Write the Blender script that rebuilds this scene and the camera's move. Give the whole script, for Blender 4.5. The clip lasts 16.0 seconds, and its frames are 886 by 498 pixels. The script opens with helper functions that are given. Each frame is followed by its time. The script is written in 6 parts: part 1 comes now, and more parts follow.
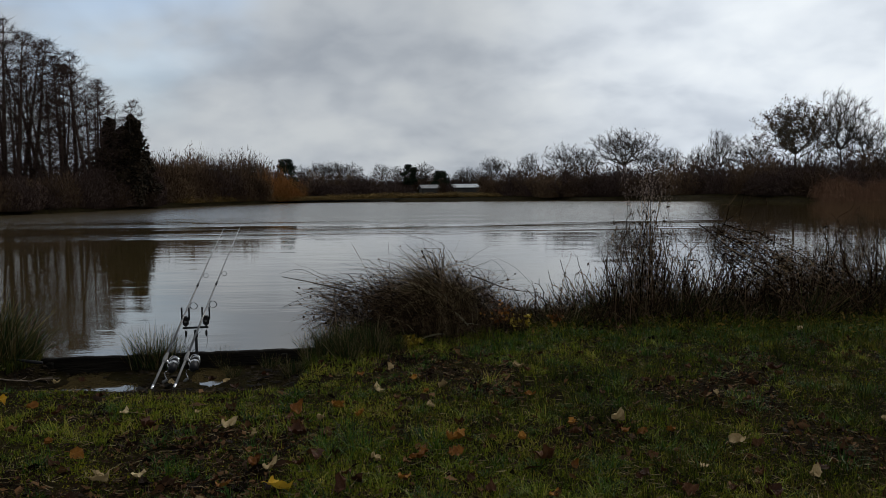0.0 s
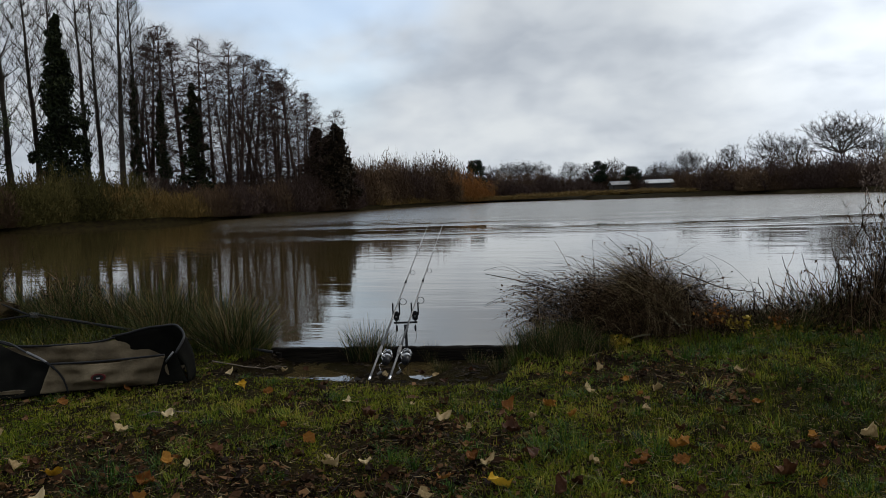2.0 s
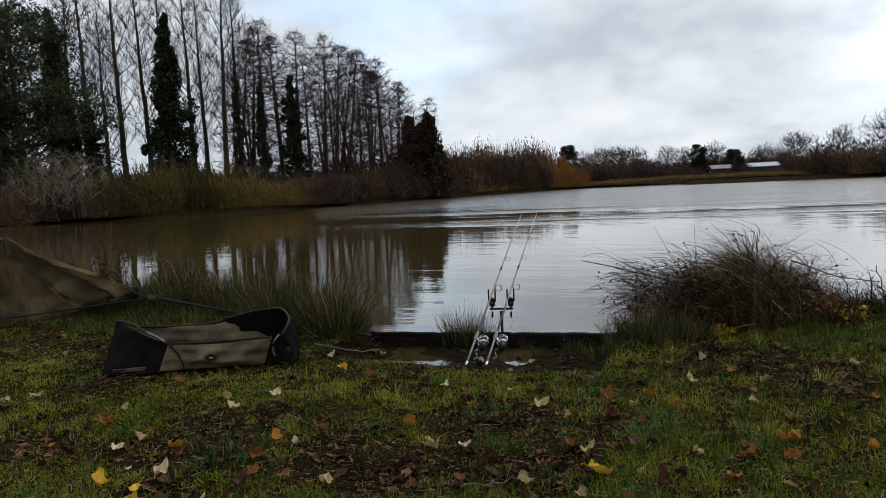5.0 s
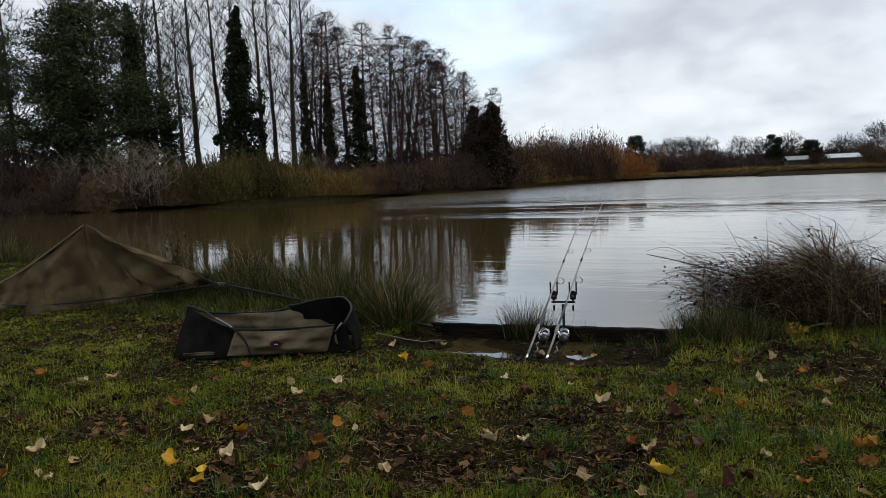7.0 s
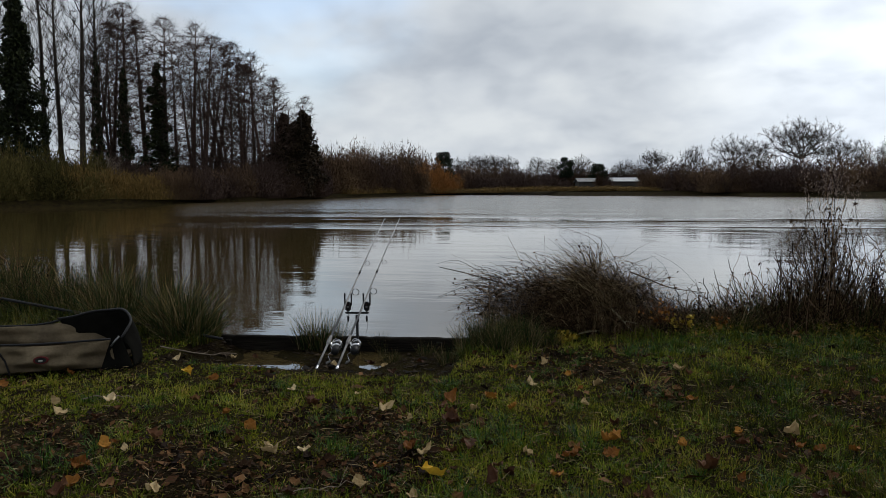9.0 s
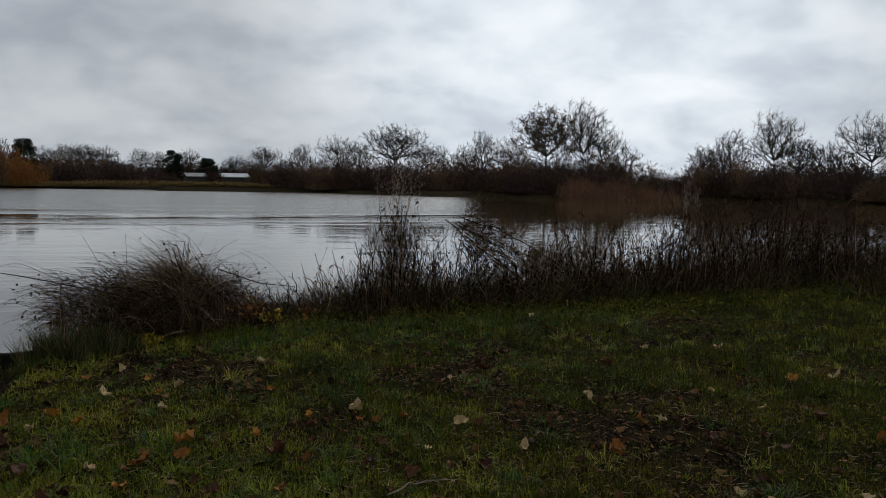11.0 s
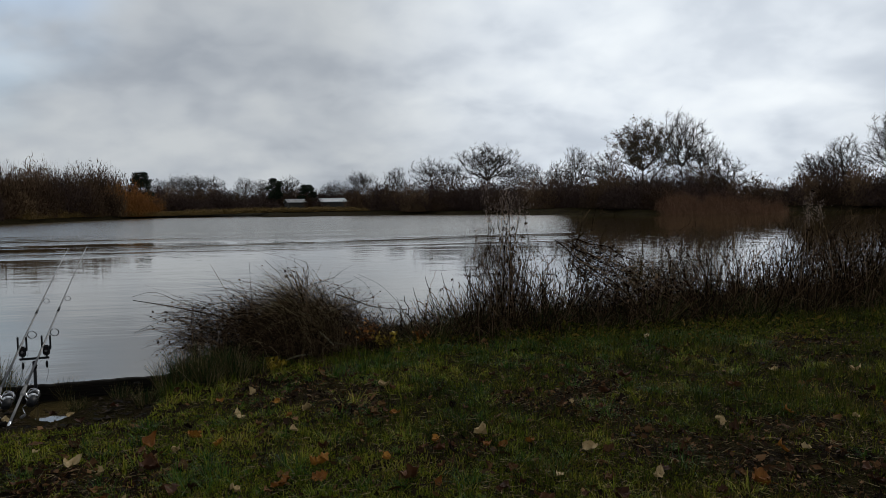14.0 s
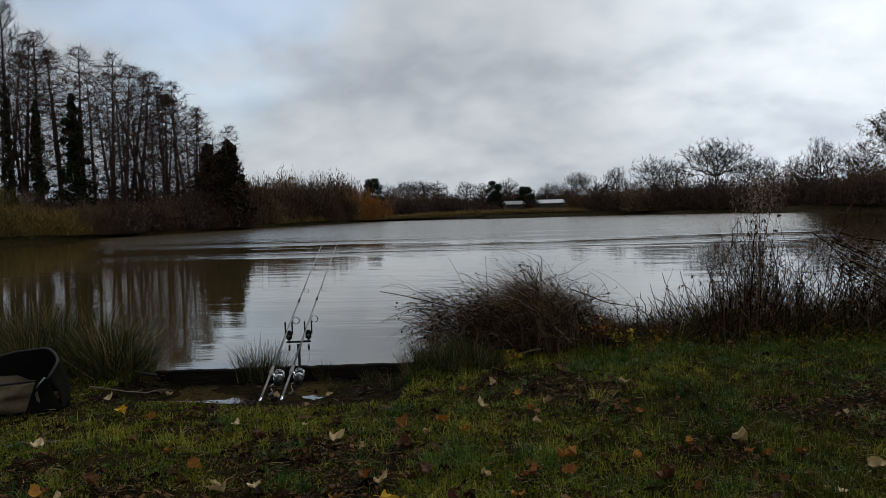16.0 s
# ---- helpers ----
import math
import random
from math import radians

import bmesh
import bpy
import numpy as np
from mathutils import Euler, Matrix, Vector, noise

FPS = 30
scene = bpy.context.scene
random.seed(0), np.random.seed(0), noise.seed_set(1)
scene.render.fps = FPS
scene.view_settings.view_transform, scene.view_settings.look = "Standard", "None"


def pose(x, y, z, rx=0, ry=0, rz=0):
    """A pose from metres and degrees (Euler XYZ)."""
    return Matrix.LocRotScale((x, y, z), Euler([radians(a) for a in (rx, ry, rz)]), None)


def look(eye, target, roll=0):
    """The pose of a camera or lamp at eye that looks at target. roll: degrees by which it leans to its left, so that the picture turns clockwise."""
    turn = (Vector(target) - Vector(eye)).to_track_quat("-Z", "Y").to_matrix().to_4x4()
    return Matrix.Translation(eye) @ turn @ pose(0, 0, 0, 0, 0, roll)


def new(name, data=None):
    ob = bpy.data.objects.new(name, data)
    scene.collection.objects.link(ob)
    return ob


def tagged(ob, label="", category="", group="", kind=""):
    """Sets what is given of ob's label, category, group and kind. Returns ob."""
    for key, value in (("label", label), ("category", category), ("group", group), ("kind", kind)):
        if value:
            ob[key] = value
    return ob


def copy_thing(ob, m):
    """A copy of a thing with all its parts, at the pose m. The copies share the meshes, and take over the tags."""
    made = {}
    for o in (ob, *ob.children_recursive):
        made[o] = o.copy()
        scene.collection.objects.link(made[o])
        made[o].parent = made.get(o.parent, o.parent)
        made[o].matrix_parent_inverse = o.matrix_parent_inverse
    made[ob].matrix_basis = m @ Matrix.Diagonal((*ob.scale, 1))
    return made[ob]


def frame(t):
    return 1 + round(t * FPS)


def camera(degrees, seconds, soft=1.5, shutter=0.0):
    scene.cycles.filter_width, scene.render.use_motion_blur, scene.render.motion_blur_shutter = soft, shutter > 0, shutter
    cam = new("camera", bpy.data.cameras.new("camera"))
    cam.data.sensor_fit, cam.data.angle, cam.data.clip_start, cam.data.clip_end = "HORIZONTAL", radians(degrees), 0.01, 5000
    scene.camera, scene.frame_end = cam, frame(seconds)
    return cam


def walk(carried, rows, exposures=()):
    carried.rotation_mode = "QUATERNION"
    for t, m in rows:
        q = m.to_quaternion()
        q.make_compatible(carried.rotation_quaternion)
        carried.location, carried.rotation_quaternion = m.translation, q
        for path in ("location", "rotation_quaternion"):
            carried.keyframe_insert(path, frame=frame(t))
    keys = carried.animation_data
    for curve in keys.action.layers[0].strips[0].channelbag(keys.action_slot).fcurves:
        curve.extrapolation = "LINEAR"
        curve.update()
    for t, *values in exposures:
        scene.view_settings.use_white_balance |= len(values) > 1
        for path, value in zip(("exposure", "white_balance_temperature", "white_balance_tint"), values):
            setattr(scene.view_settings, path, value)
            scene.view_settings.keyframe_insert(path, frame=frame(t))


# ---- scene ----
cam = camera(62.8, 16.0, soft=0.75)
PATH = [
    (0, (0.026, -0.021, 1.307), (0.02, 1.972, 1.145), -0.8),
    (0.5, (0.004, -0.002, 1.302), (-0.1, 1.988, 1.142), -1.5),
    (1, (-0.042, 0.019, 1.298), (-0.313, 1.995, 1.149), -2.4),
    (1.5, (-0.082, 0.032, 1.287), (-0.488, 1.985, 1.144), -2.5),
    (2, (-0.115, 0.034, 1.289), (-0.63, 1.96, 1.138), -2.3),
    (2.5, (-0.131, 0.024, 1.289), (-0.744, 1.921, 1.131), -2.3),
    (3, (-0.139, 0.014, 1.292), (-0.816, 1.888, 1.129), -2.6),
    (5.3, (-0.147, 0.001, 1.29), (-0.935, 1.83, 1.108), -3.0),
    (5.5, (-0.16, 0.004, 1.295), (-0.998, 1.81, 1.113), -3.2),
    (6, (-0.186, 0.001, 1.303), (-1.115, 1.761, 1.108), -2.8),
    (6.5, (-0.177, 0.006, 1.302), (-1.098, 1.77, 1.108), -2.7),
    (7, (-0.139, 0.015, 1.297), (-1.05, 1.785, 1.103), -2.6),
    (7.5, (-0.099, 0.024, 1.294), (-0.957, 1.82, 1.099), -2.2),
    (8, (-0.08, 0.019, 1.283), (-0.887, 1.839, 1.091), -1.8),
    (8.5, (-0.053, 0.018, 1.29), (-0.74, 1.886, 1.1), -1.4),
    (9, (0.003, 0.004, 1.303), (-0.421, 1.95, 1.126), -0.3),
    (9.5, (0.049, -0.015, 1.307), (-0.162, 1.968, 1.155), 0.5),
    (10, (0.112, -0.029, 1.307), (0.231, 1.961, 1.15), 1.1),
    (10.2, (0.139, -0.038, 1.318), (0.37, 1.942, 1.153), 1.0),
    (12.3, (0.259, -0.098, 1.299), (1.155, 1.682, 1.132), 1.4),
    (12.5, (0.233, -0.082, 1.295), (1.132, 1.697, 1.129), 1.4),
    (13, (0.153, -0.049, 1.314), (0.914, 1.794, 1.151), 0.9),
    (13.5, (0.103, -0.038, 1.332), (0.645, 1.881, 1.178), -0.0),
    (14, (0.062, -0.035, 1.342), (0.416, 1.929, 1.213), -0.9),
    (14.5, (0.015, -0.01, 1.347), (0.147, 1.982, 1.231), -1.7),
    (15, (-0.027, 0.011, 1.316), (-0.079, 2.007, 1.208), -2.1),
    (15.5, (-0.073, 0.025, 1.295), (-0.234, 2.016, 1.191), -2.1),
    (16, (-0.092, 0.034, 1.277), (-0.329, 2.016, 1.167), -1.9),
]
EXPOSURES = [(0, -0.14), (1.5, 0.12), (3, 0.40), (5.5, 0.54), (7, 0.60), (8, 0.50), (9, 0.24), (10, -0.09), (12.5, -0.13), (14, -0.13), (15, -0.06), (16, 0.0)]
walk(cam, [(t, look(eye, target, roll)) for t, eye, target, roll in PATH], EXPOSURES)

# ---------------------------------------------------------------- light
SUN_AZ, SUN_EL, GLOW_EL = radians(29), radians(38), radians(13)
world = bpy.data.worlds.new("world")
scene.world = world
world.use_nodes = True


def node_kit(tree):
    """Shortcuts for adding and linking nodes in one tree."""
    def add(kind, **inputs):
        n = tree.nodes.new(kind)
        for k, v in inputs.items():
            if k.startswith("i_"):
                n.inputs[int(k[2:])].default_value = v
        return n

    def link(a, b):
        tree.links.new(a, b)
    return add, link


def build_sky():
    """Broken winter overcast: a Nishita sky behind layered grey cloud."""
    tree = world.node_tree
    tree.nodes.clear()
    add, link = node_kit(tree)
    out, bg = add("ShaderNodeOutputWorld"), add("ShaderNodeBackground")
    sky = add("ShaderNodeTexSky")
    sky.sky_type, sky.sun_disc = "NISHITA", False
    sky.sun_elevation, sky.sun_rotation = SUN_EL, SUN_AZ
    sky.dust_density, sky.air_density = 0.6, 1.0
    coord, sep = add("ShaderNodeTexCoord"), add("ShaderNodeSeparateXYZ")
    link(coord.outputs["Generated"], sep.inputs[0])
    # directions laid out on a flat cloud deck
    up = add("ShaderNodeMath"); up.operation = "MAXIMUM"; up.inputs[1].default_value = 0.0
    link(sep.outputs[2], up.inputs[0])
    up2 = add("ShaderNodeMath"); up2.operation = "ADD"; up2.inputs[1].default_value = 0.42
    link(up.outputs[0], up2.inputs[0])
    flat = []
    for k in (0, 1):
        d = add("ShaderNodeMath"); d.operation = "DIVIDE"
        link(sep.outputs[k], d.inputs[0]); link(up2.outputs[0], d.inputs[1])
        flat.append(d)
    deck = add("ShaderNodeCombineXYZ")
    link(flat[0].outputs[0], deck.inputs[0]); link(flat[1].outputs[0], deck.inputs[1])

    def cloud(scale, detail, rough, offset, lo, hi, distort=0.0):
        mp = add("ShaderNodeMapping"); mp.inputs["Location"].default_value = offset
        link(deck.outputs[0], mp.inputs[0])
        n = add("ShaderNodeTexNoise")
        n.inputs["Scale"].default_value, n.inputs["Detail"].default_value = scale, detail
        n.inputs["Roughness"].default_value, n.inputs["Distortion"].default_value = rough, distort
        link(mp.outputs[0], n.inputs["Vector"])
        r = add("ShaderNodeMapRange"); r.interpolation_type = "SMOOTHSTEP"
        r.inputs["From Min"].default_value, r.inputs["From Max"].default_value = lo, hi
        link(n.outputs["Fac"], r.inputs["Value"])
        return r.outputs["Result"]
    billow = cloud(2.6, 3.0, 0.45, (3.1, 1.7, 0.0), 0.34, 0.68, 0.3)
    wisp = cloud(7.5, 3.5, 0.5, (1.4, 6.2, 3.0), 0.30, 0.72, 0.2)
    gaps = cloud(2.0, 4.0, 0.55, (7.3, 4.2, 2.0), 0.36, 0.60)
    blend = add("ShaderNodeMix"); blend.inputs["Factor"].default_value = 0.32
    link(billow, blend.inputs["A"]); link(wisp, blend.inputs["B"])
    shade = blend.outputs["Result"]
    ramp = add("ShaderNodeValToRGB")
    ramp.color_ramp.elements[0].color = (0.37, 0.41, 0.465, 1)
    ramp.color_ramp.elements[1].color = (0.615, 0.65, 0.675, 1)
    mid = ramp.color_ramp.elements.new(0.5); mid.color = (0.505, 0.545, 0.59, 1)
    link(shade, ramp.inputs[0])
    # cloud is brightest under the hidden sun
    sunward = add("ShaderNodeVectorMath"); sunward.operation = "DOT_PRODUCT"
    sunward.inputs[1].default_value = (math.sin(SUN_AZ) * math.cos(GLOW_EL), math.cos(SUN_AZ) * math.cos(GLOW_EL), math.sin(GLOW_EL))
    link(coord.outputs["Generated"], sunward.inputs[0])
    glow = add("ShaderNodeMapRange"); glow.interpolation_type = "SMOOTHSTEP"
    glow.inputs["From Min"].default_value, glow.inputs["From Max"].default_value = 0.88, 1.0
    glow.inputs["To Min"].default_value, glow.inputs["To Max"].default_value = 1.0, 1.65
    link(sunward.outputs["Value"], glow.inputs["Value"])
    lit = add("ShaderNodeVectorMath"); lit.operation = "SCALE"
    link(ramp.outputs[0], lit.inputs[0]); link(glow.outputs[0], lit.inputs["Scale"])
    blue = add("ShaderNodeVectorMath"); blue.operation = "SCALE"; blue.inputs["Scale"].default_value = 0.16
    link(sky.outputs[0], blue.inputs[0])
    thin = add("ShaderNodeMath"); thin.operation = "MULTIPLY"
    # the deck thins to pale blue over the wooded shore
    clear = (math.sin(radians(-26)) * math.cos(radians(19)), math.cos(radians(-26)) * math.cos(radians(19)), math.sin(radians(19)))
    thinward = add("ShaderNodeVectorMath"); thinward.operation = "DOT_PRODUCT"; thinward.inputs[1].default_value = clear
    link(coord.outputs["Generated"], thinward.inputs[0])
    away = add("ShaderNodeMapRange"); away.interpolation_type = "SMOOTHSTEP"
    away.inputs["From Min"].default_value, away.inputs["From Max"].default_value = 0.96, 0.995
    away.inputs["To Min"].default_value, away.inputs["To Max"].default_value = 0.0, 0.48
    link(thinward.outputs["Value"], away.inputs["Value"])
    link(gaps, thin.inputs[0]); link(away.outputs[0], thin.inputs[1])
    mix = add("ShaderNodeMix"); mix.data_type = "RGBA"
    link(thin.outputs[0], mix.inputs["Factor"])
    link(lit.outputs[0], mix.inputs["A"]); link(blue.outputs[0], mix.inputs["B"])
    link(mix.outputs["Result"], bg.inputs[0])
    bg.inputs[1].default_value = 1.0
    link(bg.outputs[0], out.inputs[0])


build_sky()
sun = new("sun", bpy.data.lights.new("sun", "SUN"))
sun.data.energy, sun.data.angle, sun.data.color = 1.15, radians(20), (1.0, 0.95, 0.88)
sun.matrix_world = look((40 * math.sin(SUN_AZ), 40 * math.cos(SUN_AZ), 30), (40 * math.sin(SUN_AZ) - math.sin(SUN_AZ) * math.cos(SUN_EL), 40 * math.cos(SUN_AZ) - math.cos(SUN_AZ) * math.cos(SUN_EL), 30 - math.sin(SUN_EL)))

# ---------------------------------------------------------------- materials


def material(name, colors, rough=0.8, scale=6.0, detail=5.0, bump=0.0, bump_scale=40.0, island=0.0, objects=0.0, metal=0.0, spec=0.1, stretch=(1, 1, 1), spread=0.3, coords="Object", trans=0.0):
    """A surface whose colour wanders between several tones by noise, with per-piece variation and fine relief."""
    m = bpy.data.materials.new(name)
    m.use_nodes = True
    tree = m.node_tree
    add, link = node_kit(tree)
    bsdf = tree.nodes["Principled BSDF"]
    bsdf.inputs["Roughness"].default_value = rough
    bsdf.inputs["Metallic"].default_value = metal
    bsdf.inputs["Specular IOR Level"].default_value = spec
    tc, mp = add("ShaderNodeTexCoord"), add("ShaderNodeMapping")
    mp.inputs["Scale"].default_value = stretch
    link(tc.outputs[coords], mp.inputs[0])
    n = add("ShaderNodeTexNoise")
    n.inputs["Scale"].default_value, n.inputs["Detail"].default_value, n.inputs["Roughness"].default_value = scale, detail, 0.62
    link(mp.outputs[0], n.inputs["Vector"])
    fac = n.outputs["Fac"]
    widen = add("ShaderNodeMapRange")
    widen.inputs["From Min"].default_value, widen.inputs["From Max"].default_value = 0.5 - spread, 0.5 + spread
    link(fac, widen.inputs["Value"])
    fac = widen.outputs[0]
    for amount, source in ((island, "geo"), (objects, "obj")):
        if amount:
            src = add("ShaderNodeNewGeometry").outputs["Random Per Island"] if source == "geo" else add("ShaderNodeObjectInfo").outputs["Random"]
            mixer = add("ShaderNodeMix")
            mixer.inputs["Factor"].default_value = amount
            link(fac, mixer.inputs["A"]); link(src, mixer.inputs["B"])
            stretch_out = add("ShaderNodeMapRange")
            stretch_out.inputs["From Min"].default_value, stretch_out.inputs["From Max"].default_value = 0.17, 0.83
            link(mixer.outputs["Result"], stretch_out.inputs["Value"])
            fac = stretch_out.outputs[0]
    ramp = add("ShaderNodeValToRGB")
    els = ramp.color_ramp.elements
    while len(els) < len(colors):
        els.new(0.5)
    for k, c in enumerate(colors):
        els[k].position = k / max(1, len(colors) - 1)
        els[k].color = (*c, 1)
    link(fac, ramp.inputs[0])
    link(ramp.outputs[0], bsdf.inputs["Base Color"])
    if bump:
        b, n2 = add("ShaderNodeBump"), add("ShaderNodeTexNoise")
        n2.inputs["Scale"].default_value, n2.inputs["Detail"].default_value = bump_scale, 6.0
        link(mp.outputs[0], n2.inputs["Vector"])
        b.inputs["Strength"].default_value, b.inputs["Distance"].default_value = min(1.0, bump * 4), 0.02 * bump * 10
        link(n2.outputs["Fac"], b.inputs["Height"])
        link(b.outputs[0], bsdf.inputs["Normal"])
    if trans:
        tr, ms = add("ShaderNodeBsdfTranslucent"), add("ShaderNodeMixShader")
        link(ramp.outputs[0], tr.inputs[0])
        ms.inputs[0].default_value = trans
        link(bsdf.outputs[0], ms.inputs[1]); link(tr.outputs[0], ms.inputs[2])
        link(ms.outputs[0], tree.nodes["Material Output"].inputs[0])
    return m


def water_material():
    m = bpy.data.materials.new("lake_water")
    m.use_nodes = True
    tree = m.node_tree
    add, link = node_kit(tree)
    bsdf = tree.nodes["Principled BSDF"]
    bsdf.inputs["Base Color"].default_value = (0.050, 0.036, 0.014, 1)
    bsdf.inputs["Roughness"].default_value = 0.03
    bsdf.inputs["IOR"].default_value = 1.8
    bsdf.inputs["Specular IOR Level"].default_value = 0.5
    tc = add("ShaderNodeTexCoord")
    heights = []
    for scale, stretch, gain, detail in ((0.9, (0.5, 1.5, 1), 1.0, 3.0), (2.6, (0.35, 1.6, 1), 0.34, 2.0), (6.0, (0.4, 1.5, 1), 0.10, 2.0)):
        mp, n, g = add("ShaderNodeMapping"), add("ShaderNodeTexNoise"), add("ShaderNodeMath")
        mp.inputs["Scale"].default_value = stretch
        mp.inputs["Rotation"].default_value = (0, 0, 0.12)
        link(tc.outputs["Object"], mp.inputs[0]); link(mp.outputs[0], n.inputs["Vector"])
        n.inputs["Scale"].default_value, n.inputs["Detail"].default_value = scale, detail
        g.operation, g.inputs[1].default_value = "MULTIPLY", gain
        link(n.outputs["Fac"], g.inputs[0])
        heights.append(g.outputs[0])
    total, part_sum = add("ShaderNodeMath"), add("ShaderNodeMath")
    link(heights[0], part_sum.inputs[0]); link(heights[1], part_sum.inputs[1])
    link(part_sum.outputs[0], total.inputs[0]); link(heights[2], total.inputs[1])
    # the breeze ruffles the open middle; the lee of the banks stays calm
    sep = add("ShaderNodeSeparateXYZ")
    link(tc.outputs["Object"], sep.inputs[0])
    gust, gm = add("ShaderNodeTexNoise"), add("ShaderNodeMapping")
    gm.inputs["Scale"].default_value = (0.035, 0.22, 1)
    link(tc.outputs["Object"], gm.inputs[0]); link(gm.outputs[0], gust.inputs["Vector"])
    gust.inputs["Scale"].default_value, gust.inputs["Detail"].default_value = 1.3, 5.0

    def math_node(op, a, b):
        n = add("ShaderNodeMath"); n.operation = op
        for k, v in enumerate((a, b)):
            if isinstance(v, (int, float)):
                n.inputs[k].default_value = v
            else:
                link(v, n.inputs[k])
        return n.outputs[0]

    def ease(value, lo, hi):
        r = add("ShaderNodeMapRange"); r.interpolation_type = "SMOOTHSTEP"
        r.inputs["From Min"].default_value, r.inputs["From Max"].default_value = lo, hi
        link(value, r.inputs["Value"])
        return r.outputs[0]
    stray = math_node("MULTIPLY", math_node("SUBTRACT", gust.outputs["Fac"], 0.5), 44.0)
    out_far = ease(math_node("ADD", sep.outputs[1], stray), 24.0, 40.0)
    lee_left = ease(math_node("ADD", sep.outputs[0], math_node("MULTIPLY", sep.outputs[1], 0.62)), -2.5, 1.5)
    lee_right = ease(math_node("SUBTRACT", math_node("MULTIPLY", sep.outputs[1], 0.37), sep.outputs[0]), -1.5, 3.0)
    ruffle = math_node("MULTIPLY", out_far, math_node("MULTIPLY", lee_left, lee_right))
    ruffled = math_node("MULTIPLY", total.outputs[0], math_node("ADD", 0.13, math_node("MULTIPLY", ruffle, 2.4)))
    link(math_node("ADD", 0.03, math_node("MULTIPLY", ruffle, 0.20)), bsdf.inputs["Roughness"])
    b = add("ShaderNodeBump")
    b.inputs["Strength"].default_value, b.inputs["Distance"].default_value = 1.0, 0.05
    link(ruffled, b.inputs["Height"]); link(b.outputs[0], bsdf.inputs["Normal"])
    return m


MAT_WATER = water_material()
MAT_SOIL = material("wet_turf_soil", [(0.005, 0.0035, 0.002), (0.013, 0.009, 0.0045), (0.022, 0.018, 0.006), (0.028, 0.018, 0.008)], 1.0, 2.6, 9, 0.35, 40, spread=0.2, spec=0.02)
MAT_MOSS = material("yellow_green_moss", [(0.032, 0.042, 0.004), (0.090, 0.105, 0.008), (0.175, 0.175, 0.012), (0.25, 0.21, 0.020)], 0.85, 2.6, 5, island=0.4, spread=0.2, trans=0.2, spec=0.03)
MAT_GRASS = material("grass_blades", [(0.025, 0.042, 0.004), (0.082, 0.118, 0.009), (0.185, 0.205, 0.015), (0.32, 0.26, 0.05)], 0.6, 1.6, 4, island=0.5, spread=0.2, trans=0.25, spec=0.12)
# a darker green grass, toned down further to carry the right bank's shade
MAT_COARSE = material("coarse_grass_shade_tint", [(0.009, 0.014, 0.002), (0.024, 0.034, 0.004), (0.056, 0.066, 0.006), (0.14, 0.10, 0.024)], 0.6, 1.6, 4, island=0.55, spread=0.2, trans=0.2, spec=0.12)
MAT_TUFT = material("lush_grass_tufts", [(0.006, 0.019, 0.003), (0.016, 0.048, 0.005), (0.042, 0.095, 0.008), (0.11, 0.13, 0.022)], 0.55, 1.5, 4, island=0.6, spread=0.2, trans=0.25, spec=0.12)
MAT_RUSH = material("rush_stems", [(0.006, 0.016, 0.005), (0.016, 0.032, 0.009), (0.045, 0.056, 0.016), (0.16, 0.115, 0.045)], 0.6, 2.0, 3, island=0.7, spec=0.03)
MAT_STRAW = material("dead_stems", [(0.026, 0.017, 0.008), (0.066, 0.045, 0.021), (0.135, 0.098, 0.050), (0.26, 0.20, 0.11)], 0.85, 2.0, 3, island=0.8, spec=0.03)
MAT_BRAMBLE = material("bramble_canes", [(0.007, 0.004, 0.0025), (0.020, 0.012, 0.0065), (0.053, 0.032, 0.018), (0.13, 0.084, 0.046)], 0.75, 2.5, 3, island=0.75, spec=0.03)
MAT_FLUFF = material("seed_fluff", [(0.16, 0.12, 0.10), (0.34, 0.27, 0.23)], 0.95, 5, 3, island=0.6, trans=0.3)
MAT_BARK = material("bare_bark", [(0.020, 0.016, 0.013), (0.045, 0.037, 0.030), (0.075, 0.064, 0.052)], 0.9, 3.0, 5, 0.2, 20, island=0.35)
MAT_BARK_PALE = material("pale_twigs", [(0.08, 0.062, 0.048), (0.17, 0.135, 0.105), (0.27, 0.22, 0.175)], 0.9, 3.0, 5, island=0.5)
MAT_BARK_RED = material("purple_brown_twigs", [(0.030, 0.018, 0.015), (0.058, 0.037, 0.030), (0.092, 0.062, 0.050)], 0.9, 3.0, 5, island=0.5)
MAT_IVY = material("ivy_leaves", [(0.006, 0.009, 0.004), (0.015, 0.020, 0.008), (0.034, 0.040, 0.014)], 0.5, 0.8, 4, island=0.6)
MAT_NEEDLE = material("conifer_foliage", [(0.012, 0.018, 0.008), (0.032, 0.043, 0.017), (0.085, 0.095, 0.036)], 0.65, 0.7, 4, island=0.6)
MAT_PINE = material("dark_pine_needles", [(0.004, 0.008, 0.004), (0.010, 0.018, 0.008), (0.022, 0.034, 0.015)], 0.65, 0.7, 4, island=0.6)
MAT_DARKTREE = material("brown_green_conifer", [(0.010, 0.008, 0.005), (0.027, 0.019, 0.011), (0.054, 0.036, 0.020)], 0.75, 0.7, 4, island=0.6)
MAT_OAKLEAF = material("withered_oak_leaves", [(0.03, 0.020, 0.010), (0.065, 0.045, 0.022), (0.10, 0.065, 0.03)], 0.75, 0.8, 4, island=0.7)
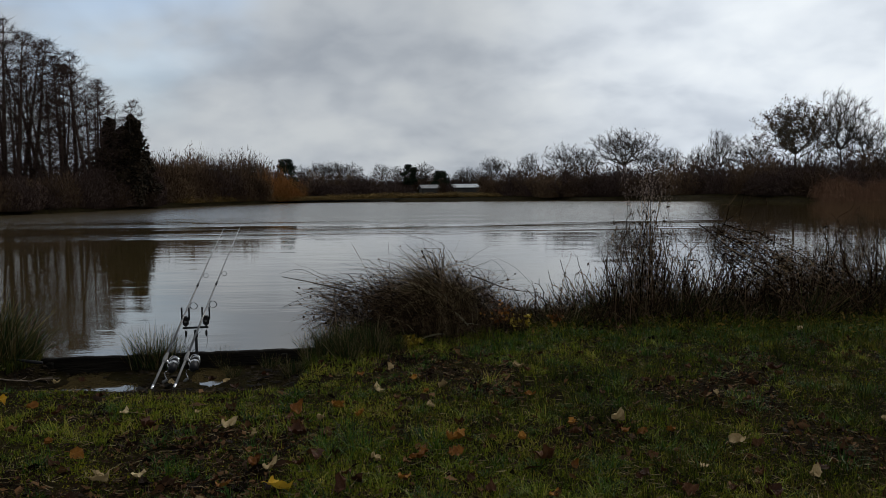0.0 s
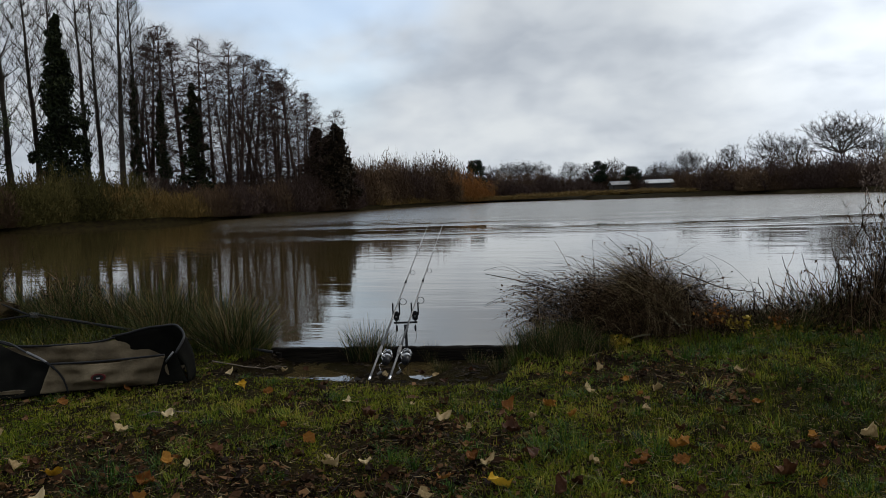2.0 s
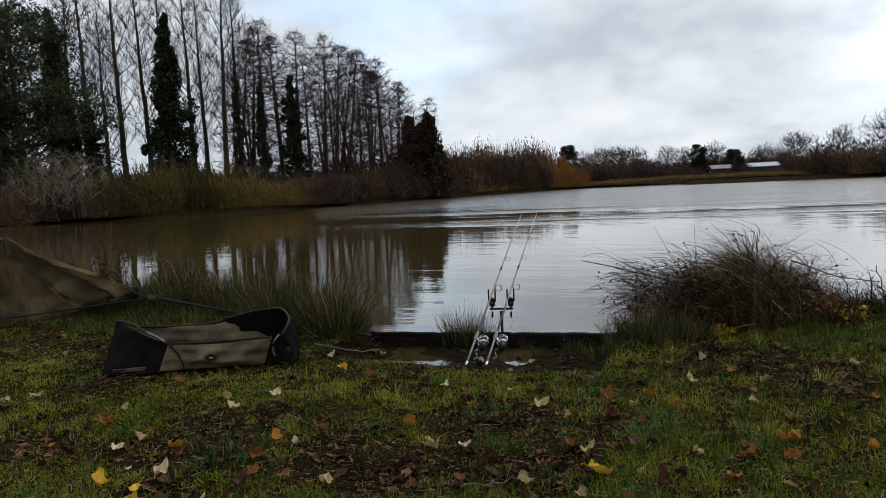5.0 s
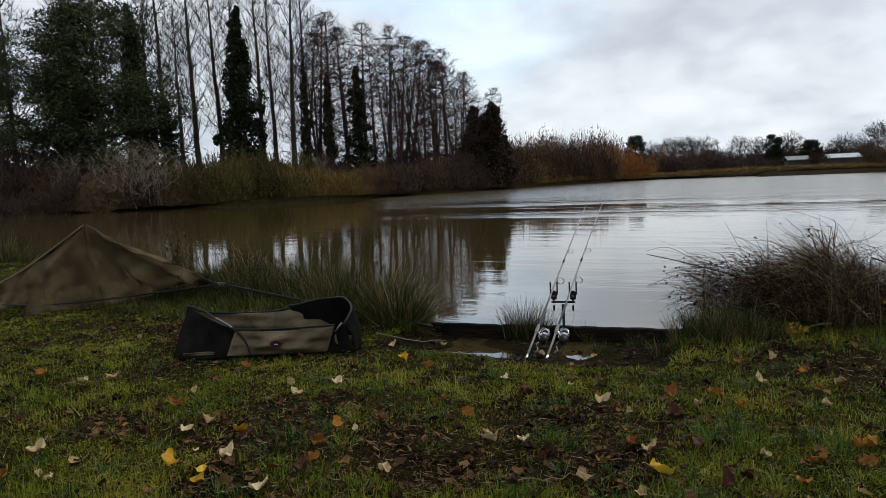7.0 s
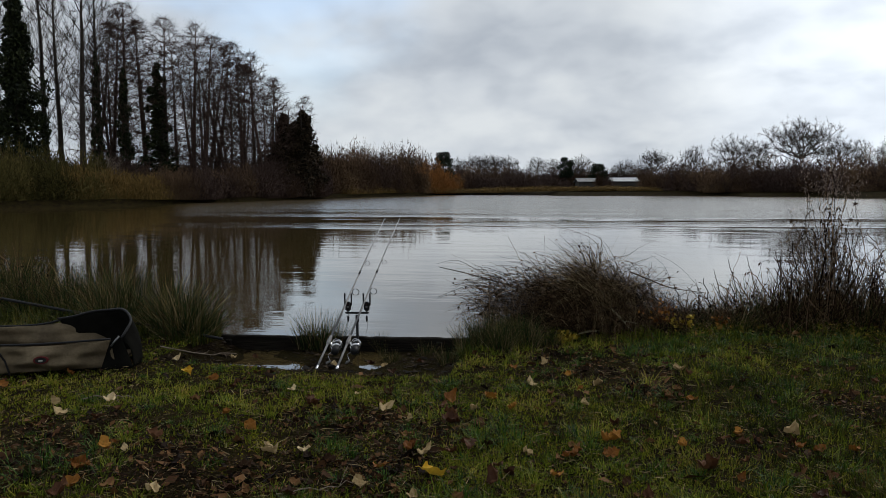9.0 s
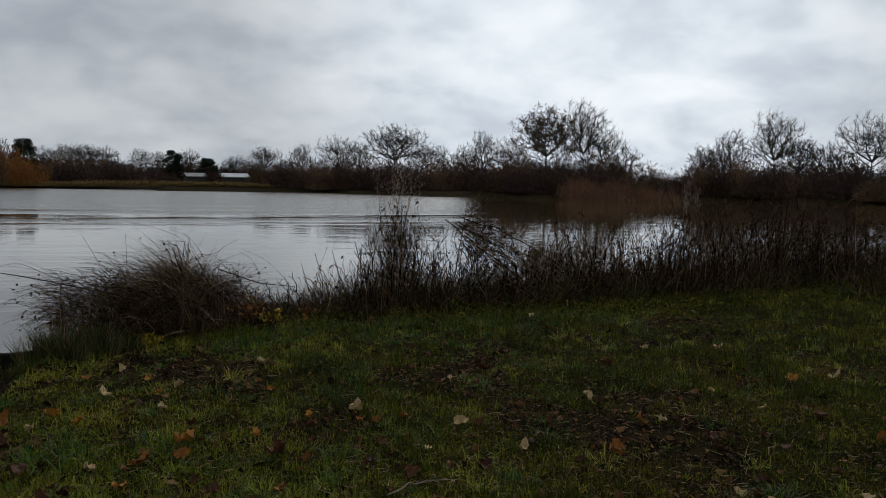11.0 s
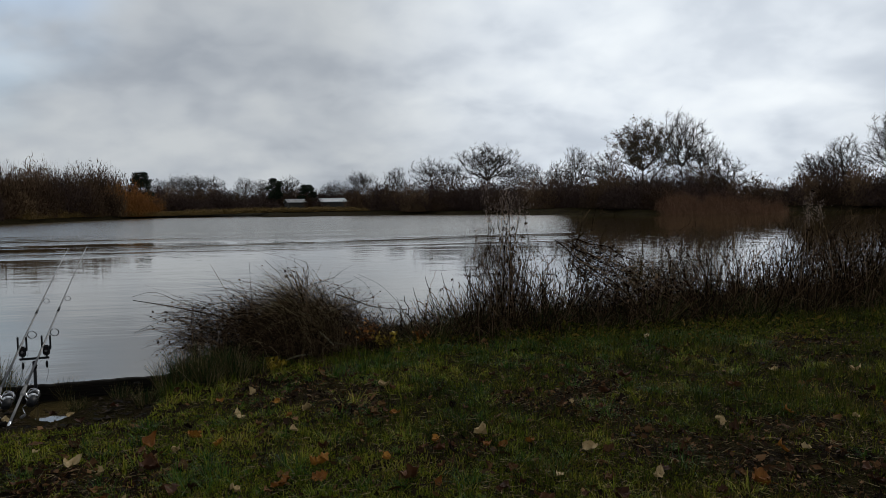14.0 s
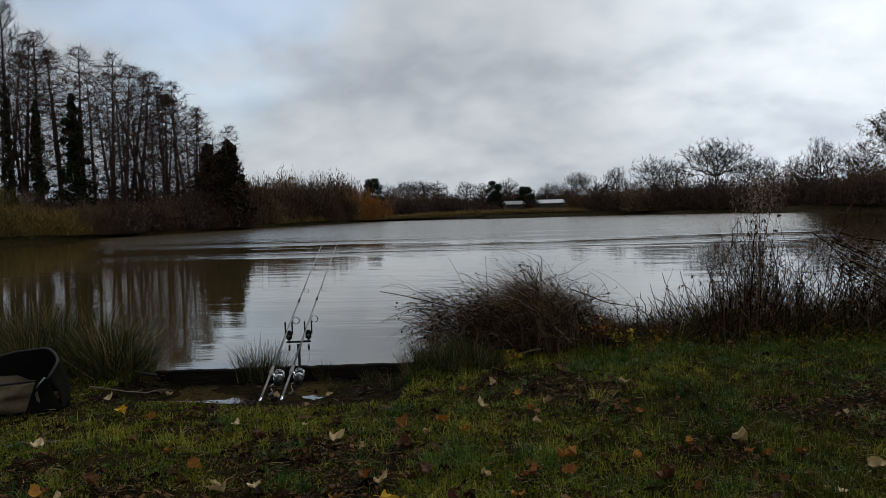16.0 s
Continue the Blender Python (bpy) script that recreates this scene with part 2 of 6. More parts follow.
MAT_SCRUB = material("brown_scrub_twigs", [(0.034, 0.021, 0.013), (0.068, 0.042, 0.026), (0.115, 0.073, 0.043), (0.165, 0.108, 0.058)], 0.9, 0.35, 4, island=0.2, objects=0.45, spec=0.05)
MAT_SCRUB_GREEN = material("olive_bramble_scrub", [(0.020, 0.018, 0.006), (0.052, 0.046, 0.014), (0.095, 0.080, 0.026), (0.15, 0.11, 0.04)], 0.9, 0.35, 4, island=0.4, objects=0.3, spec=0.05)
MAT_WILLOW = material("orange_willow_twigs", [(0.12, 0.050, 0.014), (0.24, 0.105, 0.028), (0.36, 0.17, 0.05)], 0.85, 0.5, 3, island=0.6)
MAT_SEDGE = material("tawny_bank_grass", [(0.06, 0.040, 0.012), (0.15, 0.095, 0.028), (0.24, 0.155, 0.05)], 0.85, 0.3, 3, island=0.7)
MAT_REED = material("dry_reed_bed", [(0.09, 0.045, 0.025), (0.16, 0.085, 0.05), (0.22, 0.13, 0.08)], 0.85, 0.5, 3, island=0.6)
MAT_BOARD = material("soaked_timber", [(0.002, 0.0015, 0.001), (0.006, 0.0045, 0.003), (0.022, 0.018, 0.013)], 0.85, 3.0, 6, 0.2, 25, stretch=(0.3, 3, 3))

# ---------------------------------------------------------------- mesh helpers


def link_mesh(name, verts, tris, mat, smooth=True):
    """One mesh object from arrays of vertices and triangles."""
    me = bpy.data.meshes.new(name)
    verts, tris = np.asarray(verts, np.float32), np.asarray(tris, np.int32)
    me.vertices.add(len(verts)); me.vertices.foreach_set("co", verts.ravel())
    me.loops.add(tris.size); me.loops.foreach_set("vertex_index", tris.ravel())
    me.polygons.add(len(tris)); me.polygons.foreach_set("loop_start", np.arange(0, tris.size, 3, dtype=np.int32))
    if smooth:
        me.polygons.foreach_set("use_smooth", np.ones(len(tris), bool))
    me.update(calc_edges=True)
    me.materials.append(mat)
    return me


def joined(pieces):
    """Several (verts, tris) put together."""
    vs, ts, n = [], [], 0
    for v, t in pieces:
        vs.append(np.asarray(v).reshape(-1, 3)); ts.append(np.asarray(t).reshape(-1, 3) + n); n += len(vs[-1])
    return np.concatenate(vs), np.concatenate(ts)


def tubes(paths, radii, sides=3):
    """Tapered tubes along many polylines at once: paths (N, K, 3), radii (N, K)."""
    paths, radii = np.asarray(paths, float), np.asarray(radii, float)
    n, k, _ = paths.shape
    tan = np.gradient(paths, axis=1)
    tan /= np.linalg.norm(tan, axis=2, keepdims=True) + 1e-9
    ref = np.where(np.abs(tan[:, :1, 2:3]) > 0.9, np.array([1.0, 0, 0]), np.array([0, 0, 1.0]))
    a = np.cross(tan, np.broadcast_to(ref, tan.shape)); a /= np.linalg.norm(a, axis=2, keepdims=True) + 1e-9
    b = np.cross(tan, a)
    ang = np.arange(sides) * 2 * np.pi / sides
    ring = a[:, :, None] * np.cos(ang)[None, None, :, None] + b[:, :, None] * np.sin(ang)[None, None, :, None]
    v = (paths[:, :, None] + ring * radii[:, :, None, None]).reshape(-1, 3)
    base = (np.arange(n) * k * sides)[:, None, None] + (np.arange(k - 1) * sides)[None, :, None]
    i, j = base + np.arange(sides), base + (np.arange(sides) + 1) % sides
    t = np.stack([np.stack([i, j, j + sides], -1), np.stack([i, j + sides, i + sides], -1)], -2).reshape(-1, 3)
    return v, t


def blades(base, heading, length, width, lean, droop):
    """Flat tapering grass blades in three steps that rise, lean and droop over."""
    n = len(base)
    out = np.stack([np.cos(heading), np.sin(heading), np.zeros(n)], 1)
    side = np.stack([-np.sin(heading), np.cos(heading), np.zeros(n)], 1) * width[:, None] / 2
    up = np.array([0, 0, 1.0])
    p1 = base + (out * np.sin(lean)[:, None] + up * np.cos(lean)[:, None]) * length[:, None] * 0.5
    l2 = np.minimum(lean + droop, 2.4)
    p2 = p1 + (out * np.sin(l2)[:, None] + up * np.cos(l2)[:, None]) * length[:, None] * 0.5
    v = np.stack([base - side, base + side, p1 - side * 0.75, p1 + side * 0.75, p2], 1).reshape(-1, 3)
    o = (np.arange(n) * 5)[:, None, None]
    return v, (o + np.array([[0, 1, 3], [0, 3, 2], [2, 3, 4]])[None]).reshape(-1, 3)


def ribbons(paths, radii):
    """Thin flat strips along many polylines at once, for twigs and stems a few millimetres thick."""
    paths, radii = np.asarray(paths, float), np.asarray(radii, float)
    n, k, _ = paths.shape
    run = paths[:, -1] - paths[:, 0]
    side = np.cross(run, np.random.RandomState(n).normal(size=run.shape))
    side /= np.linalg.norm(side, axis=1, keepdims=True) + 1e-9
    off = side[:, None] * radii[:, :, None] * 1.25
    v = np.stack([paths - off, paths + off], 2).reshape(-1, 3)
    i = ((np.arange(n) * 2 * k)[:, None] + 2 * np.arange(k - 1)[None]).ravel()
    return v, np.concatenate([np.stack([i, i + 1, i + 3], 1), np.stack([i, i + 3, i + 2], 1)])


def spikes(base, way, width):
    """Single pointed slivers from base along way."""
    side = np.cross(way, np.random.RandomState(len(base)).normal(size=way.shape))
    side *= (width / 2 / (np.linalg.norm(side, axis=1) + 1e-9))[:, None]
    v = np.stack([base - side, base + side, base + way], 1).reshape(-1, 3)
    return v, np.arange(len(v)).reshape(-1, 3)


def leaf_cards(centres, size, rng, squash=1.0):
    """Small two-triangle folded leaves turned every way."""
    n = len(centres)
    d = rng.normal(size=(n, 3)); d /= np.linalg.norm(d, axis=1, keepdims=True)
    e = np.cross(d, rng.normal(size=(n, 3))); e /= np.linalg.norm(e, axis=1, keepdims=True)
    nrm = np.cross(d, e)
    s = (size * rng.uniform(0.6, 1.4, n))[:, None]
    tip, tail = centres + d * s, centres - d * s
    l, r = centres + e * s * 0.55 * squash + nrm * s * 0.2, centres - e * s * 0.55 * squash + nrm * s * 0.2
    v = np.stack([tail, l, tip, r], 1).reshape(-1, 3)
    o = (np.arange(n) * 4)[:, None, None]
    return v, (o + np.array([[0, 1, 2], [0, 2, 3]])[None]).reshape(-1, 3)


def part(name, bm, mat, parent, label=""):
    """A bmesh as one mesh object under a thing or part."""
    me = bpy.data.meshes.new(name)
    bm.normal_update(); bm.to_mesh(me); bm.free()
    me.materials.append(mat)
    ob = new(name, me)
    ob.parent = parent
    return tagged(ob, label)


def part_np(name, geo, mat, parent, label=""):
    ob = new(name, link_mesh(name, geo[0], geo[1], mat))
    ob.parent = parent
    return tagged(ob, label, kind="stuff" if name in MANY else "")


MANY = {"crown", "foliage", "cane", "dry_grass", "leaf", "side_shoot", "seed_head", "seed_fluff", "green_stem", "dry_stem", "stem", "bough", "long_cane"}


def empty(name, m, label, category, group="", kind=""):
    ob = new(name)
    ob.empty_display_size = 0.2
    ob.matrix_world = m
    return tagged(ob, label, category, group, kind)


def smooth_path(points, n, bulge=0.0):
    """n points along a Catmull-Rom line through the given ones."""
    p = np.asarray(points, float)
    p = np.concatenate([[2 * p[0] - p[1]], p, [2 * p[-1] - p[-2]]])
    out = []
    for u in np.linspace(0, len(p) - 3 - 1e-6, n):
        i = int(u); t = u - i
        a, b, c, d = p[i:i + 4]
        out.append(0.5 * (2 * b + (c - a) * t + (2 * a - 5 * b + 4 * c - d) * t * t + (3 * b - a - 3 * c + d) * t ** 3))
    return np.array(out)


def tube_bm(points, radius, sides=10, n=0, cap=True):
    """A round bar along a line of points as a bmesh; radius may be one number or one per point."""
    pts = np.asarray(points, float) if not n else smooth_path(points, n)
    rad = np.broadcast_to(np.asarray(radius, float), (len(pts),)) if np.ndim(radius) == 0 else np.interp(np.linspace(0, 1, len(pts)), np.linspace(0, 1, len(radius)), radius)
    v, t = tubes(pts[None], rad[None], sides)
    bm = bmesh.new()
    vs = [bm.verts.new(p) for p in v]
    for f in t:
        bm.faces.new([vs[i] for i in f])
    if cap:
        bm.faces.new(vs[:sides][::-1]); bm.faces.new(vs[-sides:])
    for f in bm.faces:
        f.smooth = True
    return bm


def box_bm(sx, sy, sz, centre=(0, 0, 0), bevel=0.0, m=None):
    bm = bmesh.new()
    bmesh.ops.create_cube(bm, size=1)
    bmesh.ops.scale(bm, vec=(sx, sy, sz), verts=bm.verts)
    if bevel:
        bmesh.ops.bevel(bm, geom=bm.edges[:], offset=bevel, segments=2, affect="EDGES")
    bmesh.ops.translate(bm, vec=centre, verts=bm.verts)
    if m is not None:
        bmesh.ops.transform(bm, matrix=m, verts=bm.verts)
    return bm


def lathe_bm(profile, sides=20, m=None):
    """A turned shape from (radius, height) pairs about z."""
    bm = bmesh.new()
    rings = []
    for r, z in profile:
        rings.append([bm.verts.new((r * math.cos(2 * math.pi * k / sides), r * math.sin(2 * math.pi * k / sides), z)) for k in range(sides)])
    for a, b in zip(rings, rings[1:]):
        for k in range(sides):
            f = bm.faces.new((a[k], a[(k + 1) % sides], b[(k + 1) % sides], b[k])); f.smooth = True
    bm.faces.new(rings[0][::-1]); bm.faces.new(rings[-1])
    if m is not None:
        bmesh.ops.transform(bm, matrix=m, verts=bm.verts)
    return bm


# ---------------------------------------------------------------- ground and lake
WATER = -0.12
NEAR_SHORE = [(-66, 30), (-56, 19), (-40, 13), (-25, 10.2), (-14, 8.7), (-9, 7.6), (-7, 7.0), (-5, 6.5), (-3.8, 6.0), (-3.1, 5.8), (-1.15, 6.0), (-0.8, 7.0), (0.5, 7.5), (3, 7.9), (6, 8.3), (9, 9.0), (13, 9.0), (20, 9.5), (36, 12), (56, 20), (72, 31)]
FAR_SHORE = [(77, 44), (70, 50), (62, 57), (43, 62), (34, 64), (24, 67), (18, 78), (10, 85), (-5, 90), (-20, 97), (-24, 87), (-26.5, 77), (-29, 67), (-31, 57), (-34, 52.5), (-37, 48), (-40, 43.5), (-44, 40.5), (-50, 38.5), (-56, 36), (-61, 33)]
SHORE = np.array(NEAR_SHORE + FAR_SHORE, float)


def shore_distance(x, y):
    """Signed distance to the waterline: positive on land."""
    p = np.stack([x, y], -1)
    best = np.full(x.shape, 1e9)
    inside = np.zeros(x.shape, bool)
    for a, b in zip(SHORE, np.roll(SHORE, -1, 0)):
        ab = b - a
        u = np.clip(((p - a) @ ab) / (ab @ ab), 0, 1)
        best = np.minimum(best, np.linalg.norm(p - a - u[..., None] * ab, axis=-1))
        cross = (a[1] > y) != (b[1] > y)
        inside ^= cross & (x < (b[0] - a[0]) * (y - a[1]) / (b[1] - a[1] + 1e-12) + a[0])
    return np.where(inside, -best, best)


def waves(x, y, seed, freq):
    """Smooth bumps of about unit height from a few crossed sines."""
    r = np.random.RandomState(seed)
    total = 0
    for _ in range(7):
        th, ph, f = r.uniform(0, 6.3), r.uniform(0, 6.3), freq * r.uniform(0.6, 1.6)
        total = total + np.sin((x * np.cos(th) + y * np.sin(th)) * f + ph)
    return total / 7


def smoothstep(a, b, v):
    t = np.clip((v - a) / (b - a), 0, 1)
    return t * t * (3 - 2 * t)


def ground_height(x, y):
    x, y = np.asarray(x, float), np.asarray(y, float)
    d = shore_distance(x, y)
    bank = -0.006 * np.clip(x, -8, 6) - 0.002 * np.clip(y, 0, 10)
    near = bank + 0.03 * waves(x, y, 3, 2.2) + 0.022 * waves(x, y, 4, 9.0)
    rough = smoothstep(4.5, 7.0, y) * smoothstep(-3.4, -4.4, x) * 0.06
    far = 0.25 + 0.25 * smoothstep(1, 6, d) + 0.9 * smoothstep(15, 120, d) + 0.12 * waves(x, y, 5, 0.15)
    w = smoothstep(9, 22, np.hypot(x, y - 2))
    land = near * (1 - w) + far * w + rough
    # worn hollow behind the edging board, where lake water seeps in
    pit = smoothstep(-3.3, -3.0, x) * smoothstep(-0.95, -1.25, x) * smoothstep(4.72, 5.05, y + 0.06 * waves(x, y, 8, 5.0)) * smoothstep(6.3, 5.9, y)
    land = land - pit * (land - (WATER + 0.006 + 0.028 * waves(x, y, 9, 6.5)))
    land = land - 0.05 * np.exp(-(((x + 2.48) / 0.26) ** 2 + ((y - 5.2) / 0.16) ** 2))
    bed = WATER - 0.9
    return bed + (land - bed) * smoothstep(-1.2, 0.12, d)


def axis(lo, hi, step, grow, reach):
    mid = np.arange(lo, hi + step / 2, step)
    left, right, s = [], [], step
    while (left[-1] if left else lo) > -reach:
        s *= grow
        left.append((left[-1] if left else lo) - s)
    s = step
    while (right[-1] if right else hi) < reach:
        s *= grow
        right.append((right[-1] if right else hi) + s)
    return np.concatenate([left[::-1], mid, right])


def grid_tris(nx, ny):
    i = (np.arange(ny - 1)[:, None] * nx + np.arange(nx - 1)[None]).ravel()
    return np.concatenate([np.stack([i, i + 1, i + nx + 1], 1), np.stack([i, i + nx + 1, i + nx], 1)])


def build_ground():
    gx, gy = axis(-11, 13, 0.09, 1.13, 3000), axis(0, 9.5, 0.09, 1.13, 3000)
    X, Y = np.meshgrid(gx, gy)
    v = np.stack([X, Y, ground_height(X, Y)], -1).reshape(-1, 3)
    ob = new("ground", link_mesh("ground", v, grid_tris(len(gx), len(gy)), MAT_SOIL))
    tagged(ob, "muddy grassy lake bank running on to fields", "ground", kind="structure")
    lo, hi = SHORE.min(0) - 3, SHORE.max(0) + 3
    gx, gy = np.linspace(lo[0], hi[0], 40), np.linspace(4.9, hi[1], 40)
    X, Y = np.meshgrid(gx, gy)
    v = np.stack([X, Y, np.full(X.shape, WATER)], -1).reshape(-1, 3)
    ob = new("water", link_mesh("water", v, grid_tris(40, 40), MAT_WATER))
    tagged(ob, "calm grey lake water with faint ripples", "water", kind="structure")


build_ground()


def ground_at(x, y):
    return float(ground_height(np.array([x]), np.array([y]))[0])


# ---------------------------------------------------------------- trees and scrub round the lake


def bearing(az, dist):
    """Plan position from a compass bearing in degrees (0 along +y) and a distance."""
    return dist * math.sin(radians(az)), dist * math.cos(radians(az))


def sprout(rng, par, rad, n, t0, t1, ang, length, up, wob, k, ratio, rmin):
    """n side branches on every parent branch, curving up by `up` and wandering by `wob`."""
    P, K, _ = par.shape
    idx = np.repeat(np.arange(P), n)
    t = np.clip(t0 + (t1 - t0) * ((np.tile(np.arange(n), P) + rng.uniform(0, 1, P * n)) / n), 0, 0.999)
    u = t * (K - 1); i = u.astype(int); f = (u - i)[:, None]
    pos = par[idx, i] * (1 - f) + par[idx, i + 1] * f
    r0 = (rad[idx, i] * (1 - f[:, 0]) + rad[idx, i + 1] * f[:, 0]) * ratio
    tan = par[idx, i + 1] - par[idx, i]; tan /= np.linalg.norm(tan, axis=1, keepdims=True)
    per = np.cross(tan, rng.normal(size=tan.shape)); per /= np.linalg.norm(per, axis=1, keepdims=True)
    a = (ang * rng.uniform(0.7, 1.3, len(idx)))[:, None]
    d = np.cos(a) * tan + np.sin(a) * per
    L = np.array([length(x) for x in t]) * rng.uniform(0.65, 1.25, len(idx))
    path = [pos]
    for _ in range(k - 1):
        pos = pos + d * (L / (k - 1))[:, None]
        path.append(pos)
        d = d + np.array([0, 0, up]) + wob * rng.normal(size=d.shape)
        d /= np.linalg.norm(d, axis=1, keepdims=True)
    radii = np.maximum(np.linspace(1, 0.3, k)[None] * r0[:, None], rmin)
    return np.stack(path, 1), radii


def trunk_line(rng, height, r, lean=0.03, wob=0.02, k=9):
    z = np.linspace(0, height, k)
    off = np.cumsum(rng.normal(0, wob * height / k, (k, 2)), 0) + np.outer(z, rng.normal(0, lean, 2))
    off[0] = 0
    return np.concatenate([off, z[:, None]], 1)[None], (np.interp(z / height, [0, 0.04, 0.15, 1], [1.5, 1.15, 1, 0.12]) * r)[None]


def grow(rng, stems, pts, direct=0.35, rise=0.0):
    """Joins crown points to the stems one by one, each to the node that gives the shortest way to the root; returns nodes and parents."""
    nodes, parent, way = [], [], []
    for st in stems:
        for k, p in enumerate(st):
            parent.append(len(nodes) - 1 if k else -1)
            way.append(0.0)
            nodes.append(p)
    n0, n = len(nodes), len(pts)
    P = np.concatenate([np.array(nodes), np.zeros((n, 3))])
    best, who = np.full(n, 1e9), np.zeros(n, int)

    def offer(k):
        d = pts - P[k]
        flat = np.hypot(d[:, 0], d[:, 1])
        cost = np.sqrt(flat ** 2 + d[:, 2] ** 2) + direct * way[k] + 1.5 * np.maximum(0, rise * flat - d[:, 2])
        better = cost < best
        best[better], who[better] = cost[better], k
    for k in range(n0):
        if k % 2 or k > 2:
            offer(k)
    done = np.zeros(n, bool)
    for k in range(n0, n0 + n):
        i = int(np.argmin(np.where(done, 1e9, best)))
        done[i] = True
        P[k] = pts[i]
        parent.append(int(who[i])); way.append(way[who[i]] + np.linalg.norm(pts[i] - P[who[i]]))
        keep = best[done].copy(), who[done].copy()
        offer(k)
        best[done], who[done] = keep
    return P, np.array(parent), n0


def limbs(P, parent, n0, r_base, r_tip, power=0.5):
    """Thickness from the number of twigs carried; returns the branch geometry past the stems and each node's thickness."""
    load = np.ones(len(P))
    for k in range(len(P) - 1, -1, -1):
        if parent[k] >= 0:
            load[parent[k]] += load[k]
    r = r_tip * load ** power
    r *= np.minimum(1.0, r_base / r)
    kids = np.arange(n0, len(P))
    seg = np.stack([P[parent[kids]], P[kids]], 1)
    rad = np.stack([np.minimum(r[parent[kids]], r[kids] * 1.35), r[kids]], 1)
    thick = rad[:, 1] > 0.035
    return joined([tubes(seg[thick], rad[thick], 5), ribbons(seg[~thick], rad[~thick])]), r


def twigs(rng, P, parent, n0, count, length, width, lift=0.1):
    """Fine spray at the outer nodes, following the branch that carries it."""
    kids = np.repeat(np.arange(n0, len(P)), count)
    d = P[kids] - P[parent[kids]]
    d /= np.linalg.norm(d, axis=1, keepdims=True) + 1e-9
    d = d + rng.normal(0, 0.62, d.shape) + np.array([0, 0, lift])
    d /= np.linalg.norm(d, axis=1, keepdims=True)
    f = rng.uniform(0, 1, (len(kids), 1))
    base = P[kids] * f + P[parent[kids]] * (1 - f)
    return spikes(base, d * (length * rng.uniform(0.4, 1.3, len(kids)))[:, None], width * rng.uniform(0.7, 1.3, len(kids)))


def bare_upright(seed, mat, height, r, wide, n, label, low=0.3, stems=1, rise=0.0, shape=((0, 0.45), (0.35, 1.0), (0.75, 0.7), (1, 0.12)), spray=8):
    """A tall leafless tree (alder, poplar): straight stems, side branches and a haze of fine twigs."""
    rng = np.random.RandomState(seed)
    trunks, radii = [], []
    for k in range(stems):
        t, q = trunk_line(rng, height * (1 if k == 0 else rng.uniform(0.75, 0.95)), r * (1 if k == 0 else 0.75), 0.015 if stems == 1 else 0.07, 0.03, 15)
        trunks.append(t[0]); radii.append(q[0])
    z = rng.uniform(0, 1, n) ** 0.85
    reach = np.interp(z, *zip(*shape)) * wide / 2 * rng.uniform(0.01, 1, n) ** 0.36 * rng.uniform(0.8, 1.1, n)
    th = rng.uniform(0, 6.283, n)
    mid = np.array([np.interp(low + (1 - low) * z, np.linspace(0, 1, 15), trunks[0][:, k]) for k in (0, 1)]).T
    pts = np.stack([mid[:, 0] + reach * np.cos(th), mid[:, 1] + reach * np.sin(th), height * (low + (1.0 - low) * z)], 1)
    P, par, n0 = grow(rng, trunks, pts, 0.6, rise)
    geo, _ = limbs(P, par, n0, r * 0.24, 0.0095, 0.40)
    tree = empty("bare_tree", Matrix(), label, "tree")
    for t, q in zip(trunks, radii):
        part_np("trunk", tubes(t[None], q[None], 8), mat, tree)
    part_np("crown", joined([geo, twigs(rng, P, par, n0, spray, 0.95, 0.021, 0.05 + 0.3 * rise)]), mat, tree)
    return tree


def bare_oak(seed, mat, height=11.0, r=0.4, label="", leaves=None, flat=1.0, n=620, low=0.15):
    """A broad leafless oak: short bole, heavy crooked limbs, domed crown edged with fine twigs."""
    rng = np.random.RandomState(seed)
    t0, r0 = trunk_line(rng, height * 0.42, r, 0.04, 0.05, 7)
    wide = height * 1.05 * flat
    g = rng.normal(size=(n, 3)); g /= np.linalg.norm(g, axis=1, keepdims=True)
    g[:, 2] = np.where(g[:, 2] < -0.35, -g[:, 2], g[:, 2])
    lump = 1 + 0.10 * np.sin(5 * np.arctan2(g[:, 1], g[:, 0]) + seed) + 0.08 * np.sin(9 * g[:, 2] + 4 * g[:, 0] + seed)
    rad = rng.uniform(0.05, 1, n) ** 0.5 * lump
    pts = g * rad[:, None] * np.array([wide / 2, wide / 2, height * 0.5 * (1 - low * 0.6)]) + np.array([0, 0, height * (0.5 + low * 0.28)])
    pts[:, 2] = np.clip(pts[:, 2], height * low, height * 1.02)
    P, par, n0 = grow(rng, t0, pts, 0.42, 0.45)
    geo, _ = limbs(P, par, n0, r * 0.55, 0.010, 0.50)
    tree = empty("bare_tree", Matrix(), label, "tree")
    part_np("trunk", tubes(t0, r0, 9), mat, tree)
    part_np("crown", joined([geo, twigs(rng, P, par, n0, 16, height * 0.08, 0.021)]), mat, tree)
    if leaves:
        c = P[n0:][(rad > 0.55)]
        c = np.repeat(c, 26, 0) + rng.normal(0, 0.30, (len(c) * 26, 3))
        part_np("foliage", leaf_cards(c, 0.10, rng), leaves, tree, "withered brown leaves")
    return tree


